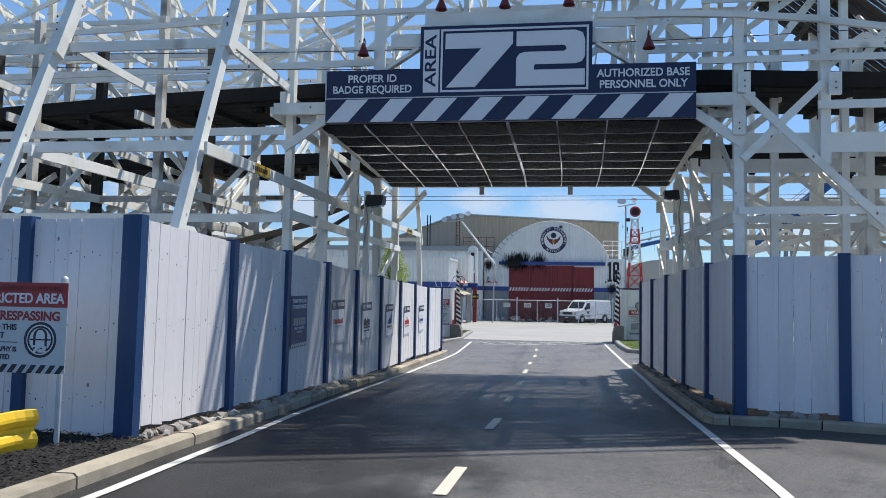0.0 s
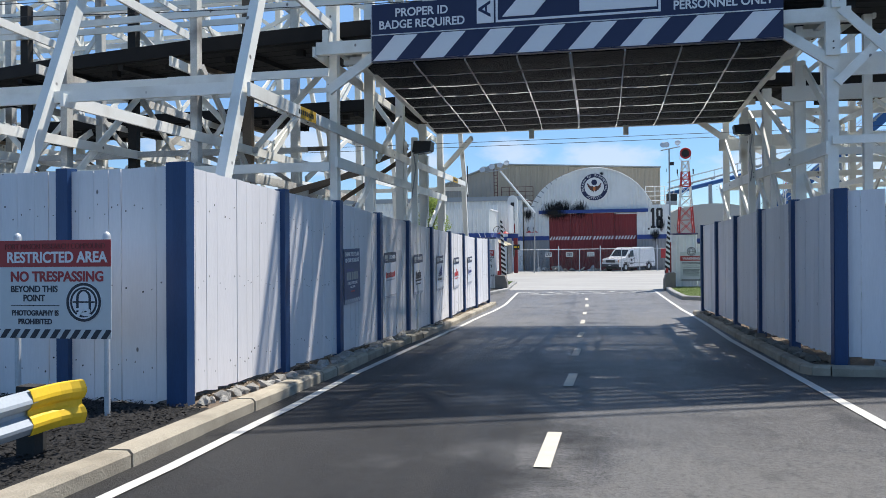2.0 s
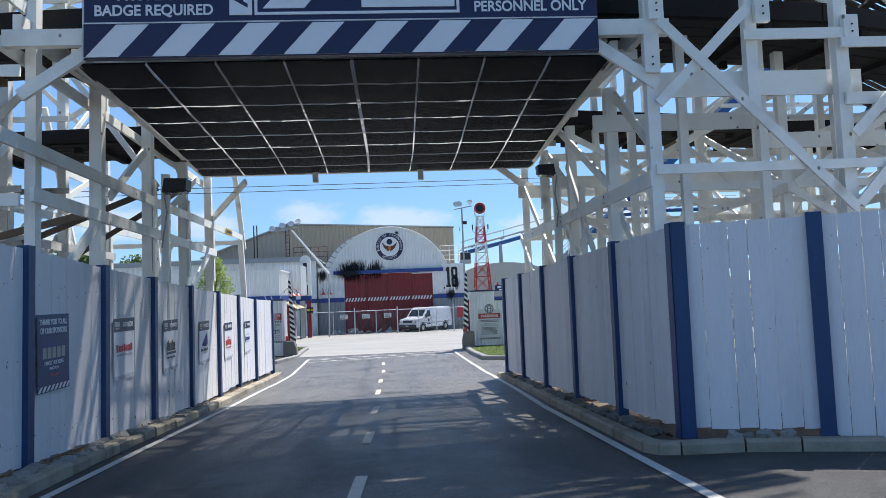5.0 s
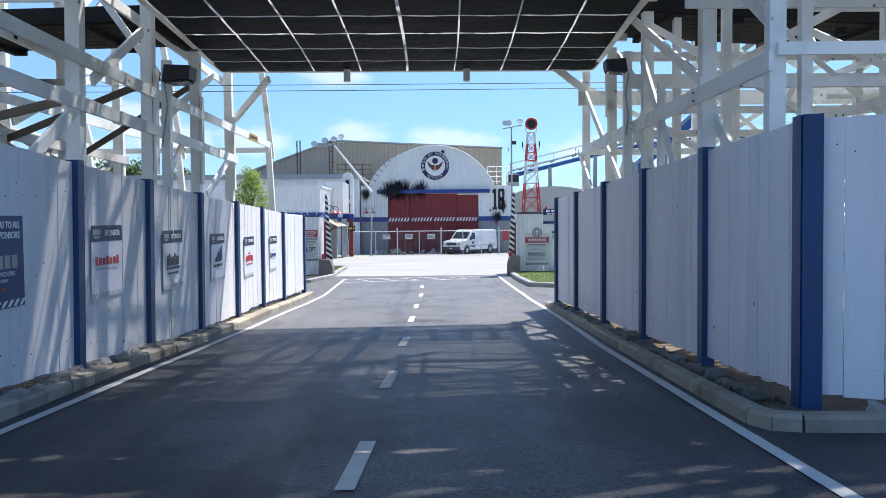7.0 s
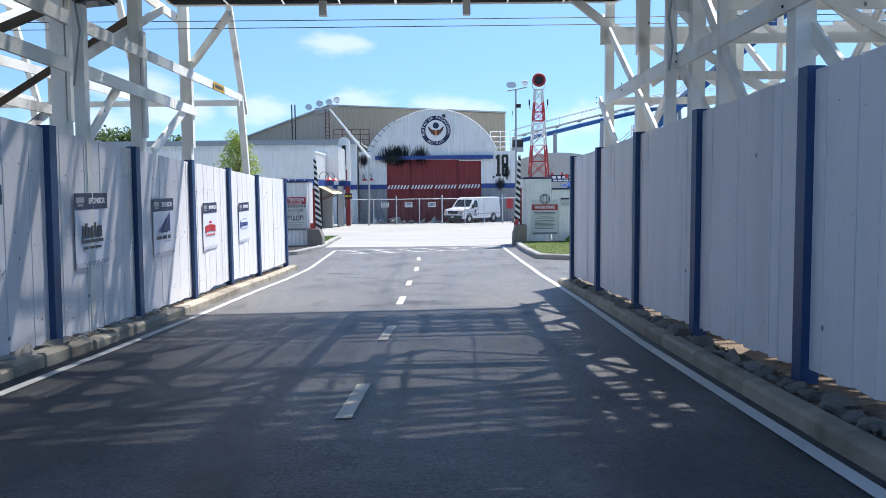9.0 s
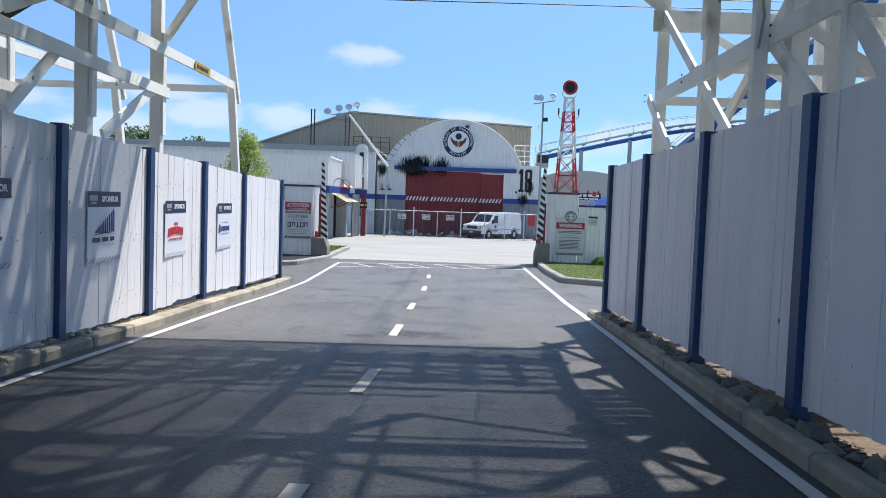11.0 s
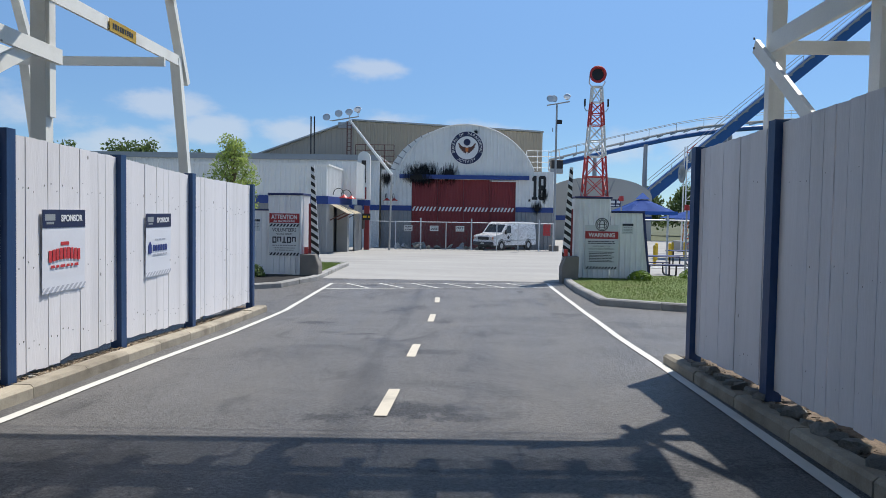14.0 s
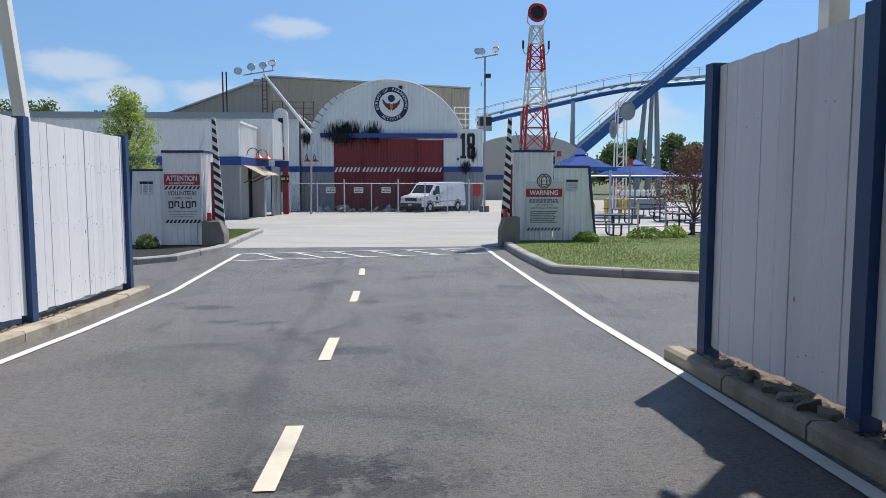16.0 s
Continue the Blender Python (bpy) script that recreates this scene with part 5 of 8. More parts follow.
timber(drop_frames, "brace", (4.7, 14.72, 6.3), (6.0, 14.72, 8.0), 0.06, 0.18)
timber(drop_frames, "brace", (2.15, 14.72, 6.3), (3.4, 14.72, 8.0), 0.06, 0.18)
timber(drop_frames, "brace", (3.4, 14.72, 6.3), (4.7, 14.72, 8.0), 0.06, 0.18)
timber(drop_frames, "brace", (6.0, 14.72, 5.6), (7.3, 14.72, 7.2), 0.06, 0.18)
for y in (17.2, 19.9):
    for z in (7.2, 9.2, 11.2):
        timber(drop_frames, "ledger", (1.0, y, z), (2.2 + (12.6 - z) / 0.98, y, z), 0.06, 0.16)
    for x in (2.2, 4.7, 7.25):
        timber(drop_frames, "brace", (x, y, 5.2), (x + 2.5, y, 7.2), 0.05, 0.14)
for k in range(6):
    x = 0.5 + 0.33 * k
    timber(drop_frames, "brace", (x, 15.6 + 0.5 * (k % 3), 6.0), (x + 0.9 * (1 if k % 2 else 0.6), 15.8 + 0.5 * (k % 3), 9.0 + 0.4 * (k % 3)), 0.05, 0.13)


def plank_track(name, pts, width, label, wood, n=6, gap=0.03):
    """A coaster track of dark laminated planks on cross ties; pts: centre line of its underside."""
    tr = thing(name, label, "coaster track", "coaster tracks")
    pts = [Vector(p) for p in pts]
    for a, b in zip(pts, pts[1:]):
        d = (b - a).normalized()
        s = d.cross(Vector((0, 0, 1))).normalized()
        u = s.cross(d).normalized()
        for k in range(n):
            o = s * (width * ((k + 0.5) / n - 0.5))
            part("plank", beam(a + o - d * 0.06, b + o + d * 0.06, width / n - gap * (0.5 + k % 2), 0.045, u), wood, tr)
        for side in (-1, 1):
            o = s * (side * width * 0.5) + u * 0.14
            part("rim_board", beam(a + o - d * 0.06, b + o + d * 0.06, 0.07, 0.26, u), wood, tr)
        m = max(1, int((b - a).length / 1.1))
        for k in range(m):
            c = a.lerp(b, (k + 0.5) / m) - u * 0.07
            part("tie", beam(c - s * width * 0.5, c + s * width * 0.5, 0.12, 0.09, u), RAWPALE if k % 5 == 2 else wood, tr)
        for k in range(m * 2):
            c = a.lerp(b, (k + 0.3) / (m * 2)) - s * width * (0.42 if k % 2 else -0.3) - u * 0.08
            part("block", beam(c - d * 0.07, c + d * 0.07, 0.1, 0.12, u), RAWPALE if k % 4 == 1 else wood, tr)
    return tr


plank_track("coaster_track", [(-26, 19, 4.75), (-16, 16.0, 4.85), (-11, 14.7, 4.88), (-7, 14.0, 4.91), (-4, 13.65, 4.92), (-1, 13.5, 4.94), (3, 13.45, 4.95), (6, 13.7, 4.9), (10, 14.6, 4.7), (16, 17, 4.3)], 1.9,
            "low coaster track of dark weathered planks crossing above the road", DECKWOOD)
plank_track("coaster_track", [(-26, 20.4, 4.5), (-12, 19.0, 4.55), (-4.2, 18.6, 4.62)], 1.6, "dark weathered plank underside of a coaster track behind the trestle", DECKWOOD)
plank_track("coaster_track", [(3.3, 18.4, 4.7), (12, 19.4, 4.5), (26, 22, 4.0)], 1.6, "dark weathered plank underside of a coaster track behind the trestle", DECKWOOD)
DROPS = []
for yy in (16.1, 18.5):
    DROPS.append(plank_track("coaster_track", [(-0.6, yy + 0.4, 15.3), (2.4, yy + 0.2, 12.2), (6.0, yy, 8.75), (8.4, yy - 0.1, 6.7), (11.5, yy - 0.3, 5.0), (16, yy - 0.6, 4.0)], 2.2,
                "steep twin coaster drop of grey-brown weathered planks", BROWNWOOD, 8, 0.11))
rear = thing("coaster_track", "open coaster track of dark planks and ties above the canopy", "coaster track", "coaster tracks")
for y in (19.7, 20.05, 20.5, 20.9, 21.25):
    part("plank", beam((-4.4, y, 5.25), (3.6, y, 5.25), 0.14, 0.06), RAWWOOD, rear)
for k in range(15):
    x = -4.2 + 0.52 * k
    part("tie", beam((x, 19.5, 5.15), (x, 21.5, 5.15), 0.12, 0.12), RAWWOOD, rear)
rope = thing("cable_run", "black cable with small lamps along the drop", "cable")
bm = bmesh.new()
P = [Vector((2.0, 14.95, 13.06)), Vector((5.15, 14.9, 10.2)), Vector((8.26, 14.9, 7.38)), Vector((12, 14.7, 4.9))]
for a, b in zip(P, P[1:]):
    add_tube(bm, a, b, 0.018, n=6)
part("cable", bm, BLACK, rope)
for a, b in zip(P, P[1:]):
    for k in range(16):
        c = a.lerp(b, (k + 0.5) / 16)
        part("lamp_socket", tube((c.x, c.y, c.z - 0.09), c, 0.028, 0.016, 7), BLACK, rope)
part("guy_wire", tube((2.0, 14.8, 13.33), (12, 14.8, 4.2), 0.008, n=5), BLACK, rope)
rail = thing("drop_rail", "white painted timber handrail along the drop", "handrail")
timber(rail, "rail", (3.0, 14.75, 12.66), (7.1, 14.7, 9.0), 0.06, 0.17)
timber(rail, "rail", (7.0, 14.7, 9.09), (11.6, 14.7, 4.98), 0.06, 0.17)
for x in (4.7, 6.0):
    timber(rail, "stanchion", (x, 14.8, 13.9 - 0.98 * (x - 1.2)), (x, 14.8, 12.66 - 0.893 * (x - 3.0) + 0.1), 0.15, 0.16, up=(1, 0, 0))

def draw_near(ob, k=0.905, c=(-0.4, 0.5, 1.6)):
    """Sizes a whole thing about a point; the drop stands closer to the road than the plan of the bents has it."""
    m = Matrix.Translation(c) @ Matrix.Scale(k, 4) @ Matrix.Translation(-Vector(c))
    for o in ob.children_recursive:
        o.data.transform(m)


# unseen flight added above the gateway to shade the road before it
UNSEEN_FLIGHT = [(7.6, 15.1, 12.6), (5.5, 14.3, 12.5), (3.0, 13.4, 12.7), (0.9, 12.7, 12.9)]
high = surveyed("coaster_track", "unseen high coaster track of dark weathered planks, added for its shade", "coaster track", "coaster tracks")
for a, b in zip(UNSEEN_FLIGHT, UNSEEN_FLIGHT[1:]):
    a, b = Vector(a), Vector(b)
    d = (b - a).normalized()
    side = d.cross(Vector((0, 0, 1))).normalized()
    for k in range(7):
        o = side * (0.27 * (k - 3))
        part("plank", beam(a + o, b + o, 0.2 if k % 2 else 0.25, 0.05), BROWNWOOD, high)
    for k in (-1, 1):
        part("rim_board", beam(a + side * k + Vector((0, 0, 0.15)), b + side * k + Vector((0, 0, 0.15)), 0.07, 0.34), RAWWOOD, high)
    m = max(1, int((b - a).length / 0.9))
    for k in range(m):
        c = a.lerp(b, (k + 0.5) / m) - Vector((0, 0, 0.07))
        part("tie", beam(c - side * 1.05, c + side * 1.05, 0.12, 0.1), RAWWOOD, high)
    part("hand_rail", beam(a + side * -1.1 + Vector((0, 0, 1.1)), b + side * -1.1 + Vector((0, 0, 1.1)), 0.06, 0.12), TIMBER, high)
for x, y in ((1.4, 12.9), (4.0, 13.8), (6.8, 14.9)):
    part("outrigger", beam((x, y - 0.9, 12.3 - 0.06 * x), (x, 21.0, 12.3 - 0.06 * x), 0.1, 0.25), TIMBER, high)

for ob in [drop_frames, rope, rail] + DROPS:
    draw_near(ob)

wires = thing("overhead_wires", "thin black wires strung across the trestle", "wires")
for y0, z0, z1 in ((12.1, 5.55, 5.4), (12.0, 5.75, 5.9), (21.8, 4.32, 4.36), (21.9, 4.2, 4.26)):
    bm = bmesh.new()
    pts = [(-11 + 22 * u, y0, z0 + (z1 - z0) * u - 0.25 * math.sin(math.pi * u) * (1 if y0 < 15 else 0.1)) for u in [k / 12 for k in range(13)]]
    add_path_tube(bm, pts, 0.008, 5)
    part("wire", bm, BLACK, wires)


def flood_lamp(x, y, z, flip, size=1.0):
    f = thing("flood_lamp", "dark box floodlight on a white timber post", "floodlight", "flood lamps")
    timber(f, "post", (x, y, ground_z(x, y)), (x, y, z + 0.25), 0.14, 0.16, up=(1, 0, 0))
    bm = prism([(-0.2, -0.1), (0.22, -0.06), (0.24, 0.14), (-0.16, 0.16)], -0.16, 0.16)
    bm.transform(pose(x + 0.18 * flip, y, z, 0, 0, 0 if flip > 0 else 180) @ Matrix.Scale(size, 4))
    part("housing", bm, BLACK, f)
    bm = box(-0.17, -0.13, -0.115, 0.19, 0.13, -0.09)
    bm.transform(pose(x + 0.18 * flip, y, z, 0, -5, 0 if flip > 0 else 180) @ Matrix.Scale(size, 4))
    part("lens", bm, GLASS, f)
    bm = bmesh.new()
    add_path_tube(bm, [(x, y - 0.1, z - 0.1), (x + 0.05 * flip, y - 0.1, z - 0.45), (x, y - 0.1, z - 0.8), (x - 0.04, y - 0.1, z - 1.1)], 0.014, 6)
    part("conduit", bm, STEELGREY, f)


flood_lamp(-4.13, 16.8, 3.47, 1)
flood_lamp(3.17, 17.22, 3.66, -1, 0.8)


def clearance_tag(x, y, z):
    """A yellow height notice on a ledger; its writing is too small to read."""
    t = thing("clearance_tag", "yellow clearance notice on a white ledger", "notice", "clearance tags")
    part("plate", box(x, y - 0.42, z - 0.085, x + 0.01, y + 0.42, z + 0.085), TAGAMBER, t)
    for k in range(9):
        a = y - 0.34 + 0.075 * k
        part("writing_bar", box(x + 0.01, a, z - 0.035, x + 0.013, a + 0.05, z + 0.035), BLACK, t)


clearance_tag(XS_L[0] + 0.25, 10.6, 3.245)
clearance_tag(-4.7, 24.4, 3.43)

# ---------------------------------------------------------------- signs and boards near the road
def bars(parent, x0, x1, z, h, y, material, seed, name="writing_bar", t=0.002):
    """A line of writing too small to read, as plain bars."""
    r = random.Random(seed)
    x = x0
    while x < x1 - 0.01:
        w = min(r.uniform(0.6, 2.6) * h * 1.6, x1 - x)
        part(name, box(x, y - t, z - h / 2, x + w, y, z + h / 2), material, parent)
        x += w + h * 0.7


def disc(parent, name, x, y, z, r, t, material, r_in=0.0, n=32):
    bm = bmesh.new()
    if r_in:
        add_revolve(bm, [(r_in, 0), (r, 0), (r, t), (r_in, t), (r_in, 0)], n)
    else:
        add_revolve(bm, [(0.0001, 0), (r, 0), (r, t), (0.0001, t)], n)
    bm.transform(pose(x, y, z, 90))
    return part(name, bm, material, parent)


def emblem(parent, x, y, z, r):
    """The round compound badge: ring, upright capsule and crossbar."""
    disc(parent, "badge_plate", x, y, z, r, 0.006, SIGNWHITE)
    disc(parent, "badge_ring", x, y - 0.006, z, r * 0.98, 0.003, DARKGREY, r * 0.84)
    disc(parent, "badge_ring", x, y - 0.006, z, r * 0.76, 0.003, DARKGREY, r * 0.66)
    bm = bmesh.new()
    out = [(r * 0.42 * math.cos(a), r * (0.22 + 0.42 * math.sin(a))) for a in [math.pi * k / 12 for k in range(13)]] + [(-r * 0.42, -0.5 * r), (r * 0.42, -0.5 * r)]
    inn = [(u * 0.66, w * 0.86) for u, w in out]
    for k in range(len(out)):
        j = (k + 1) % len(out)
        f = [bm.verts.new((out[k][0], 0, out[k][1])), bm.verts.new((out[j][0], 0, out[j][1])), bm.verts.new((inn[j][0], 0, inn[j][1])), bm.verts.new((inn[k][0], 0, inn[k][1]))]
        bm.faces.new(f)
    bm.transform(Matrix.Translation((x, y - 0.0075, z)))
    part("badge_arch", bm, DARKGREY, parent)
    part("badge_bar", box(x - r * 0.62, y - 0.009, z - 0.03 * r, x + r * 0.62, y - 0.006, z + 0.05 * r), DARKGREY, parent)


def restricted_sign():
    s = thing("restricted_sign", "red and white restricted area sign on two steel posts", "sign")
    X0, X1, Z0, Z1, Y = -5.49, -4.31, 0.46, 1.38, 6.2
    for x in (-5.34, -4.39):
        p = part("post", tube((x, Y + 0.05, ground_z(x, Y) - 0.1), (x, Y + 0.05, Z1 + 0.03), 0.028, n=10), GALV, s)
        bm = bmesh.new()
        add_revolve(bm, [(0.034, -0.04), (0.036, 0.0), (0.03, 0.03), (0.001, 0.045)], 10)
        bm.transform(Matrix.Translation((x, Y + 0.05, Z1 + 0.03)))
        part("cap", bm, GALV, p, smooth=True)
    part("panel", box(X0, Y, Z0, X1, Y + 0.01, Z1, 0.003), SIGNPALE, s)
    part("header", box(X0, Y - 0.003, Z1 - 0.25, X1, Y, Z1), RED, s)
    W = X1 - X0
    C = (X0 + X1) / 2
    lettering("FORT MASON RESEARCH COMPOUND", 0.075, LAMPRED, s, pose(C, Y - 0.004, Z1 - 0.06), fit_width=1.06)
    lettering("RESTRICTED AREA", 0.14, SIGNWHITE, s, pose(C + 0.02, Y - 0.004, Z1 - 0.165), fit_width=1.06, bold=0.004)
    lettering("NO TRESPASSING", 0.13, RED, s, pose(C + 0.02, Y - 0.001, Z1 - 0.345), fit_width=0.98, bold=0.004)
    lettering("BEYOND THIS", 0.085, DARKGREY, s, pose(X0 + 0.37, Y - 0.001, Z1 - 0.46), fit_width=0.5, bold=0.002)
    lettering("POINT", 0.085, DARKGREY, s, pose(X0 + 0.37, Y - 0.001, Z1 - 0.545), fit_width=0.23, bold=0.002)
    part("rule", box(X0 + 0.12, Y - 0.003, Z1 - 0.615, X0 + 0.64, Y, Z1 - 0.608), DARKGREY, s)
    lettering("PHOTOGRAPHY IS", 0.07, DARKGREY, s, pose(X0 + 0.38, Y - 0.001, Z1 - 0.685), fit_width=0.5, bold=0.002)
    lettering("PROHIBITED", 0.07, DARKGREY, s, pose(X0 + 0.38, Y - 0.001, Z1 - 0.765), fit_width=0.36, bold=0.002)
    emblem(s, X1 - 0.28, Y - 0.001, Z1 - 0.58, 0.185)
    lettering("72", 0.09, SIGNWHITE, s, pose(X1 - 0.28, Y - 0.014, Z1 - 0.675), fit_width=0.16, bold=0.006)
    slanted_stripes(s, X0, X1, Z0, Z0 + 0.085, 11, DARKGREY, Y - 0.001, 0.06, 0.55, t=0.003)


restricted_sign()


def guard_rail():
    g = thing("guard_rail", "galvanised road guard rail with a yellow end piece", "guard rail")
    prof = [(0.0, -0.155), (0.035, -0.15), (0.075, -0.1), (0.08, -0.075), (0.045, -0.035), (0.0, -0.015), (0.0, 0.015), (0.045, 0.035), (0.08, 0.075), (0.075, 0.1), (0.035, 0.15), (0.0, 0.155)]
    def rail(name, stations, material):
        bm = bmesh.new()
        rows = []
        for x, y, z, k, out in stations:
            rows.append([bm.verts.new((x + u * k + out, y, z + w * (1 + 0.1 * (k < 1)))) for u, w in prof] + [bm.verts.new((x + u * k - 0.006 + out, y, z + w)) for u, w in prof[::-1]])
        for a, b in zip(rows, rows[1:]):
            for i in range(len(a)):
                j = (i + 1) % len(a)
                bm.faces.new([a[i], a[j], b[j], b[i]])
        bm.faces.new(rows[0][::-1])
        bm.faces.new(rows[-1])
        return part(name, bm, material, g, smooth=False)
    z = lambda y: 0.15 + 0.01 * (y - 5)
    full = prof
    rail("beam", [(-3.84, y, z(y), 1, 0) for y in (-4, -1, 2, 4.6)], GALVDULL)
    prof = [(u * 0.55 + 0.03, w * 1.06) for u, w in full]
    rail("end_piece", [(-3.832, y, z(y) + 0.003, 1, o) for y, o in ((4.55, 0), (4.72, 0), (4.82, 0.01), (4.9, 0.04), (4.95, 0.08), (4.97, 0.11))], YELLOW)
    for y in (4.75, 2.6, 0.4):
        part("post", box(-4.02, y - 0.06, ground_z(-4, y) - 0.1, -3.87, y + 0.06, z(y) + 0.16), BLACKWOOD, g)
        if y < 4:
            part("bolt", tube((-3.75, y - 0.1, z(y)), (-3.83, y - 0.1, z(y)), 0.016, n=8), GALV, g)


guard_rail()


def sponsor_board(x, y, ztop, logo):
    """A paper board on the fence, facing the road."""
    s = thing("sponsor_board", "white sponsor board with a navy header on the fence", "notice board", "sponsor boards", at=pose(x, y, ztop, 0, 0, 90) @ Matrix.Diagonal((1.46, 1, 0.98, 1)))
    w, h = 0.31, 0.92
    bm = bmesh.new()
    for k in range(6):
        z0, z1 = -h * k / 6, -h * (k + 1) / 6
        c0, c1 = 0.004 * math.sin(k * 0.9), 0.004 * math.sin((k + 1) * 0.9)
        vs = [bm.verts.new(p) for p in ((-w, -c0, z0), (w, -c0, z0), (w, -c1, z1), (-w, -c1, z1))]
        bm.faces.new(vs)
    bmesh.ops.remove_doubles(bm, verts=bm.verts, dist=0.0005)
    bmesh.ops.solidify(bm, geom=bm.faces[:], thickness=0.004)
    part("sheet", bm, PAPER, s)
    Y = -0.009
    part("header", box(-w, Y - 0.003, -0.2, w, Y, 0.0), NAVY, s)
    lettering("SPONSOR", 0.1, SIGNWHITE, s, pose(0.1, Y - 0.004, -0.1), fit_width=0.32, bold=0.003)
    part("logo_block", box(-w + 0.03, Y - 0.005, -0.12, -w + 0.17, Y - 0.003, -0.05), STEELGREY, s)
    part("logo_block", box(-w + 0.05, Y - 0.005, -0.16, -w + 0.15, Y - 0.003, -0.135), STEELGREY, s)
    slanted_stripes(s, -w, w, -h + 0.01, -h + 0.07, 9, PALESTRIPE, Y, 0.06, 0.5, t=0.002)
    if logo == "red_word":
        for k in range(7):
            part("logo_block", box(-0.24 + 0.07 * k, Y - 0.003, -0.5, -0.19 + 0.07 * k, Y, -0.41 + 0.02 * (k % 3 == 0)), LOGORED, s)
        bars(s, -0.22, 0.22, -0.55, 0.025, Y, PALESTRIPE, 3)
    elif logo == "grey_plate":
        part("logo_block", box(-0.2, Y - 0.003, -0.62, 0.2, Y, -0.58), DARKGREY, s)
        for k in range(7):
            part("logo_block", box(-0.19 + 0.055 * k, Y - 0.003, -0.56, -0.15 + 0.055 * k, Y, -0.4 + 0.03 * math.sin(k * 2)), DARKGREY, s)
        bars(s, -0.18, 0.18, -0.68, 0.03, Y, DARKGREY, 5)
    elif logo == "bridge":
        for k in range(9):
            part("logo_block", box(-0.17 + 0.036 * k, Y - 0.003, -0.53, -0.152 + 0.036 * k, Y, -0.5 + 0.26 * (k / 9)), LOGOBLUE, s)
        part("logo_block", prism([(0.15, -0.53), (0.19, -0.53), (0.19, -0.26), (0.17, -0.22), (0.15, -0.26)], Y - 0.002, Y), LOGOBLUE, s)
        part("logo_block", prism([(-0.22, -0.56), (0.0, -0.52), (0.22, -0.56), (0.0, -0.54)], Y - 0.002, Y), BLACK, s)
        bars(s, -0.22, 0.2, -0.62, 0.055, Y, DARKGREY, 9)
        bars(s, 0.0, 0.2, -0.69, 0.02, Y, PALESTRIPE, 8)
    elif logo == "red_arch":
        for k in range(9):
            z = -0.52 + 0.025 * math.sin(math.pi * k / 8)
            part("logo_block", box(-0.23 + 0.052 * k, Y - 0.003, z - 0.06, -0.19 + 0.052 * k, Y, z + 0.07), LOGORED, s)
        bars(s, -0.06, 0.06, -0.38, 0.04, Y, LOGORED, 2)
        bars(s, -0.2, 0.2, -0.63, 0.03, Y, LOGORED, 4)
    else:
        part("logo_block", prism([(-0.26, -0.58), (-0.18, -0.58), (-0.18, -0.46), (-0.22, -0.4), (-0.26, -0.46)], Y - 0.002, Y), LOGOBLUE, s)
        for k in range(6):
            part("logo_block", box(-0.15 + 0.062 * k, Y - 0.003, -0.55, -0.105 + 0.062 * k, Y, -0.46), LOGOBLUE, s)
        bars(s, -0.14, 0.2, -0.6, 0.02, Y, PALESTRIPE, 6)
        bars(s, -0.1, 0.16, -0.38, 0.02, Y, PALESTRIPE, 7)


def face_x(y):
    return float(np.interp(y, L_Y, L_X)) + 0.031


for y, top, lg in ((14.46, 1.15, "red_word"), (16.82, 1.08, "grey_plate"), (19.33, 1.01, "bridge"), (21.94, 0.91, "red_arch"), (24.65, 0.86, "house")):
    sponsor_board(face_x(y), y, top, lg)


def thanks_board():
    y = 12.11
    s = thing("thanks_board", "dark navy poster thanking the sponsors, on the fence", "poster", at=pose(face_x(y), y, 1.24, 0, 0, 90) @ Matrix.Diagonal((1.18, 1, 0.92, 1)))
    w, h = 0.37, 0.98
    part("sheet", box(-w, -0.018, -h, w, -0.012, 0), BLUE, s)
    Y = -0.018
    lettering("THANK YOU TO ALL", 0.1, SIGNWHITE, s, pose(0, Y - 0.002, -0.1), fit_width=0.64, bold=0.002)
    lettering("OF OUR SPONSORS", 0.1, SIGNWHITE, s, pose(0, Y - 0.002, -0.21), fit_width=0.62, bold=0.002)
    part("logo_block", box(-0.25, Y - 0.003, -0.4, 0.05, Y, -0.36), LOGOBLUE, s)
    for k in range(5):
        part("logo_block", box(-0.26 + 0.11 * k, Y - 0.003, -0.56, -0.175 + 0.11 * k, Y, -0.42), STEELGREY, s)
    lettering("FIRST RIDERS", 0.07, SIGNWHITE, s, pose(0, Y - 0.002, -0.62), fit_width=0.44)
    lettering("AUCTION", 0.05, SIGNWHITE, s, pose(0, Y - 0.002, -0.69), fit_width=0.22)
    bars(s, -0.08, 0.1, -0.77, 0.025, Y, LOGORED, 5)
    slanted_stripes(s, -w, w, -h + 0.01, -h + 0.08, 8, SIGNWHITE, Y, 0.06, 0.5, t=0.003)


thanks_board()

# ---------------------------------------------------------------- beds, rocks, islands
def bed(name, poly, lift, material, label, category):
    bm = bmesh.new()
    bm.faces.new([bm.verts.new((x, y, ground_z(x, y) + lift)) for x, y in poly])
    bmesh.ops.triangulate(bm, faces=bm.faces[:])
    for _ in range(3):
        long = [e for e in bm.edges if e.calc_length() > 1.2]
        if long:
            bmesh.ops.subdivide_edges(bm, edges=long, cuts=1)
    bmesh.ops.triangulate(bm, faces=bm.faces[:])
    for v in bm.verts:
        v.co.z = ground_z(v.co.x, v.co.y) + lift + 0.015 * noise.noise(v.co * 3)
    return tagged(part(name, bm, material), label, category, kind="structure")


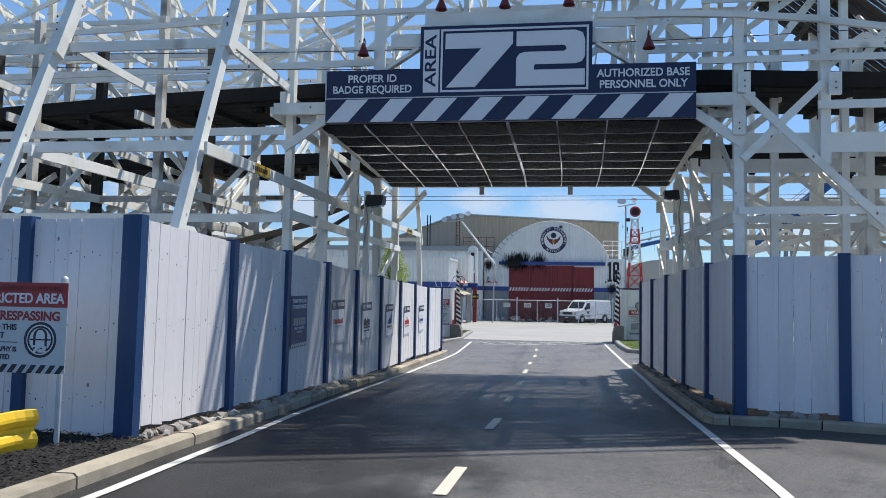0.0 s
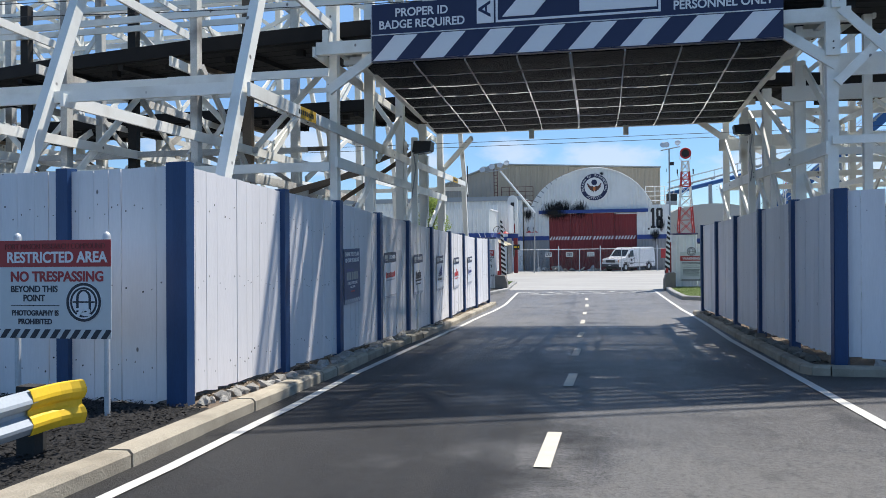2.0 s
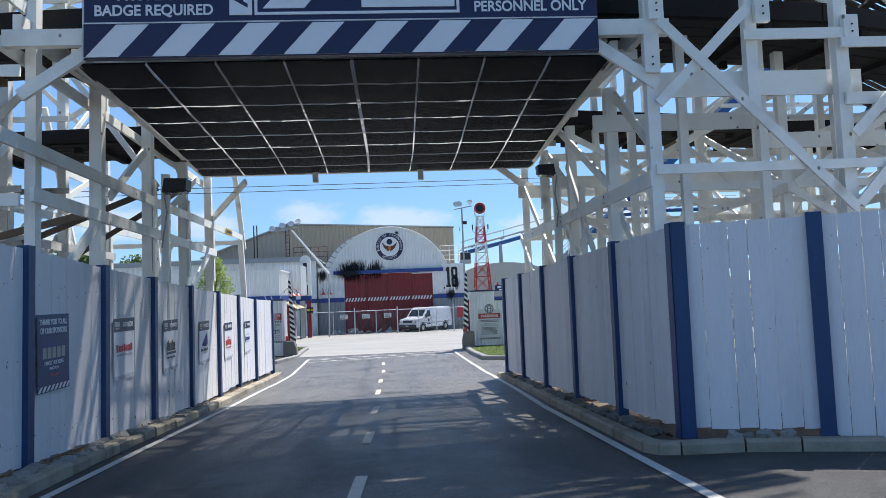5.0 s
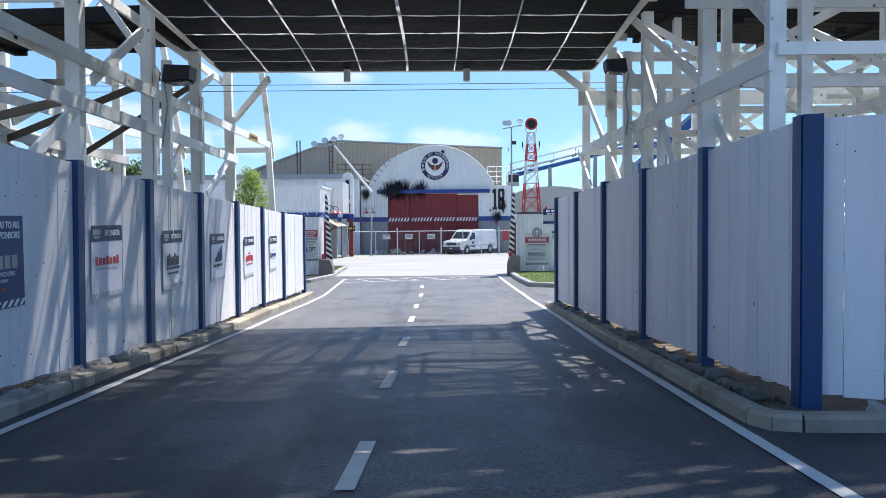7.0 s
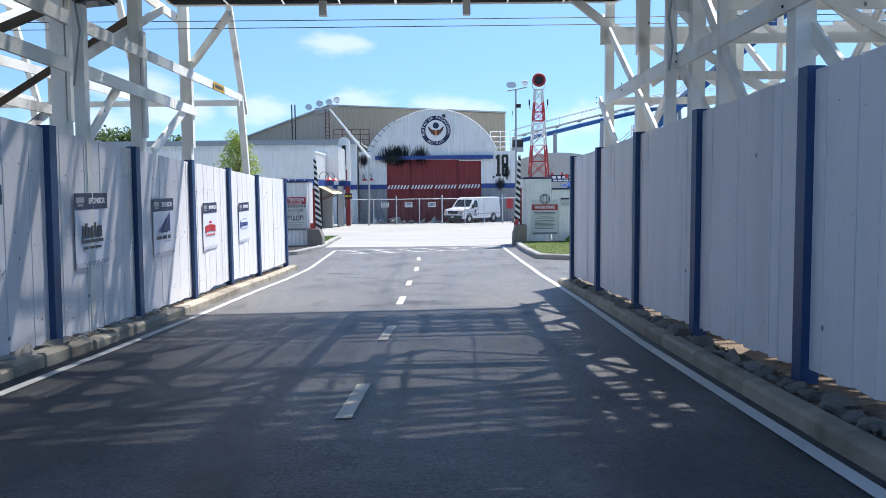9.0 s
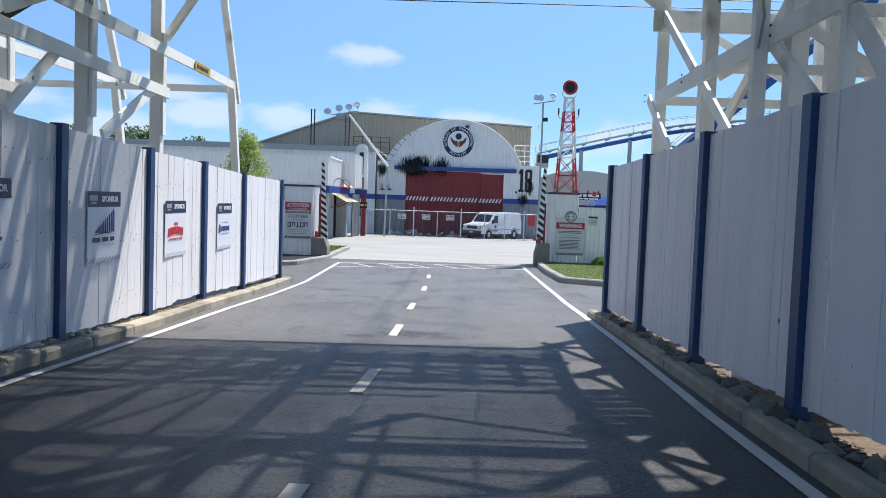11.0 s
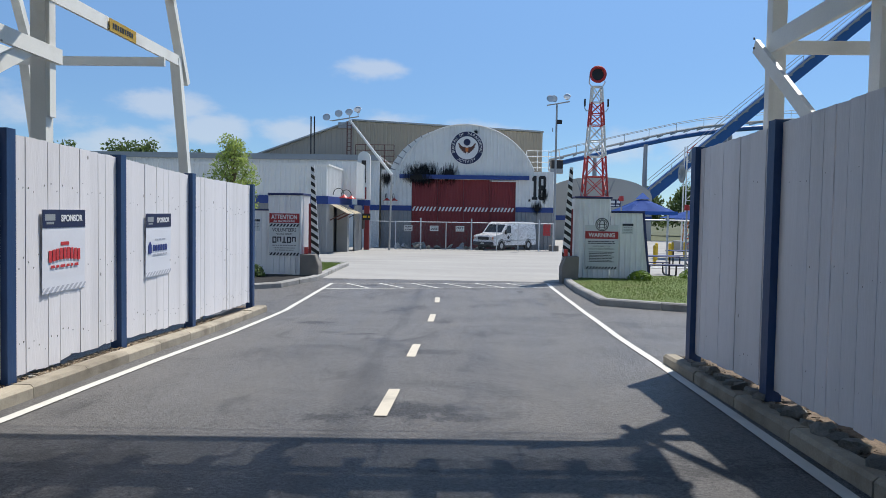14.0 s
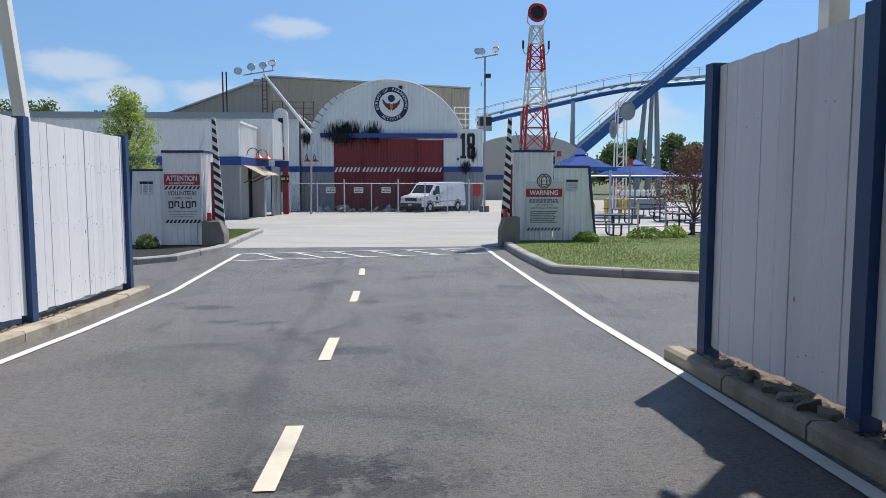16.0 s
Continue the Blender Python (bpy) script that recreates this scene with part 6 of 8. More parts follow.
def offset_line(pts, d):
    out = []
    for i, p in enumerate(pts):
        a, b = Vector(pts[max(i - 1, 0)]), Vector(pts[min(i + 1, len(pts) - 1)])
        t = (b - a).normalized()
        out.append((p[0] + t.y * d, p[1] - t.x * d))
    return out


kl = offset_line(KERB_L, -0.18)
bed("mulch_bed", [kl[0], kl[1], (-3.6, 6.7), (-3.95, 6.75), (-5.2, 7.1), (-9, 8.3), (-14, 9.6), (-14, 1.0)], 0.1, MULCH, "bed of black wood mulch behind the kerb", "mulch")
bed("gravel_strip_west", [(-3.6, 6.7)] + kl[2:] + [(-4.6, 30.0), (-4.45, 24), (-4.3, 18), (-4.2, 13), (-4.15, 6.8)], 0.1, LITTER, "strip of brown gravel and dead leaves under the fence", "gravel")
bed("gravel_strip_east", [(2.83, 23.15), (2.82, 17), (2.78, 11.0), (3.0, 10.6), (3.6, 10.52), (4.75, 10.05), (4.8, 10.3), (3.5, 11.0), (3.4, 23.15)], 0.1, LITTER, "strip of dark gravel and dead leaves under the fence", "gravel")


def chips(name, x0, x1, y0, y1, inside, count, seed, label, material=None, size=1.0, lift=0.112):
    """Loose flakes of bark strewn over a bed."""
    r = random.Random(seed)
    verts, faces = [], []
    while len(faces) < count:
        x, y = r.uniform(x0, x1), r.uniform(y0, y1)
        if not inside(x, y):
            continue
        z = ground_z(x, y) + lift + r.uniform(0, 0.025)
        a, L, W = r.uniform(0, 6.28), r.uniform(0.008, 0.026) * size, r.uniform(0.004, 0.009) * size
        ux, uy, tz, sz = math.cos(a), math.sin(a), r.uniform(-0.5, 0.5), r.uniform(-0.7, 0.7)
        k = len(verts)
        verts += [settle((x + ux * L * i - uy * W * j, y + uy * L * i + ux * W * j, z + tz * L * i + sz * W * j)) for i, j in ((-1, -1), (1, -1), (1, 1), (-1, 1))]
        faces.append((k, k + 1, k + 2, k + 3))
    me = bpy.data.meshes.new(name)
    me.from_pydata(verts, [], faces)
    me.materials.append(material or BARKCHIP)
    return tagged(new(name, me), label, "mulch", kind="stuff")


BARKCHIP = mat("black_bark_chip", (0.012, 0.011, 0.0105), 0.95, vary=0.5, scale=20, fine=90, bump=0.3, island=1.2)
chips("bark_chips", -8.5, -3.3, 1.0, 7.6, lambda x, y: x < -3.32 - 0.045 * y and y < 6.75 + max(0, -4 - x) * 0.3, 26000, 5, "loose black bark chips on the mulch bed")
# darker copy of GRAVELCHIP for the east strip, shade painted into the colour
SHADEDGRAVEL = mat("shaded_gravel", (0.085, 0.068, 0.048), 0.9, vary=0.5, scale=20, fine=90, bump=0.3, island=1.1)
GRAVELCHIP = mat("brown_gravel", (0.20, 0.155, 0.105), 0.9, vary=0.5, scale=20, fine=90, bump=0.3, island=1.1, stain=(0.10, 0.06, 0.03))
chips("gravel_strip", -5.0, -3.2, 7.2, 27.6, lambda x, y: -0.08 < x - face_x(y) < 0.09, 6000, 6, "loose brown gravel and bark between kerb and fence", GRAVELCHIP, 1.0, 0.112)
chips("gravel_strip", 2.8, 3.1, 11.0, 23.2, lambda x, y: True, 5000, 9, "loose gravel and bark between kerb and fence, darkened for shade", SHADEDGRAVEL, 1.15, 0.09)


def rock_mesh(seed, material):
    r = random.Random(seed)
    bm = bmesh.new()
    bmesh.ops.create_icosphere(bm, subdivisions=1 if seed % 3 else 2, radius=1.0)
    o = Vector((r.uniform(0, 50), r.uniform(0, 50), 0))
    for v in bm.verts:
        n = noise.noise(v.co * 1.1 + o) * 0.75 + noise.noise(v.co * 2.9 + o) * 0.5 + r.uniform(-0.1, 0.1)
        v.co *= 1 + n
        v.co.z *= 0.7
        for k in range(3):
            if abs(v.co[k]) > 0.8:
                v.co[k] = math.copysign(0.8 + (abs(v.co[k]) - 0.8) * 0.3, v.co[k])
    return finish(bm, "rock", material)


ROCKS = [rock_mesh(i, ROCK) for i in range(9)]
# east rocks: copy of ROCK with the fence's shade painted in
SHADEDROCK = mat("shaded_grey_rock", (0.20, 0.192, 0.17), 0.9, vary=0.4, scale=10, fine=80, bump=0.6, stain=(0.05, 0.05, 0.04), per_object=0.7)
SHADEDROCKS = [rock_mesh(i + 20, SHADEDROCK) for i in range(9)]


def rock_border(name, line, ranges, label, spread=0.06, stones=ROCKS):
    b = thing(name, label, "rocks", "rock borders")
    r = random.Random(7)
    pts = [Vector(p) for p in line]
    for a, c in zip(pts, pts[1:]):
        L = (c - a).length
        u = 0.0
        while u < L:
            p = a.lerp(c, u / L)
            big = ranges(p)
            s = r.uniform(0.06, 0.13) * big
            u += s * r.uniform(1.3, 2.6) / max(big, 0.3)
            if big < 0.3 and r.random() < 0.5:
                continue
            o = new("rock", r.choice(stones))
            o.parent = b
            x, y = p.x + r.uniform(-spread, spread), p.y + r.uniform(-0.05, 0.05)
            o.matrix_basis = settled(Matrix.LocRotScale((x, y, ground_z(x, y) + 0.1 + s * 0.3), Euler((r.uniform(-.4, .4), r.uniform(-.4, .4), r.uniform(0, 6.3))), (s * r.uniform(0.8, 1.4), s, s * r.uniform(0.7, 1.0))))


rock_border("rock_border", [(-3.72, 6.9), (-3.68, 9.2), (-3.75, 11.5), (-3.98, 14), (-4.14, 18.5), (-4.2, 21.5)], lambda p: 1.0 if p.y < 16 else 0.75 if p.y < 19.5 else 0.4, "grey rocks laid between kerb and fence")
rock_border("rock_border", [(2.88, 22.6), (2.88, 17), (2.9, 13.0), (2.92, 11.1)], lambda p: 0.9, "grey rocks laid between kerb and fence, darkened for shade", 0.025, SHADEDROCKS)
rock_border("rock_border", [(3.62, 10.53), (4.2, 10.3)], lambda p: 1.15, "pale rough rocks at the foot of the fence")

ISLE_R = [(3.55, 38.2), (3.42, 34.5), (3.42, 31.5), (5.8, 29.75), (9, 29.1), (20, 28.2)]
ISLE_L = [(-14, 33.2), (-8, 33.6), (-5.5, 34.1), (-4.75, 34.75), (-4.15, 37.0), (-4.15, 38.2), (-4.28, 42.0), (-4.35, 45.4), (-7.0, 46.2)]
kerb_run("kerb_island_east", ISLE_R, 0.2, 0.17, -1, "grey concrete kerb round the lawn", material=KERBGREY)
kerb_run("kerb_island_west", ISLE_L, 0.2, 0.15, -1, "grey concrete kerb round the planted bed", material=KERBGREY)
ir, il = offset_line(ISLE_R, -0.19), offset_line(ISLE_L, -0.19)
bed("lawn_east", ir + [(20, 40.3), (3.75, 40.3)], 0.13, GRASS, "mown green lawn inside the kerb", "lawn")
bed("mulch_bed_west", il[:6] + [(-5.0, 38.2), (-14, 37.2)], 0.11, MULCH, "black mulch bed with a low shrub", "mulch")
bed("lawn_west", [(-4.4, 38.6), il[6], il[7], (-7.0, 46.0), (-7.0, 39.4)], 0.12, GRASS, "small strip of green lawn", "lawn")


def blades(name, poly_box, inside, count, seed, label):
    r = random.Random(seed)
    verts, faces = [], []
    x0, x1, y0, y1 = poly_box
    n = 0
    while n < count:
        x, y = r.uniform(x0, x1), r.uniform(y0, y1)
        if not inside(x, y):
            continue
        n += 1
        z = ground_z(x, y) + 0.12
        h, a = r.uniform(0.018, 0.055), r.uniform(0, 6.28)
        dx, dy = math.cos(a) * 0.006, math.sin(a) * 0.006
        lx, ly = r.uniform(-0.03, 0.03), r.uniform(-0.03, 0.03)
        k = len(verts)
        verts += [settle(q) for q in ((x - dx, y - dy, z), (x + dx, y + dy, z), (x + lx, y + ly, z + h))]
        faces.append((k, k + 1, k + 2))
    me = bpy.data.meshes.new(name)
    me.from_pydata(verts, [], faces)
    me.materials.append(GRASSBLADE)
    return tagged(new(name, me), label, "grass", kind="stuff")


blades("grass", (3.6, 12, 29.5, 40), lambda x, y: x > 3.65 and y > 31.7 - 0.72 * min(x - 3.4, 2.4) - 0.2 * max(0, x - 5.8) + 0.25, 60000, 3, "short mown green grass blades")
blades("grass", (-6.6, -4.5, 38.7, 45.8), lambda x, y: True, 12000, 4, "short mown green grass blades")


def shrub(x, y, r, h, material, label, seed, count=500):
    s = thing("shrub", label, "shrub", "shrubs", at=pose(x, y, ground_z(x, y) + 0.1))
    part("stem", tube((0, 0, -0.05), (0, 0, h * 0.5), 0.03, 0.015, 6), BARK, s)
    rr = random.Random(seed)
    bm = bmesh.new()
    for _ in range(count):
        d = Vector((rr.gauss(0, 1), rr.gauss(0, 1), abs(rr.gauss(0, 1)))).normalized() * rr.uniform(0.7, 1.0)
        c = Vector((d.x * r, d.y * r, d.z * h + 0.03))
        add_leaf(bm, c, rr, 0.05)
    part("foliage", bm, material, s)


def add_leaf(bm, c, rr, size):
    a = Vector((rr.uniform(-1, 1), rr.uniform(-1, 1), rr.uniform(-1, 1))).normalized()
    b = a.orthogonal().normalized()
    q = Matrix.Rotation(rr.uniform(0, 6.28), 3, a)
    b = q @ b
    n = a.cross(b)
    L, W = size * rr.uniform(0.7, 1.3), size * 0.5
    vs = [bm.verts.new(c + b * (-L)), bm.verts.new(c + n * W), bm.verts.new(c + b * L), bm.verts.new(c - n * W)]
    bm.faces.new(vs)


shrub(-6.05, 36.9, 0.32, 0.36, LEAFDARK, "small clipped green shrub in the mulch", 1)
shrub(6.0, 38.0, 0.4, 0.3, LEAFBRIGHT, "small bright green shrub on the lawn", 2)
shrub(8.2, 39.3, 0.6, 0.35, LEAFBRIGHT, "low spreading green shrub on the lawn", 3, 700)
shrub(9.2, 39.6, 0.4, 0.4, LEAF, "small round green shrub on the lawn", 4)


def tree(x, y, height, radius, trunk_h, seed, label, leaf=None, leaf_size=0.14, count=2600, lobes=9, gaps=1.0, z0=None):
    """A tapered trunk, limbs, and a crown of many small leaves in uneven lobes."""
    leaf = leaf or LEAF
    rr = random.Random(seed)
    t = thing("tree", label, "tree", "trees", at=pose(x, y, ground_z(x, y) if z0 is None else z0))
    bm = bmesh.new()
    add_tube(bm, (0, 0, -0.1), (0.04, 0.02, trunk_h), 0.025 * height, 0.014 * height, 8)
    add_tube(bm, (0.04, 0.02, trunk_h), (0, 0, height * 0.85), 0.014 * height, 0.004 * height, 7)
    part("trunk", bm, BARK, t)
    cs = []
    lb = bmesh.new()
    for k in range(lobes):
        a = k * 2.4 + rr.uniform(-0.3, 0.3)
        f = (k + 0.5) / lobes
        zz = trunk_h + (height - trunk_h) * (0.12 + 0.82 * f)
        rad = radius * (1 - 0.75 * f ** 1.6) * rr.uniform(0.45, 0.75)
        c = Vector((math.cos(a) * rad, math.sin(a) * rad, zz))
        cs.append((c, radius * rr.uniform(0.35, 0.55) * (1.1 - 0.5 * f)))
        add_tube(lb, (0, 0, max(trunk_h * 0.8, zz - radius * 0.8)), c, 0.008 * height, 0.003 * height, 5)
    part("limb", lb, BARK, t)
    bm = bmesh.new()
    for k in range(count):
        c, r = cs[k % lobes]
        d = Vector((rr.gauss(0, 1), rr.gauss(0, 1), rr.gauss(0, 1))).normalized() * r * rr.uniform(0.3, 1.05) ** gaps
        add_leaf(bm, c + Vector((d.x, d.y, d.z * 0.85)), rr, leaf_size)
    part("crown", bm, leaf, t)
    return t


tree(-10.0, 48.0, 5.7, 1.45, 1.3, 5, "young green tree behind the gate booth", leaf=LEAFYOUNG, leaf_size=0.06, count=7000, lobes=26, gaps=0.8)
tree(11.0, 42.5, 3.1, 1.75, 0.7, 8, "small bare-branched ornamental tree with purple and brown leaves", leaf=LEAFPURPLE, leaf_size=0.05, count=3400, lobes=18)
for k, (x, y, h) in enumerate(((24, 128, 6.5), (29, 132, 7), (34, 128, 7.2), (38.5, 132, 8.3), (43, 128, 8.8), (47.5, 131, 7.6), (52, 128, 8), (58, 134, 8.5))):
    tree(x, y, h, 3.6, 1.4, 20 + k, "dense green tree in the distance", leaf=LEAFDARK, leaf_size=0.3, count=2600, lobes=20)
for k, (x, y, h) in enumerate(((-55, 120, 12), (-48, 122, 12.5), (-43.5, 119, 12.2), (-38, 124, 11.2), (-63, 122, 11.5))):
    tree(x, y, h, 4.6, 2, 40 + k, "dense green tree in the distance", leaf=LEAFDARK, leaf_size=0.27, count=2800, lobes=22)

# ---------------------------------------------------------------- ribbed metal buildings
def ribbed(x0, x1, zb, top, y=0.0, pitch=0.3, depth=0.05, thick=0.06):
    """A ribbed sheet wall facing -y with a plain back; top: a height or a function of x."""
    fn = top if callable(top) else (lambda x: top)
    bm = bmesh.new()
    n = max(1, round((x1 - x0) / pitch))
    p = (x1 - x0) / n
    st = []
    for i in range(n):
        a = x0 + i * p
        st += [(a, 0), (a + 0.60 * p, 0), (a + 0.68 * p, depth), (a + 0.92 * p, depth)]
    st.append((x1, 0))
    prev = None
    for x, d in st:
        z = fn(x)
        cur = [bm.verts.new(v) for v in ((x, y - d, zb), (x, y - d, z), (x, y + thick, z), (x, y + thick, zb))]
        if prev:
            for k in range(3):
                bm.faces.new([prev[k], cur[k], cur[k + 1], prev[k + 1]])
        prev = cur
    return bm


HY = 77.0


def soot(parent, x, y, z, rx, rz):
    """A scorched smudge on the cladding."""
    bm = bmesh.new()
    bm.faces.new([bm.verts.new((x + a * rx, y, z + b * rz)) for a, b in ((-1, -1), (1, -1), (1, 1), (-1, 1))])
    part("soot_mark", bm, SOOT, parent)


def arc_text(text, parent, cx, cy, cz, r, a0, a1, size, material, inward=False):
    """Letters set round a circle, from the angle a0 to a1 (degrees, clockwise from the top)."""
    n = len(text)
    for i, ch in enumerate(text):
        if ch == " ":
            continue
        a = a0 + (a1 - a0) * i / (n - 1)
        m = pose(cx + r * math.sin(radians(a)), cy, cz + r * math.cos(radians(a)), 0, a + (180 if inward else 0), 0)
        lettering(ch, size, material, parent, m, name="letter", depth=0.01)


def hangar():
    h = thing("hangar", "white ribbed arched hangar with red sliding doors and scorch marks", "hangar")
    zb = -2.2
    AC, AR, AE, RISE = 0.75, 5.6, 4.35, 3.75
    R = (AR * AR + RISE ** 2) / (2 * RISE)
    def top(x):
        if abs(x - AC) >= AR:
            return AE
        return AE - (R - RISE) + math.sqrt(max(0, R * R - (x - AC) ** 2))
    D0, D1, DT = -3.68, 4.9, 3.62
    B0, B1 = 1.0, 1.42
    part("front_wall", ribbed(-6.2, D0, B1, top, HY), HANGARWHITE, h)
    part("front_wall", ribbed(D1, 8.0, B1, top, HY), HANGARWHITE, h)
    part("front_wall", ribbed(D0, D1, DT, top, HY), HANGARWHITE, h)
    part("lower_wall", ribbed(-6.2, D0, zb, B0, HY), GREYCLAD, h)
    part("lower_wall", ribbed(D1, 8.0, zb, B0, HY), GREYCLAD, h)
    part("band", box(-6.2, HY - 0.07, B0, D0 - 0.02, HY + 0.06, B1), BANDBLUE, h)
    part("band", box(D1 + 0.02, HY - 0.07, B0, 8.0, HY + 0.06, B1), BANDBLUE, h)
    # vault: ribbed roof running back, a bit wider than the front
    bm = bmesh.new()
    rows = []
    for y in [HY + 0.1 + 0.5 * k for k in range(40)]:
        rows.append([bm.verts.new((AC - 0.5 + (AR + 0.45) * math.cos(a) * -1, y, AE - 1.6 + (RISE + 1.45) * math.sin(a) + 0.05 * (int(y * 2) % 2))) for a in [math.pi * i / 28 for i in range(29)]])
    for a, b in zip(rows, rows[1:]):
        for k in range(28):
            bm.faces.new([a[k], a[k + 1], b[k + 1], b[k]])
    part("vault_roof", bm, HANGARWHITE, h)
    ends = [(AC - 0.5 - (AR + 0.45) * math.cos(a), max(4.1, AE - 1.6 + (RISE + 1.45) * math.sin(a))) for a in [math.pi * i / 28 for i in range(29)]]
    part("vault_end", prism(ends, HY + 0.09, HY + 0.15), HANGARWHITE, h)
    for k in range(3, 14):
        a = math.pi * k / 28
        ca, sa = -math.cos(a), math.sin(a)
        part("vault_rib", beam((AC - 0.5 + (AR - 1.2) * ca, HY + 0.06, AE - 1.6 + (RISE - 0.1) * sa), (AC - 0.5 + (AR + 0.5) * ca, HY + 0.06, AE - 1.6 + (RISE + 1.5) * sa), 0.05, 0.09), GREYCLAD, h)
    # rim along the arch
    bm = bmesh.new()
    pts = [(AC + AR * math.sin(a), HY - 0.08, top(AC + AR * math.sin(a) * 0.999) + 0.03) for a in [math.pi * (k / 40 - 0.5) for k in range(41)]]
    add_path_tube(bm, pts, 0.07, 6)
    part("arch_rim", bm, HANGARWHITE, h)
    part("side_block", box(AC + AR, HY + 0.07, zb, 8.0, HY + 12, AE - 0.02), HANGARWHITE, h)
    part("side_block", box(-6.2, HY + 0.07, zb, AC - AR, HY + 12, AE - 0.02), HANGARWHITE, h)
    part("inner_wall", box(D0 - 0.3, HY + 0.5, zb, D1 + 0.3, HY + 0.6, AE), GREYCLAD, h)
    for i in range(4):
        a, b = D0 + (D1 - D0) * i / 4, D0 + (D1 - D0) * (i + 1) / 4
        o = 0.2 if i % 2 else 0.1
        dr = part("door_leaf", ribbed(a + 0.01, b - 0.01, zb, DT + (0 if i < 3 else -0.12), HY + o, 0.24, 0.03, 0.05), HANGARRED, h)
        part("stile", box(b - 0.09, HY + o - 0.09, zb, b - 0.01, HY + o - 0.035, DT - 0.13), HANGARRED, dr)
        part("stripe_board", box(a + 0.03, HY + o - 0.06, 0.95, b - 0.1, HY + o - 0.035, 1.4), HANGARRED, dr)
        slanted_stripes(dr, a + 0.03, b - 0.1, 1.0, 1.35, 7, TOWERWHITE, HY + o - 0.06, 0.16, 0.5)
    part("door_track", box(2.9, HY - 0.06, DT - 0.14, D1 + 0.02, HY + 0.0, DT - 0.04), TOWERWHITE, h)
    part("door_header", box(D0 - 1.0, HY - 0.4, DT + 0.03, D1 + 1.05, HY - 0.06, DT + 0.36), BANDBLUE, h)
    # round emblem over the doors
    ex, ez = 0.82, 6.22
    disc(h, "emblem_disc", ex, HY - 0.07, ez, 1.4, 0.05, NAVY, n=48)
    disc(h, "emblem_rim", ex, HY - 0.12, ez, 1.4, 0.015, TOWERWHITE, 1.33, 48)
    disc(h, "emblem_field", ex, HY - 0.12, ez, 0.95, 0.015, TOWERWHITE, n=40)
    arc_text("BUREAU OF PARANORMAL", h, ex, HY - 0.13, ez, 1.14, -108, 108, 0.32, TOWERWHITE)
    arc_text("ACTIVITY", h, ex, HY - 0.13, ez, 1.14, 214, 146, 0.32, TOWERWHITE, True)
    disc(h, "emblem_globe", ex, HY - 0.14, ez + 0.46, 0.28, 0.015, NAVY)
    wing_o = [(0.06, -0.02), (0.14, 0.1), (0.3, 0.06), (0.46, 0.16), (0.6, 0.34), (0.72, 0.4), (0.68, 0.2), (0.64, 0.16), (0.64, 0.02), (0.56, 0.0), (0.54, -0.14), (0.45, -0.14), (0.42, -0.28), (0.3, -0.28), (0.26, -0.42), (0.14, -0.4), (0.06, -0.56)]
    part("emblem_wing", prism([(ex + u, ez + w) for u, w in wing_o], HY - 0.155, HY - 0.14), EMBLEMBROWN, h)
    part("emblem_wing", prism([(ex - u, ez + w) for u, w in wing_o[::-1]], HY - 0.155, HY - 0.14), EMBLEMBROWN, h)
    part("emblem_shield", prism([(ex - 0.12, ez + 0.02), (ex - 0.12, ez - 0.25), (ex, ez - 0.4), (ex + 0.12, ez - 0.25), (ex + 0.12, ez + 0.02)], HY - 0.17, HY - 0.155), LOGOORANGE, h)
    # painted figures
    f = []
    x, z0, z1 = 6.22, 2.05, 4.02
    one = [(x, z0), (x + 0.46, z0), (x + 0.46, z0 + 0.22), (x + 0.36, z0 + 0.22), (x + 0.36, z1), (x + 0.14, z1), (x, z1 - 0.2), (x, z1 - 0.42), (x + 0.12, z1 - 0.42), (x + 0.12, z0 + 0.22), (x, z0 + 0.22)]
    part("figure_one", prism(one, HY - 0.066, HY - 0.058), BLACK, h)
    bm = bmesh.new()
    for cz, hh in ((z1 - 0.52, 0.52), (z0 + 0.5, 0.52)):
        out = [(0.31, hh - 0.14), (0.2, hh), (-0.2, hh), (-0.31, hh - 0.14), (-0.31, -hh + 0.14), (-0.2, -hh), (0.2, -hh), (0.31, -hh + 0.14)]
        inn = [(0.085 if u > 0 else -0.085, (hh - 0.26) if w > 0 else -(hh - 0.26)) for u, w in out]
        for k in range(8):
            j = (k + 1) % 8
            v = [bm.verts.new((7.06 + u, HY - 0.06, cz + w)) for u, w in (out[k], out[j], inn[j], inn[k])]
            if len({tuple(q.co) for q in v}) == 4:
                bm.faces.new(v)
            else:
                bm.faces.new(v[:3])
    part("figure_eight", bm, BLACK, h)
    part("figure_point", box(5.95, HY - 0.066, 1.9, 6.11, HY - 0.058, 2.08), BLACK, h)
    soot(h, -2.7, HY - 0.075, 4.0, 2.5, 1.55)
    soot(h, -2.9, HY - 0.085, 4.1, 1.7, 1.1)
    soot(h, -3.2, HY - 0.42, 3.75, 1.9, 0.8)
    soot(h, -0.6, HY - 0.08, 4.0, 1.3, 1.35)
    soot(h, -5.75, HY - 0.075, 3.55, 0.8, 1.0)
    soot(h, 7.2, HY - 0.075, 2.4, 0.5, 1.0)
    soot(h, 6.65, HY - 0.085, 1.35, 0.75, 0.95)
    soot(h, 1.55, HY - 0.127, 7.5, 0.32, 0.4)
    return h


hangar()


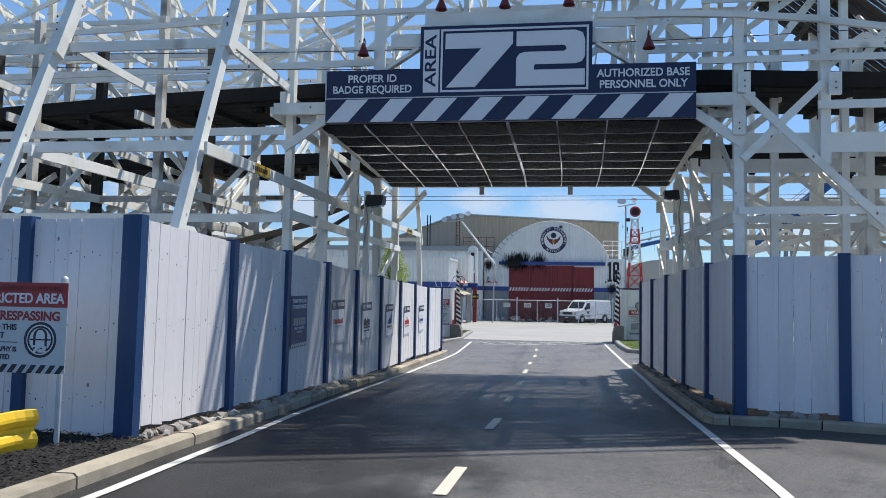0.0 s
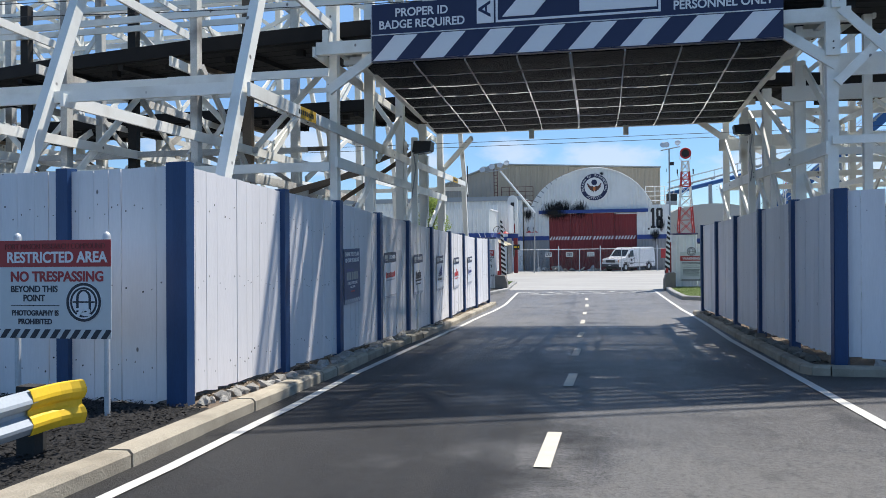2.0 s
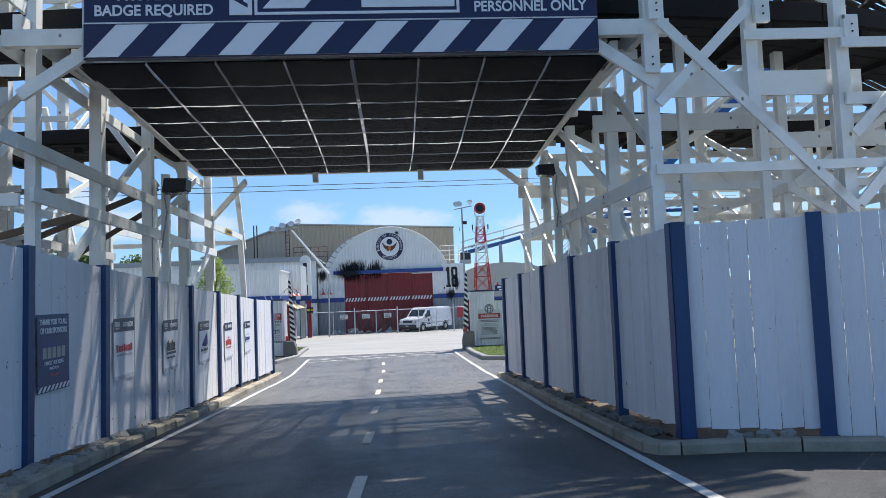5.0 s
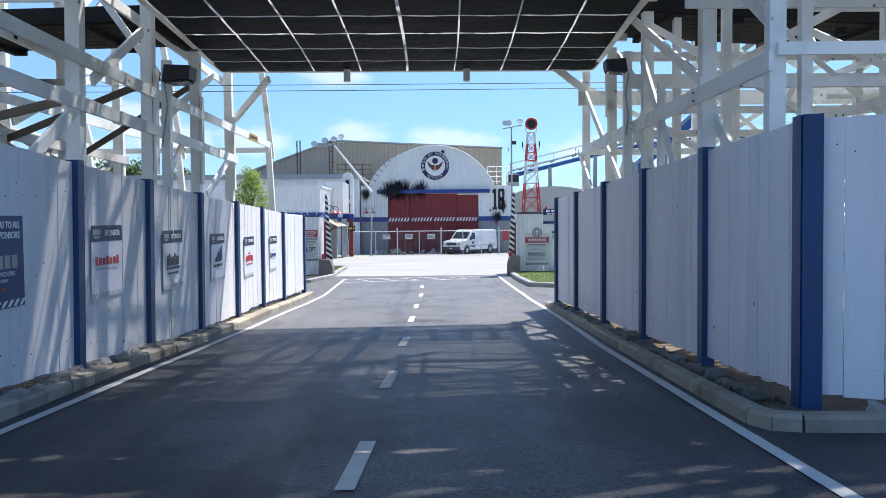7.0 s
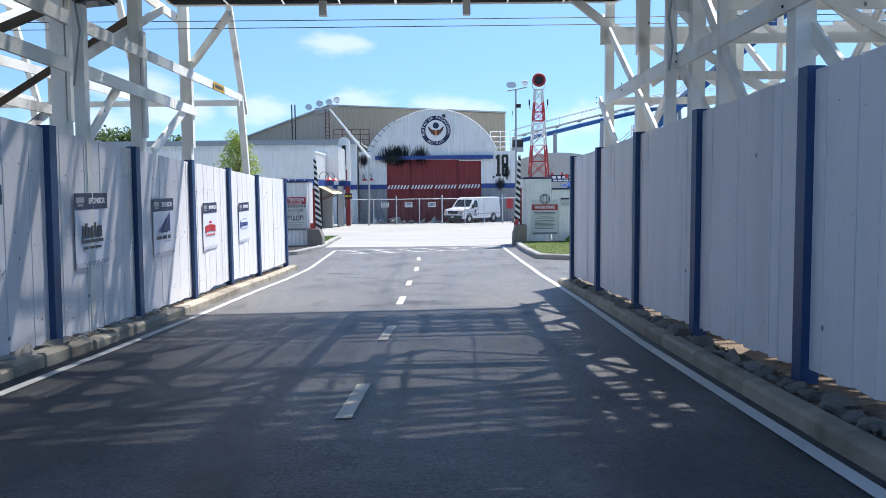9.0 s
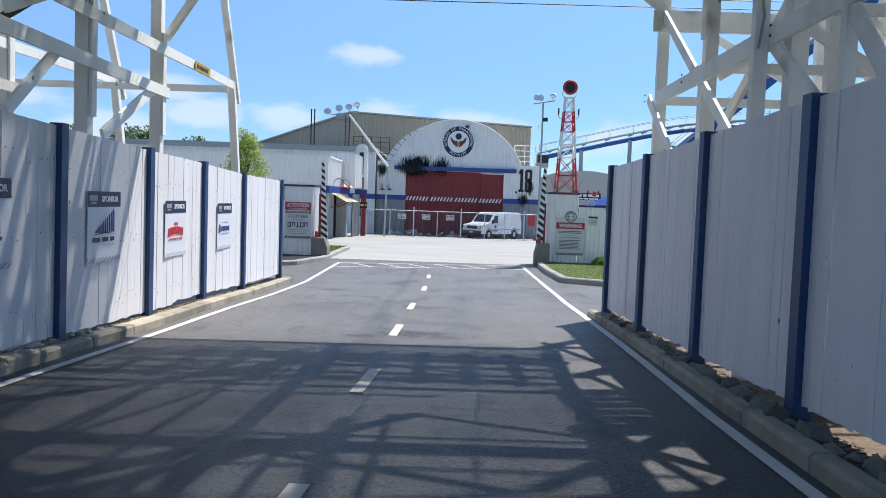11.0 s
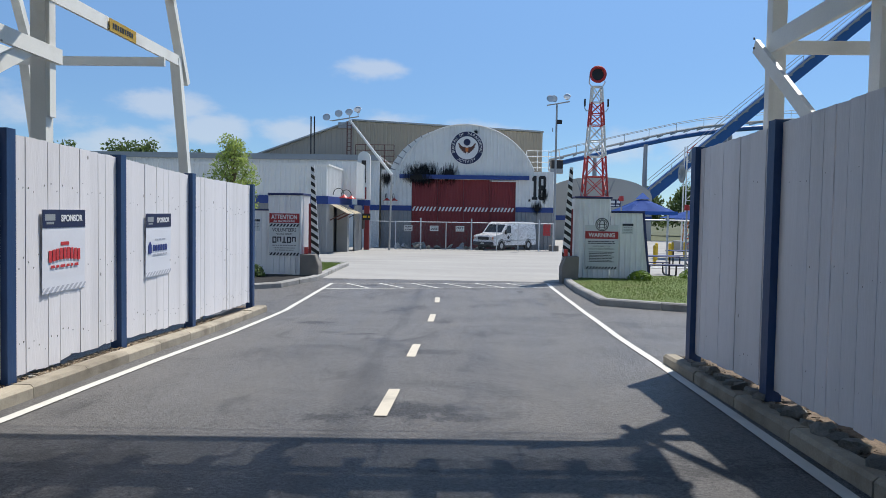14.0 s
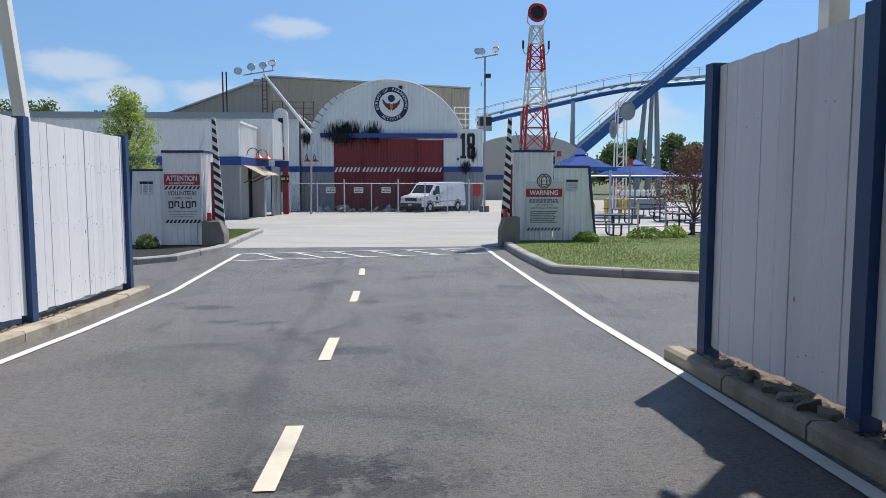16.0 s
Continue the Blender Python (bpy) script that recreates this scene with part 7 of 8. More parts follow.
def red_frame(name, x0, x1, y, z0, z1, rails, label, material):
    f = thing(name, label, "railing")
    n = max(2, round((x1 - x0) / 0.9))
    for k in range(n + 1):
        x = x0 + (x1 - x0) * k / n
        part("post", tube((x, y, z0), (x, y, z1), 0.035, n=6), material, f)
    for k in range(rails):
        z = z1 - (z1 - z0) * 0.85 * k / max(1, rails - 1)
        part("rail", tube((x0, y, z), (x1, y, z), 0.03, n=6), material, f)
    return f


red_frame("roof_railing", 6.0, 8.8, 80, 4.6, 6.3, 4, "white roof railing on a red post", TOWERWHITE)
red_frame("roof_railing", -8.7, -5.4, 79.5, 4.9, 6.6, 4, "rust red steel roof railing", RUSTRED)
ladder = thing("roof_ladder", "rust red steel ladder against the barn", "ladder")
for x in (-9.55, -9.2):
    part("stile", tube((x, 80.2, 5.2), (x, 80.2, 8.6), 0.05, n=6), RUSTRED, ladder)
for k in range(9):
    part("rung", tube((-9.55, 80.2, 5.4 + 0.36 * k), (-9.2, 80.2, 5.4 + 0.36 * k), 0.025, n=5), RUSTRED, ladder)
unit = thing("roof_unit", "dark roof ventilation unit on the hangar", "vent")
part("casing", box(8.0, 79, 4.75, 9.0, 80, 5.5, 0.05), BLACK, unit)
part("foot", box(7.9, 79, 4.35, 9.0, 80, 4.75), STEELGREY, unit)

barn = thing("barn", "tan ribbed-metal barn with a long sloping roof", "barn")
def barn_top(x):
    return 6.7 + (10.35 - 6.7) * (x + 21) / 10 if x < -11 else 10.35 - 0.05 * (x + 11)
part("front_wall", ribbed(-21, -11.0, -2.1, barn_top, 95.0, 0.6, 0.05), TANSHADE, barn)
part("front_wall", ribbed(-11.0, 8.9, -2.1, barn_top, 94.8, 0.45, 0.12), TANCLAD, barn)
part("roof", prism([(-21.3, 6.65), (-11.0, 10.4), (9.0, 9.4), (9.0, 9.55), (-11.0, 10.55), (-21.3, 6.8)][::-1], 94.5, 112), STEELGREY, barn)
part("side_wall", box(8.8, 95.1, -2.1, 8.95, 112, 9.35), TANCLAD, barn)
part("parapet", box(-12.6, 94.6, 9.6, -11.0, 96, 10.2), GREYCLAD, barn)
for x in (-12.66, -12.36):
    st = thing("flue", "thin black flue pipe on the low roof", "flue", "flues")
    part("pipe", tube((x, 80, 4.8), (x, 80, 9.0), 0.06, n=8), BLACK, st)

wing = thing("low_wing", "long low white ribbed-metal building with a grey eave", "building")
part("front_wall", ribbed(-48, -6.3, -2.1, 5.05, 76.5), HANGARWHITE, wing)
part("eave", box(-48, 76.3, 5.05, -6.25, 76.6, 5.5), STEELGREY, wing)
part("roof", box(-48, 76.6, 5.3, -6.3, 92, 5.45), STEELGREY, wing)
part("band", box(-48, 76.38, 1.0, -6.3, 76.46, 1.42), BANDBLUE, wing)

# ---------------------------------------------------------------- queue house beside the plaza
def queue_house():
    q = thing("queue_house", "white and grey ribbed-metal building with cream awnings", "building")
    g = -1.75
    part("wall", ribbed(-19, -7.5, 1.76, 3.54, 58.3), HANGARWHITE, q)
    part("lower_wall", ribbed(-19, -7.5, g, 1.3, 58.3), GREYCLAD, q)
    part("band", box(-19, 58.22, 1.3, -7.42, 58.36, 1.76), BANDBLUE, q)
    for nm, z0, z1, m in (("wall", 1.76, 3.54, HANGARWHITE), ("lower_wall", g, 1.3, GREYCLAD)):
        bm = ribbed(0, 5.6 if nm == "wall" else 2.1, z0, z1, 0)
        bm.transform(pose(-7.5, 58.36, 0, 0, 0, 90))
        part(nm, bm, m, q)
    part("band", box(-7.5, 58.36, 1.3, -7.42, 68.3, 1.76), BANDBLUE, q)
    part("coping", box(-19, 58.24, 3.54, -7.4, 58.42, 3.64), HANGARWHITE, q)
    part("coping", box(-7.56, 58.42, 3.54, -7.4, 64.0, 3.64), HANGARWHITE, q)
    part("roof", box(-19, 58.4, 3.3, -7.55, 64, 3.5), STEELGREY, q)
    # second block and its fin
    part("wall", ribbed(-8.4, -6.5, 1.76, 4.15, 64.0), HANGARWHITE, q)
    bm = ribbed(0, 4.3, 1.76, 4.15, 0)
    bm.transform(pose(-6.5, 64.06, 0, 0, 0, 90))
    part("wall", bm, HANGARWHITE, q)
    bm = ribbed(0, 3.9, g - 0.2, 1.3, 0)
    bm.transform(pose(-6.7, 64.35, 0, 0, 0, 90))
    part("lower_wall", bm, GREYCLAD, q)
    part("pier", box(-7.6, 62.6, g - 0.2, -6.9, 63.3, 1.3), GREYCLAD, q)
    # black block stands in for the shade inside the openings
    part("dark_inside", box(-12, 60.5, g - 0.2, -7.72, 68.2, 1.29), BLACK, q)
    arch = [(-7.0, 1.7), (-6.1, 1.7)] + [(-6.55 + 0.45 * math.cos(a), 4.65 + 0.5 * math.sin(a)) for a in [math.pi * k / 12 for k in range(13)]]
    part("fin", prism(arch, 68.0, 68.35), HANGARWHITE, q)
    part("fin_mark", box(-6.72, 67.985, 2.9, -6.4, 67.995, 4.5), BLACK, q)
    part("door_frame", box(-6.5, 67.95, -2.0, -6.15, 68.3, 1.3), HANGARRED, q)
    part("fin_base", box(-7.0, 68.0, 1.3, -6.1, 68.36, 1.7), BANDBLUE, q)
    part("fin_window", box(-6.72, 67.97, 1.75, -6.35, 67.99, 2.6), HANGARRED, q)
    for y0, y1 in ((58.9, 61.6), (62.0, 65.2)):
        bm = bmesh.new()
        vs = [bm.verts.new(p) for p in ((-7.4, y0, 1.3), (-7.4, y1, 1.3), (-6.35, y1, 0.75), (-6.35, y0, 0.75))]
        bm.faces.new(vs)
        bmesh.ops.solidify(bm, geom=bm.faces[:], thickness=0.06)
        aw = part("awning", bm, AWNING, q)
        for y in (y0 + 0.05, y1 - 0.05):
            part("strut", tube((-7.42, y, 0.35), (-6.5, y, 0.8), 0.03, n=6), RUSTRED, aw)
    part("sign_board", box(-6.3, 65.4, -0.3, -6.24, 66.3, 0.75), BLACK, q)
    part("sign_face", box(-6.3, 65.37, 0.3, -5.75, 65.4, 0.75), BLACK, q)
    bars(q, -6.25, -5.8, 0.53, 0.14, 65.37, YELLOW, 3, t=0.004)
    return q


queue_house()


def gooseneck_lamp(x, y, z, dx, dy):
    g = thing("gooseneck_lamp", "red enamel gooseneck lamp on the wall", "wall lamp", "gooseneck lamps", at=pose(x, y, z))
    bm = bmesh.new()
    pts = [(0, 0, 0.15)] + [(dx * 0.45 * (1 - math.cos(a)), dy * 0.45 * (1 - math.cos(a)), 0.15 + 0.55 * math.sin(a)) for a in [math.pi * k / 8 for k in range(1, 9)]]
    add_path_tube(bm, pts, 0.03, 6)
    bm.transform(Matrix.Diagonal((0.75, 0.75, 0.75, 1)))
    part("arm", bm, BLACK, g)
    bm = bmesh.new()
    add_revolve(bm, [(0.05, 0.14), (0.1, 0.1), (0.16, 0.02), (0.42, -0.12), (0.44, -0.16), (0.38, -0.14), (0.1, 0.0)], 16)
    bm.transform(Matrix.Diagonal((0.72, 0.72, 0.72, 1)) @ Matrix.Translation((dx * 0.93, dy * 0.93, 0.08)))
    part("shade", bm, LAMPREDBRIGHT, g, smooth=True)


gooseneck_lamp(-7.42, 60.0, 1.75, 1, 0)
gooseneck_lamp(-7.42, 63.2, 1.75, 1, 0)
gooseneck_lamp(-5.85, HY - 0.06, 1.85, 0.3, -1)
gooseneck_lamp(-5.25, HY - 0.06, 1.85, 0.3, -1)

# ---------------------------------------------------------------- gate booths
def gate_booth(x0, x1, y, zb, zt):
    b = thing("gate_booth", "white ribbed-metal gate booth with a navy cap", "booth", "gate booths")
    part("front_wall", ribbed(x0, x1, zb, zt, y, 0.17, 0.035), BOOTHWHITE, b)
    d = 1.15
    for x, rz in ((x1, 90), (x0, -90)):
        bm = ribbed(0, d, zb, zt, 0, 0.17, 0.035)
        bm.transform(pose(x, y + 0.06 if rz > 0 else y + d + 0.06, 0, 0, 0, rz))
        part("side_wall", bm, BOOTHWHITE, b)
    part("back_wall", box(x0 + 0.05, y + d, zb, x1 - 0.05, y + d + 0.05, zt), BOOTHWHITE, b)
    part("cap", box(x0 - 0.03, y - 0.05, zt, x1 + 0.05, y + d + 0.1, zt + 0.07, 0.01), NAVYCAP, b)
    part("plinth", box(x0 - 0.02, y - 0.04, zb - 0.06, x1 + 0.04, y + d + 0.06, zb + 0.05), KERBGREY, b)
    return b


bw = gate_booth(-5.86, -4.8, 37.9, -1.22, 1.4)
part("screen_wall", prism([(-6.85, -1.22), (-5.86, -1.22), (-5.86, 0.9), (-6.7, 0.9)], 37.94, 38.0), BOOTHWHITE, bw)
for k in range(5):
    part("screen_rib", box(-6.6 + 0.155 * k, 37.915, -1.2, -6.57 + 0.155 * k, 37.94, 0.9), BOOTHWHITE, bw)
part("screen_trim", prism([(-6.9, -1.22), (-6.84, -1.22), (-6.69, 0.9), (-5.86, 0.9), (-5.86, 0.96), (-6.75, 0.96)], 37.92, 38.02), NAVYCAP, bw)
be = gate_booth(3.98, 5.1, 38.5, -1.24, 1.45)
part("screen_wall", ribbed(5.14, 6.36, -1.24, lambda x: 1.0 if x < 6.14 else 1.0 - (x - 6.14) * 9.5, 38.55, 0.17, 0.035), BOOTHWHITE, be)
part("screen_trim", prism([(6.38, -1.24), (6.44, -1.24), (6.2, 1.07), (5.14, 1.07), (5.14, 1.0), (6.13, 1.0)], 38.5, 38.63), NAVYCAP, be)


def notice(name, label, x0, x1, z0, z1, y, build):
    n = thing(name, label, "notice board")
    part("panel", box(x0, y - 0.012, z0, x1, y, z1), SIGNPALE, n)
    build(n, x0, x1, z0, z1, y - 0.012)


def attention(n, x0, x1, z0, z1, y):
    c, w = (x0 + x1) / 2, x1 - x0
    part("header", box(x0, y - 0.003, z1 - 0.3, x1, y, z1), RED, n)
    lettering("ATTENTION", 0.2, SIGNWHITE, n, pose(c, y - 0.004, z1 - 0.12), fit_width=w * 0.86, bold=0.004)
    lettering("ALL BASE PERSONNEL", 0.085, SIGNWHITE, n, pose(c, y - 0.004, z1 - 0.25), fit_width=w * 0.72, bold=0.001)
    slanted_stripes(n, x0, x1, z1 - 0.42, z1 - 0.33, 9, DARKGREY, y, 0.06, 0.55, t=0.003)
    lettering("VOLUNTEERS", 0.16, DARKGREY, n, pose(c, y - 0.001, z1 - 0.53), fit_width=w * 0.8, bold=0.002)
    lettering("NEEDED TODAY", 0.08, DARKGREY, n, pose(c, y - 0.001, z1 - 0.66), fit_width=w * 0.55)
    for k in range(5):
        xx = c - 0.38 + 0.155 * k
        bm = bmesh.new()
        full = ((0, 0, 0.13, 0.04), (0, 0.16, 0.13, 0.2), (0, 0.04, 0.035, 0.16), (0.095, 0.04, 0.13, 0.16))
        for bb in {1: full[1:], 2: full[:1], 4: full[1:]}.get(k, full):
            add_box(bm, xx + bb[0], y - 0.003, z1 - 0.94 + bb[1], xx + bb[2], y, z1 - 0.94 + bb[3])
        if k == 2:
            add_box(bm, xx + 0.045, y - 0.003, z1 - 0.9, xx + 0.085, y, z1 - 0.74)
        part("logo_block", bm, DARKGREY, n)
    for k, zz in enumerate((1.02, 1.1, 1.17)):
        bars(n, x0 + 0.1 + 0.04 * k, x1 - 0.1 - 0.04 * k, z1 - zz, 0.03, y, GREYCLAD, 30 + k)
    slanted_stripes(n, x0, x1, z0, z0 + 0.09, 9, DARKGREY, y, 0.06, 0.55, t=0.003)


def warning(n, x0, x1, z0, z1, y):
    c, w = (x0 + x1) / 2, x1 - x0
    part("header", box(x0, y - 0.003, z1 - 0.44, x1, y, z1 - 0.2), RED, n)
    lettering("WARNING", 0.19, SIGNWHITE, n, pose(c, y - 0.004, z1 - 0.325), fit_width=w * 0.8, bold=0.005)
    emblem(n, c, y - 0.001, z1 + 0.02, 0.22)
    for k, zz in enumerate((0.53, 0.59)):
        bars(n, x0 + 0.1, x1 - 0.1, z1 - zz, 0.035, y, DARKGREY, 50 + k)
    lettering("OFF LIMITS TO", 0.075, DARKGREY, n, pose(c, y - 0.001, z1 - 0.69), fit_width=w * 0.5)
    lettering("UNAUTHORIZED PERSONNEL", 0.075, DARKGREY, n, pose(c, y - 0.001, z1 - 0.77), fit_width=w * 0.78)
    for k in range(7):
        bars(n, x0 + 0.13, x1 - 0.13 - 0.05 * (k % 3), z1 - 0.87 - 0.052 * k, 0.026, y, DARKGREY, 60 + k)
    slanted_stripes(n, x0 + 0.03, x1 - 0.03, z0 + 0.02, z0 + 0.1, 10, DARKGREY, y, 0.06, 0.55, t=0.003)


def small_notice(n, x0, x1, z0, z1, y):
    part("header", box(x0, y - 0.003, z1 - 0.07, x1, y, z1), DARKGREY, n)
    for k in range(4):
        bars(n, x0 + 0.04, x1 - 0.04, z1 - 0.13 - 0.05 * k, 0.022, y, GREYCLAD, 80 + k)


notice("attention_notice", "red, white and grey attention notice on the booth", -5.83, -4.87, -0.52, 0.82, 37.87, attention)
notice("warning_notice", "grey warning notice with a red band on the booth", 4.3, 5.36, -0.84, 0.6, 38.46, warning)
notice("small_notice", "small grey notice with a dark header", -6.5, -6.15, 0.25, 0.62, 37.93, small_notice)
notice("small_notice", "small grey notice with a dark header", 5.5, 5.85, 0.32, 0.66, 38.52, small_notice)


def gate_arm(x, lean, y, zb, zt, side):
    """A tapering hazard-striped arm standing on a concrete block, with a red post behind."""
    g = thing("barrier_gate", "raised black and white striped gate arm on a concrete block", "barrier gate", "barrier gates")
    H = zt - zb
    quad = lambda z: (x + lean * (z - zb) / H, 0.135 - 0.085 * (z - zb) / H)
    def slab(za, zc, zd, ze, mat_, nm, t):
        (a, wa), (c, wc) = quad((za + zd) / 2), quad((zc + ze) / 2)
        out = [(quad(za)[0] - quad(za)[1], za), (quad(zd)[0] + quad(zd)[1], zd), (quad(ze)[0] + quad(ze)[1], ze), (quad(zc)[0] - quad(zc)[1], zc)]
        part(nm, prism(out, y - t, y + 0.05), mat_, g)
    slab(zb, zt, zb, zt, TOWERWHITE, "arm", 0.0)
    n = 13
    for k in range(n):
        z = zb + H * k / n
        d, s = H / n * 0.5, 0.17 - 0.1 * k / n
        if z + d + s < zt:
            slab(z + s, z + s + d, z, z + d, BLACK, "stripe", 0.006)
    part("post", box(x + lean * 0.6 - 0.06 + 0.12 * side, y + 0.1, zb - 0.4, x + lean * 0.6 + 0.03 + 0.12 * side, y + 0.18, zb + 1.9), HANGARRED, g)


gate_arm(-4.38, -0.12, 38.05, -0.75, 2.38, -1)
gate_arm(3.62, 0.13, 38.05, -0.8, 2.42, 1)


def block(x0, x1, y, zt, cut):
    b = thing("concrete_block", "grey cast concrete barrier block", "barrier", "barrier blocks")
    z = ground_z(x0, y) - 0.05
    o = [(x0, z), (x1, z), (x1, zt - 0.35 if cut > 0 else zt), (x1 - (0.12 if cut > 0 else 0), zt), (x0 + (0.12 if cut < 0 else 0), zt), (x0, zt - 0.35 if cut < 0 else zt)]
    bm = prism(o, y, y + 0.7)
    bmesh.ops.bevel(bm, geom=bm.edges[:], offset=0.02, segments=1, affect='EDGES')
    part("body", bm, BLOCKGREY, b)
    part("beacon", tube((x0 + 0.15, y + 0.3, zt), (x0 + 0.15, y + 0.3, zt + 0.22), 0.07, 0.06, 10), LAMPREDBRIGHT, b, "small red beacon")


block(-4.8, -4.2, 37.6, -0.46, 1)
block(3.46, 3.98, 37.6, -0.39, -1)


def lattice_tower():
    t = thing("lattice_tower", "red and white lattice tower carrying a red horn", "tower")
    cx, cy, z0, z1, h0, h1 = 4.66, 39.05, 1.52, 5.1, 0.37, 0.15
    segs = [(z0, 2.84, TOWERRED), (2.84, 3.85, TOWERWHITE), (3.85, 4.6, TOWERRED), (4.6, z1, TOWERWHITE)]
    half = lambda z: h0 + (h1 - h0) * (z - z0) / (z1 - z0)
    cor = ((-1, -1), (1, -1), (1, 1), (-1, 1))
    for za, zb_, m in segs:
        for sx, sy in cor:
            part("leg", tube((cx + sx * half(za), cy + sy * half(za), za), (cx + sx * half(zb_), cy + sy * half(zb_), zb_), 0.032, n=6), m, t)
        n = 2 if zb_ - za > 0.6 else 1
        for k in range(n):
            a, c = za + (zb_ - za) * k / n, za + (zb_ - za) * (k + 1) / n
            for i in range(4):
                p, q = cor[i], cor[(i + 1) % 4]
                P = lambda s, z: (cx + s[0] * half(z), cy + s[1] * half(z), z)
                part("brace", tube(P(p, a), P(q, c), 0.016, n=5), m, t)
                part("brace", tube(P(q, a), P(p, c), 0.016, n=5), m, t)
                part("girt", tube(P(p, a), P(q, a), 0.018, n=5), m, t)
    part("base_plate", box(cx - 0.45, cy - 0.45, z0 - 0.03, cx + 0.45, cy + 0.45, z0), TOWERRED, t)
    part("head_plate", box(cx - 0.18, cy - 0.18, z1, cx + 0.18, cy + 0.18, z1 + 0.03), TOWERWHITE, t)
    bm = bmesh.new()
    add_path_tube(bm, [(cx - 0.15, cy, z1), (cx - 0.26, cy, z1 + 0.14), (cx - 0.24, cy, z1 + 0.4)], 0.018, 6)
    add_path_tube(bm, [(cx + 0.15, cy, z1), (cx + 0.26, cy, z1 + 0.14), (cx + 0.24, cy, z1 + 0.4)], 0.018, 6)
    part("yoke", bm, TOWERWHITE, t)
    hz = z1 + 0.4
    bm = bmesh.new()
    add_revolve(bm, [(0.06, -0.35), (0.12, -0.3), (0.2, -0.12), (0.27, 0.12), (0.28, 0.16), (0.2, 0.16), (0.19, 0.12)], 24)
    bm.transform(pose(cx, cy, hz, 90))
    part("horn", bm, TOWERRED, t, smooth=True)
    disc(t, "horn_mouth", cx, cy - 0.1, hz, 0.2, 0.02, BLACK)
    for s in (-1, 1):
        bm = bmesh.new()
        add_path_tube(bm, [(cx + s * 0.18, cy, 4.35), (cx + s * 0.32, cy, 4.33), (cx + s * 0.38, cy, 4.42), (cx + s * 0.38, cy, 4.5)], 0.014, 6)
        part("bracket", bm, STEELGREY, t)
        part("aerial", tube((cx + s * 0.38, cy, 4.48), (cx + s * 0.38, cy, 4.72), 0.03, n=8), BLACK, t)


lattice_tower()
for i, (x, y, dx, dz) in enumerate(((4.25, 38.9, -0.2, 0.55), (4.4, 38.7, -0.16, 0.4), (4.95, 38.7, 0.1, 0.5), (5.05, 38.9, 0.24, 0.55))):
    w = thing("whip_aerial", "thin dark whip aerial on the booth roof", "aerial", "whip aerials")
    part("rod", tube((x, y, 1.52), (x + dx, y, 1.52 + dz), 0.022, 0.016, 6), STEELGREY, w)
for i, (x, dx, dz) in enumerate(((-5.6, -0.35, 0.75), (-5.35, -0.16, 0.65), (-5.0, 0.2, 0.5))):
    w = thing("whip_aerial", "thin pale whip aerial on the booth roof", "aerial", "whip aerials")
    part("rod", tube((x, 38.4, 1.45), (x + dx, 38.4, 1.45 + dz), 0.02, 0.014, 6), TOWERWHITE, w)

# ---------------------------------------------------------------- flood poles
def flood_head(parent, x, y, z, tilt):
    bm = bmesh.new()
    add_revolve(bm, [(0.08, -0.3), (0.16, -0.26), (0.2, -0.1), (0.36, 0.1), (0.38, 0.16), (0.33, 0.14)], 16)
    bm.transform(pose(x, y, z, 65 + tilt, 0, tilt) @ Matrix.Diagonal((0.72, 0.72, 0.72, 1)))
    a = part("flood_shell", bm, GALV, parent, smooth=True)
    bm = bmesh.new()
    add_revolve(bm, [(0.001, 0.12), (0.34, 0.12)], 16)
    bm.transform(pose(x, y, z, 65 + tilt, 0, tilt) @ Matrix.Diagonal((0.72, 0.72, 0.72, 1)))
    part("flood_glass", bm, SIGNPALE, a)


pr = thing("flood_pole", "tall grey steel pole with floodlights", "light pole", "flood poles")
px, py = 7.55, 72.5
part("footing", tube((px, py, -2.05), (px, py, -1.5), 0.38, n=16), BLOCKGREY, pr)
part("pole", tube((px, py, -1.6), (px, py, 9.3), 0.1, 0.07, 10), STEELGREY, pr)
part("crossarm", tube((px - 0.75, py, 9.15), (px + 0.95, py, 9.45), 0.05, n=8), STEELGREY, pr)
flood_head(pr, px - 0.55, py - 0.1, 9.6, 5)
flood_head(pr, px + 0.75, py - 0.1, 9.75, -10)
flood_head(pr, px - 0.2, py + 0.5, 9.7, 15)
for z, s in ((7.9, 1), (7.3, -1)):
    part("junction_box", box(px + s * 0.15 - 0.12, py - 0.2, z - 0.15, px + s * 0.35 + 0.05, py, z + 0.15), BLACK, pr)
part("red_plate", box(px - 0.85, py - 0.2, -0.75, px - 0.3, py - 0.17, 0.15), LOGORED, pr, "small red warning plate")

pl = thing("flood_pole", "snapped white pole with its floodlight boom leaning over", "light pole", "flood poles")
qy = 68.0
part("pole", tube((-4.68, qy, -1.85), (-4.56, qy, 3.55), 0.065, 0.06, 10), SHEDGREY, pl)
part("boom", tube((-4.56, qy, 3.5), (-7.62, qy, 7.35), 0.105, 0.08, 10), TOWERWHITE, pl)
part("crossarm", tube((-8.85, qy, 7.26), (-6.95, qy, 7.58), 0.045, n=8), STEELGREY, pl)
for x, z, d in ((-9.2, 7.45, 0), (-8.35, 7.72, 6), (-7.6, 7.82, -4), (-7.0, 8.0, -12)):
    flood_head(pl, x, qy - 0.15, z, d)
    part("bracket", tube((max(x, -8.8), qy, 7.3 + 0.16 * (x + 8.85)), (x, qy - 0.05, z - 0.1), 0.025, n=6), STEELGREY, pl)

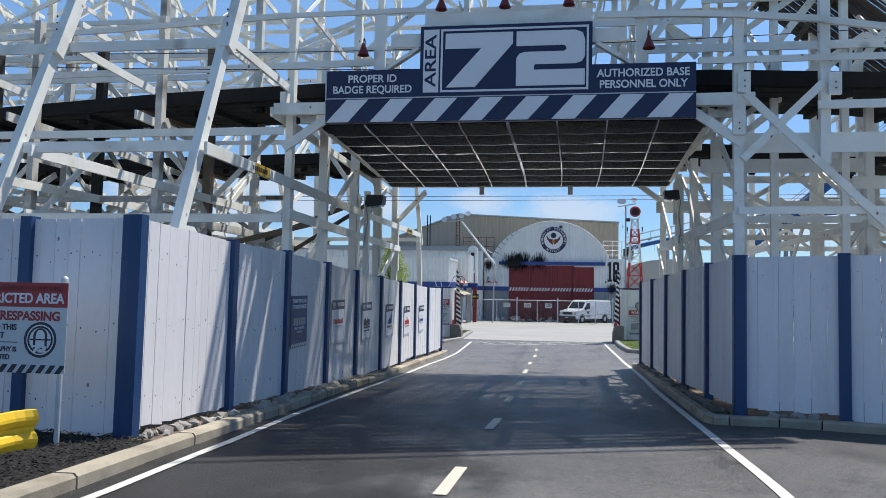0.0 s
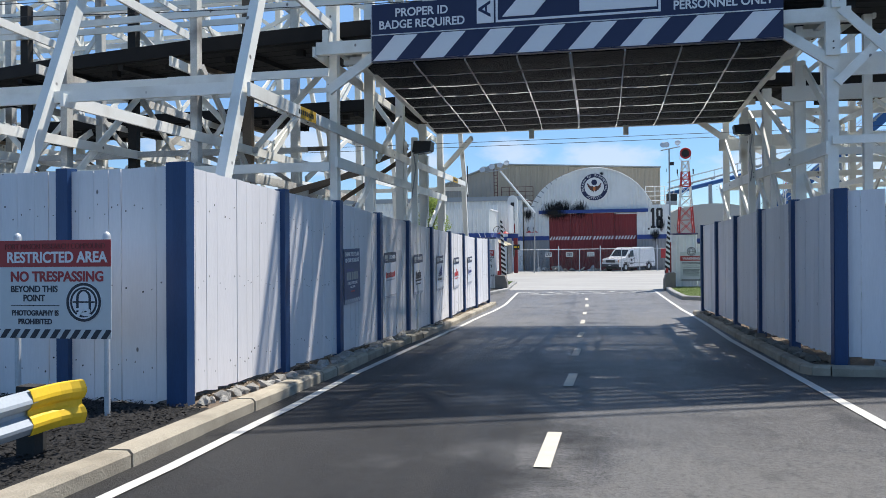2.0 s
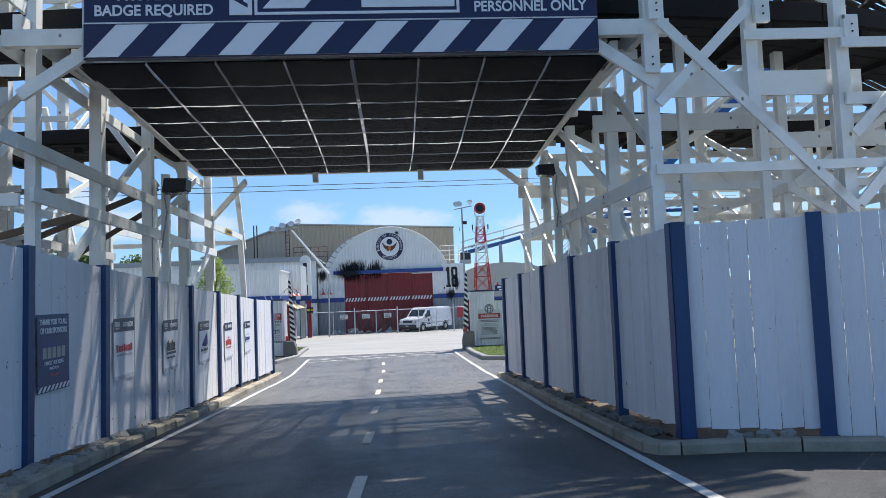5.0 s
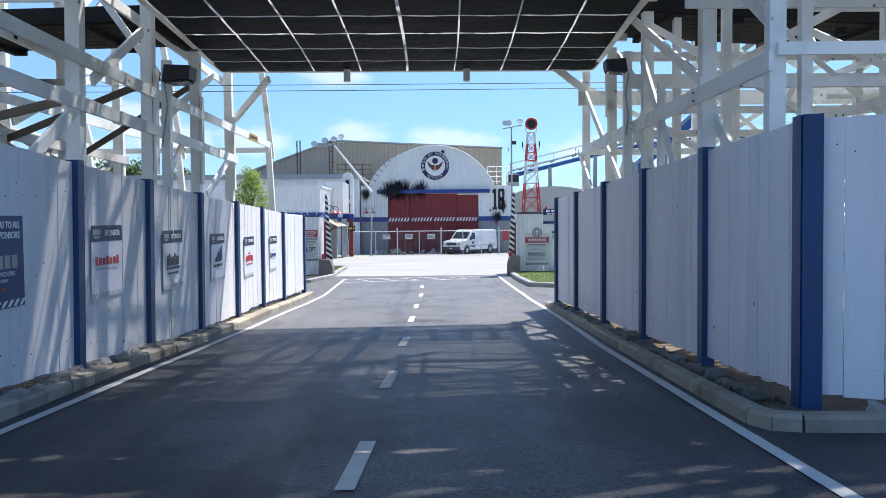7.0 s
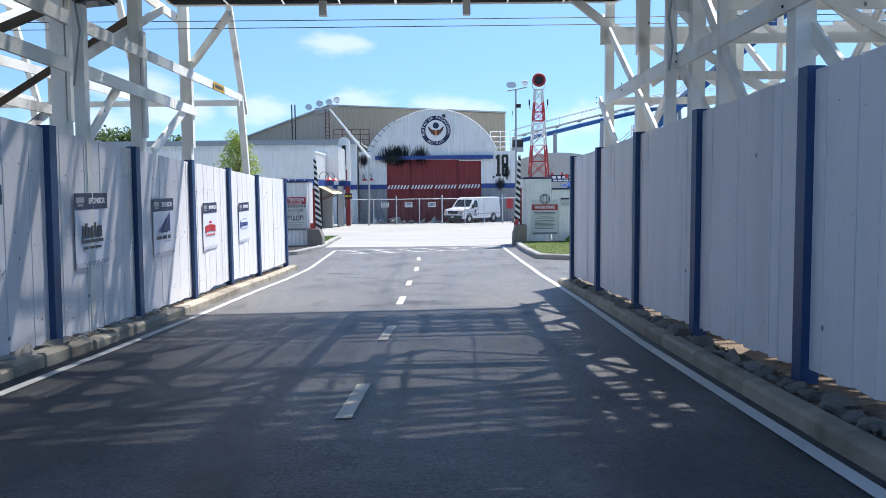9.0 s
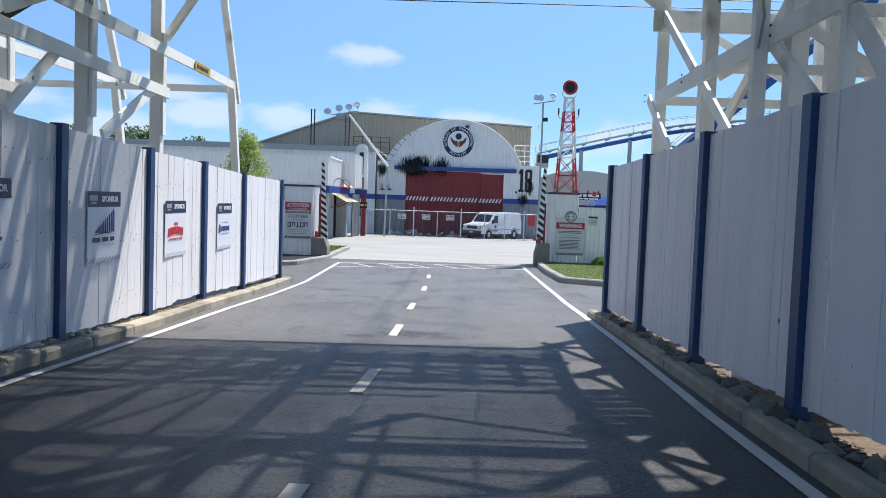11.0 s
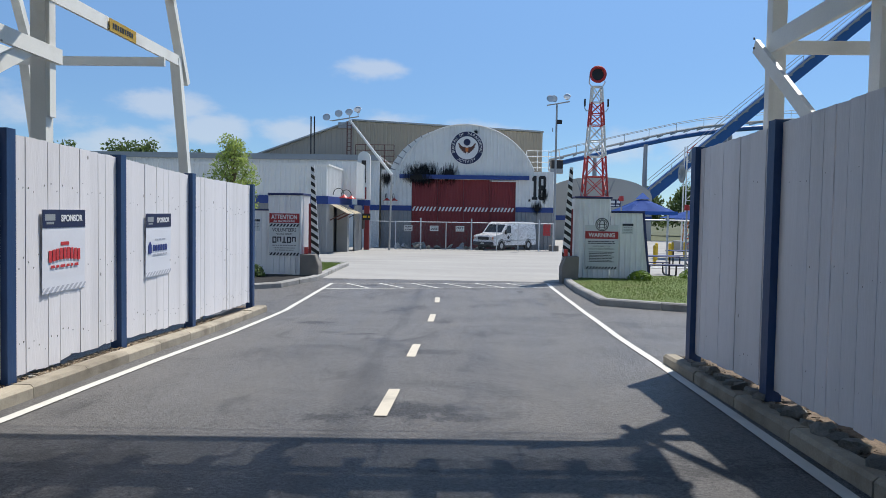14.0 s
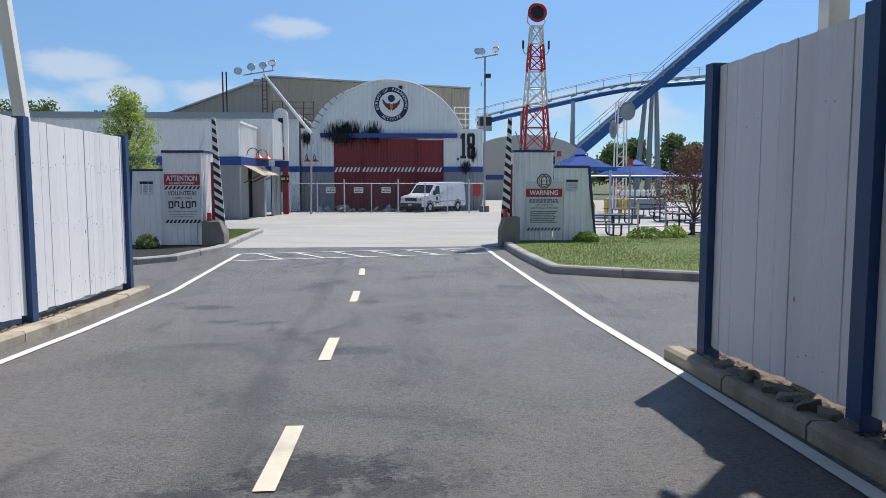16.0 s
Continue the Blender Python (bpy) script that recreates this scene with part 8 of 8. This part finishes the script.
# ---------------------------------------------------------------- chain-link fence, rubble, van
cf = thing("chain_link_fence", "galvanised chain-link fence before the hangar doors", "fence")
FX = [-6.4, -4.5, -2.6, -0.7, 1.2, 3.1, 4.7, 6.25, 7.3]
FY = 71.0
for i, x in enumerate(FX):
    part("post", tube((x, FY, -2.0), (x, FY, 0.22 + (0.25 if i in (2, 4, 7) else 0)), 0.05 if i in (2, 4, 7) else 0.035, n=8), GALV, cf)
for a, b in zip(FX, FX[1:]):
    part("top_rail", tube((a, FY, 0.17), (b, FY, 0.17), 0.03, n=6), GALV, cf)
    bm = bmesh.new()
    bm.faces.new([bm.verts.new(p) for p in ((a, FY, -1.9), (b, FY, -1.9), (b, FY, 0.15), (a, FY, 0.15))])
    part("mesh", bm, CHAINLINK, cf)
for x in (-3.54, -1.59, 0.34):
    nb = part("notice_plate", box(x - 0.32, FY - 0.05, -0.5, x + 0.32, FY - 0.04, -0.1), SIGNPALE, cf, "small pale notice plate")
    for k in range(3):
        bars(nb, x - 0.26, x + 0.26, -0.2 - 0.1 * k, 0.05, FY - 0.05, DARKGREY, 90 + k, t=0.004)

rub = thing("rubble_heap", "heap of broken pale concrete and blocks", "rubble", "rubble heaps")
r5 = random.Random(2)
RUBBLE = mat("broken_pale_concrete", (0.50, 0.48, 0.44), 0.9, vary=0.3, scale=6, fine=40, bump=0.4, stain=(0.12, 0.11, 0.10), per_object=0.8)
RUBBLES = [m.copy() for m in ROCKS]
for m in RUBBLES:
    m.materials[0] = RUBBLE
for k in range(26):
    cx0 = -2.9 if k < 17 else 0.4
    o = new("rubble_piece", r5.choice(RUBBLES))
    o.parent = rub
    sc = r5.uniform(0.12, 0.3)
    xx, yy = cx0 + r5.gauss(0, 0.75), 73.6 + r5.gauss(0, 0.3)
    o.matrix_basis = settled(Matrix.LocRotScale((xx, yy, ground_z(xx, yy) + max(0.1, 0.45 - abs(xx - cx0) * 0.3) * r5.random()), Euler((r5.random(), r5.random(), r5.uniform(0, 6))), (sc * 2.0, sc, sc * 0.45)))


def van():
    """An older full-size panel van seen from its front corner."""
    v = thing("van", "white full-size panel van parked behind the chain-link fence", "van", at=pose(3.92, 74.05, ground_z(4, 74), 0, 0, 49) @ Matrix.Diagonal((0.98, 1.0, 1.07, 1)))
    # x: along the van (front at -x), y: across, z up
    side = [(-2.72, 0.42), (-2.75, 0.62), (-2.7, 1.02), (-2.62, 1.1), (-1.75, 1.22), (-1.62, 1.28), (-0.98, 1.9), (-0.7, 2.04), (2.5, 2.06), (2.68, 1.98), (2.78, 1.3), (2.8, 0.5), (2.7, 0.38)]
    bm = bmesh.new()
    n = len(side)
    rows = []
    for y in (-1.0, -0.94, 0.94, 1.0):
        k = 1.0
        rows.append([bm.verts.new((x, y * (1 - 0.10 * max(0, (z - 1.2))), z + (0.0 if abs(y) > 0.97 else 0.02))) for x, z in side])
    for a, b in zip(rows, rows[1:]):
        for k in range(n):
            j = (k + 1) % n
            bm.faces.new([a[k], a[j], b[j], b[k]])
    bm.faces.new(rows[0][::-1])
    bm.faces.new(rows[-1])
    body = part("body", bm, VANWHITE, v)
    def side_x(z, s):
        return s * (1.0 - 0.10 * max(0, z - 1.2)) * 1.0
    # windscreen
    bm = bmesh.new()
    for w in ((-1.58, 1.335, -0.82), (-1.02, 1.89, -0.76)):
        pass
    bm.faces.new([bm.verts.new(p) for p in ((-1.60, -0.84, 1.335), (-1.60, 0.84, 1.335), (-1.035, 0.78, 1.885), (-1.035, -0.78, 1.885))])
    part("windscreen", bm, GLASS, v)
    for s in (-1, 1):
        bm = bmesh.new()
        f = [(-1.35, 1.27), (-0.55, 1.27), (-0.55, 1.82), (-0.95, 1.82)]
        vs = [bm.verts.new((x, s * (1.0 - 0.10 * max(0, z - 1.2) + 0.006), z)) for x, z in f]
        bm.faces.new(vs)
        dr = part("side_window", bm, GLASS, v)
        part("mirror", box(-1.42, s * 1.02 if s > 0 else -1.2, 1.2, -1.32, s * 1.2 if s > 0 else -1.02, 1.5, 0.02), BLACK, v)
        part("door_seam", box(-0.45, s * 1.001 - 0.004, 0.5, -0.44, s * 1.001 + 0.004, 1.24), BLACK, v)
        part("door_handle", box(-0.66, s * 1.0 - 0.015, 1.08, -0.54, s * 1.0 + 0.015, 1.12), BLACK, v)
        part("side_strip", box(-1.7, s * 1.0 - 0.012, 0.72, 2.6, s * 1.0 + 0.012, 0.78), STEELGREY, v)
        part("door_badge", box(-1.15, s * 1.0 - 0.006, 0.62, -0.62, s * 1.0 + 0.006, 0.7), DARKGREY, v)
        bm = bmesh.new()
        add_revolve(bm, [(0.001, 0), (0.13, 0), (0.13, 0.006), (0.001, 0.006)], 18)
        bm.transform(pose(-0.9, s * 1.0 - (0.003 if s < 0 else 0.003), 0.98, 90))
        part("round_badge", bm, DARKGREY, v)
        for x in (-1.75, 1.75):
            bm = bmesh.new()
            add_revolve(bm, [(0.2, -0.12), (0.34, -0.12), (0.37, -0.08), (0.37, 0.08), (0.34, 0.12), (0.2, 0.12)], 24)
            bm.transform(pose(x, s * 0.9, 0.37, 90))
            w = part("wheel", bm, RUBBER, v)
            bm = bmesh.new()
            add_revolve(bm, [(0.001, -0.1), (0.12, -0.11), (0.21, -0.09), (0.21, 0.09), (0.12, 0.11), (0.001, 0.1)], 20)
            bm.transform(pose(x, s * 0.9, 0.37, 90))
            part("rim", bm, GALV, w)
            bm = bmesh.new()
            add_revolve(bm, [(0.38, -0.02), (0.45, -0.02), (0.45, 0.02), (0.38, 0.02)], 24)
            bm.transform(pose(x, s * 0.985, 0.4, 90))
            part("wheel_arch", bm, BLACK, v)
        part("headlight", box(-2.78, s * 0.72 - 0.17, 0.84, -2.7, s * 0.72 + 0.17, 1.0, 0.015), SIGNPALE, v)
        part("indicator", box(-2.77, s * 0.9 - 0.05, 0.84, -2.69, s * 0.9 + 0.05, 1.0), LOGOORANGE, v)
    g = part("grille", box(-2.78, -0.54, 0.8, -2.7, 0.54, 1.02), DARKGREY, v)
    for k in range(4):
        part("grille_slot", box(-2.785, -0.5, 0.825 + 0.05 * k, -2.775, 0.5, 0.845 + 0.05 * k), BLACK, g)
    part("front_bumper", box(-2.86, -0.98, 0.42, -2.62, 0.98, 0.66, 0.04), DARKGREY, v)
    part("rear_bumper", box(2.7, -0.96, 0.42, 2.9, 0.96, 0.6, 0.03), STEELGREY, v)
    part("number_plate", box(-2.87, -0.16, 0.5, -2.86, 0.16, 0.6), SIGNPALE, v)
    part("chassis", box(-2.4, -0.85, 0.25, 2.5, 0.85, 0.42), BLACK, v)
    part("roof_rack", box(-0.6, -0.8, 2.07, -0.45, 0.8, 2.14), RUSTRED, v)


van()

# ---------------------------------------------------------------- blue steel coaster beyond
def steel_track(name, pts, label, spine=0.45, rails=True):
    t = thing(name, label, "coaster track")
    pts = [Vector(p) for p in pts]
    if len(pts) > 3:
        bm = bmesh.new()
        add_path_tube(bm, pts, spine, 10)
        part("spine", bm, COASTERBLUE, t, smooth=True)
    else:
        for a, b in zip(pts, pts[1:]):
            part("spine", beam(a, b, spine, spine * 1.6), COASTERBLUE, t)
    for o, z, r in ((-0.7, 0.75, 0.09), (0.7, 0.75, 0.09)):
        bm = bmesh.new()
        add_path_tube(bm, [p + Vector((0, o, z)) for p in pts], r, 6)
        part("running_rail", bm, STEELGREY, t)
    for o in (-1.3, 1.3):
        bm = bmesh.new()
        add_path_tube(bm, [p + Vector((0, o, 1.7)) for p in pts], 0.035, 5)
        part("hand_rail", bm, STEELGREY, t)
        bm = bmesh.new()
        add_path_tube(bm, [p + Vector((0, o, 0.7)) for p in pts], 0.05, 5)
        part("walkway", bm, STEELGREY, t)
    for a, b in zip(pts, pts[1:]):
        n = max(1, int((b - a).length / 1.6))
        for k in range(n):
            c = a.lerp(b, k / n)
            part("tie", beam(c + Vector((0, -1.3, 0.55)), c + Vector((0, 1.3, 0.55)), 0.12, 0.16), STEELGREY, t)
            if k % 2 == 0:
                part("stanchion", tube(c + Vector((0, -1.3, 0.55)), c + Vector((0, -1.3, 1.7)), 0.03, n=5), STEELGREY, t)


steel_track("steel_coaster", [(11.5, 110, 6.9), (14.6, 110, 7.7), (17.4, 110, 8.35), (20.4, 110, 9.1), (23.4, 110, 9.8), (26.7, 110, 10.55), (30, 110, 11.15), (34.5, 110, 11.7), (40.5, 110, 12.2), (52, 111, 12.3)],
            "blue steel coaster track curving down behind the hangar", spine=0.3)
steel_track("steel_coaster_lift", [(22.7, 106, 3.2), (41.2, 106, 19.05), (75, 106, 48)], "steep blue steel lift hill with grey walkways", spine=0.85)
for k, (x0, x1, z) in enumerate(((17.0, 16.9, 8.1), (23.0, 23.1, 9.6), (31.0, 32.1, 11.3), (32.5, 32.8, 10.5), (33.9, 33.3, 11.6))):
    c = thing("steel_column", "grey steel coaster support column", "column", "coaster columns")
    part("shaft", tube((x0, 109, -2.1), (x1, 109, z), 0.40, 0.24, 10), COLUMNGREY, c)
    part("base", box(x0 - 0.6, 108.4, -2.2, x0 + 0.6, 109.6, -1.7), BLOCKGREY, c)

shed = thing("arched_shed", "pale grey arched-roof building beyond the gate", "building")
out = [(10.2, -2.1), (22.8, -2.1), (22.8, 3.0)] + [(16.5 + 6.3 * math.cos(a), 3.0 + 2.3 * math.sin(a)) for a in [math.pi * k / 16 for k in range(1, 16)]] + [(10.2, 3.0)]
part("front_wall", prism(out, 104, 104.4), SHEDGREY, shed)
part("vault", prism(out[2:], 104.4, 118), SHEDGREY, shed)
part("band", box(10.2, 103.9, 0.2, 22.8, 104.0, 0.75), BANDBLUE, shed)
part("doorway", box(10.6, 103.9, -2.1, 11.6, 104.0, 0.9), HANGARRED, shed)

# ---------------------------------------------------------------- seating yard beyond the lawn
def umbrella(x, y, half, z_edge, z_top):
    u = thing("umbrella", "large square navy blue sunshade on a post", "umbrella", "sunshades")
    bm = bmesh.new()
    n = 16
    ring0, ring1, ring2 = [], [], []
    for k in range(n):
        a = 2 * math.pi * (k + 0.5) / n
        s = 1 / max(abs(math.cos(a)), abs(math.sin(a)))
        for ring, f, z in ((ring0, 0.14, z_top - 0.05), (ring1, 0.6, z_edge + (z_top - z_edge) * 0.42), (ring2, 1.0, z_edge)):
            ring.append(bm.verts.new((x + math.cos(a) * s * half * f, y + math.sin(a) * s * half * f, z)))
    for a, b in ((ring0, ring1), (ring1, ring2)):
        for k in range(n):
            bm.faces.new([a[k], a[(k + 1) % n], b[(k + 1) % n], b[k]])
    bmesh.ops.solidify(bm, geom=bm.faces[:], thickness=0.02)
    can = part("canopy", bm, UMBRELLABLUE, u)
    bm = bmesh.new()
    bmesh.ops.create_cone(bm, cap_ends=True, segments=4, radius1=half * 0.3, radius2=0.02, depth=0.3)
    bm.transform(pose(x, y, z_top + 0.12, 0, 0, 45))
    part("vent", bm, UMBRELLABLUE, can)
    part("pole", tube((x, y, ground_z(x, y)), (x, y, z_top), 0.06, n=8), STEELGREY, u)
    part("valance", box(x - half, y - half - 0.01, z_edge - 0.16, x + half, y - half, z_edge), UMBRELLABLUE, u)


umbrella(8.85, 50, 1.3, 1.12, 1.72)
umbrella(14.7, 60, 2.1, 0.78, 1.4)
umbrella(18.5, 56, 2.2, 0.62, 1.4)


def picnic_table(x, y, rz):
    t = thing("picnic_table", "dark metal picnic table with attached seats", "table", "picnic tables", at=pose(x, y, ground_z(x, y), 0, 0, rz))
    part("tabletop", box(-0.75, -0.38, 0.72, 0.75, 0.38, 0.76, 0.01), NAVYCAP, t)
    for s in (-1, 1):
        part("seat", box(-0.75, s * 0.72 - 0.13, 0.44, 0.75, s * 0.72 + 0.13, 0.48, 0.01), NAVYCAP, t)
        bm = bmesh.new()
        add_path_tube(bm, [(s * 0.5, -0.72, 0.44), (s * 0.5, -0.7, 0.1), (s * 0.5, -0.5, 0.02), (s * 0.5, 0.5, 0.02), (s * 0.5, 0.7, 0.1), (s * 0.5, 0.72, 0.44)], 0.035, 6)
        part("leg", bm, BLACK, t)
        part("strut", tube((s * 0.5, 0, 0.02), (s * 0.5, 0, 0.72), 0.035, n=6), BLACK, t)


for x, y, rz in ((11.0, 50.6, 10), (14.2, 53.2, 5), (17.5, 53.8, 8), (15.6, 60.5, 5), (20.5, 60.2, 10), (7.6, 42.3, 5), (11.2, 43.2, 15)):
    picnic_table(x, y, rz)
for x, y in ((9.55, 50.2), (11.4, 57.1), (12.2, 57.3), (13.5, 61.4), (14.3, 61.6), (15.1, 63), (13.7, 59.4), (16.1, 64)):
    b = thing("bollard", "yellow painted steel bollard in the yard", "bollard", "bollards")
    g = ground_z(x, y)
    part("shaft", tube((x, y, g - 0.05), (x, y, g + 0.95), 0.08, n=12), YELLOW, b)
    part("cap", tube((x, y, g + 0.95), (x, y, g + 1.0), 0.08, 0.03, 12), YELLOW, b)
yf = thing("yard_fence", "steel post and rail fence round the seating yard", "fence")
for k in range(12):
    x = 7.2 + 1.15 * k
    y = 43.4 + 0.24 * (k * 1.15)
    part("post", tube((x, y, ground_z(x, y)), (x, y, ground_z(x, y) + (2.3 if k % 4 == 1 else 1.1)), 0.04, n=8), GALV, yf)
for z in (0.25, 2.1):
    part("rail", tube((7.2, 43.4, -1.34 + z), (20, 46.5, -1.4 + z), 0.03, n=6), GALV, yf)
for x, y, z in ((9.05, 43.6, 1.15), (7.45, 48, 1.55)):
    bl = thing("beacon", "small red beacon on a thin pole", "beacon", "beacons")
    part("pole", tube((x, y, ground_z(x, y)), (x, y, z), 0.035, n=8), STEELGREY, bl)
    part("lens", tube((x, y, z), (x, y, z + 0.22), 0.11, 0.09, 10), LAMPREDBRIGHT, bl)
mast = thing("dish_mast", "white and red lattice mast with grey dish aerials", "mast")
for sx, sy in ((-1, -1), (1, -1), (1, 1), (-1, 1)):
    part("leg", tube((18.45 + sx * 0.4, 75 + sy * 0.4, -2), (18.45 + sx * 0.33, 75 + sy * 0.33, 6.4), 0.05, n=6), TOWERWHITE, mast)
for k in range(11):
    z = -1.6 + 0.75 * k
    m = TOWERRED if k in (0, 1, 10) else TOWERWHITE
    part("girt", tube((18.05, 74.6, z), (18.85, 74.6, z), 0.03, n=5), m, mast)
    part("brace", tube((18.05, 74.6, z), (18.85, 74.6, z + 0.75), 0.025, n=5), m, mast)
for x, z, a in ((17.6, 4.2, 50), (18.7, 5.6, 20)):
    bm = bmesh.new()
    add_revolve(bm, [(0.05, -0.2), (0.35, -0.15), (0.7, 0.0), (0.72, 0.02), (0.35, -0.1)], 20)
    bm.transform(pose(x, 74.2, z, 90, 0, a))
    part("dish", bm, STEELGREY, mast, smooth=True)
rideg = thing("swing_ride", "far-off ride with red lattice and pale seats", "ride")
for k in range(8):
    part("seat_shell", box(19.1 + 0.44 * k, 78, -1.0, 19.38 + 0.44 * k, 78.3, -0.45, 0.06), TOWERWHITE, rideg)
for k in range(5):
    part("lattice_bar", tube((19.2 + 0.3 * k, 79, -1.3), (19.35 + 0.3 * k, 79, 0.5), 0.04, n=5), LOGOORANGE, rideg)
part("platform", box(18.7, 77.6, -2.1, 23.2, 80, -1.2), GREYCLAD, rideg)

ps = thing("ride_sign", "dark blue ride sign with pale lettering bars", "sign")
part("panel", box(9.2, 65, 1.45, 11.1, 65.08, 1.95), NAVY, ps)
part("post", tube((10.1, 65.1, ground_z(10, 65)), (10.1, 65.1, 1.5), 0.06, n=8), STEELGREY, ps)
bars(ps, 9.4, 10.95, 1.78, 0.18, 65, SIGNWHITE, 4, t=0.01)
bars(ps, 9.5, 10.9, 1.55, 0.1, 65, SIGNWHITE, 5, t=0.01)
for k in range(3):
    part("finial", prism([(9.3 + 0.75 * k, 1.95), (9.55 + 0.75 * k, 1.95), (9.42 + 0.75 * k, 2.2)], 65, 65.06), LOGORED, ps)
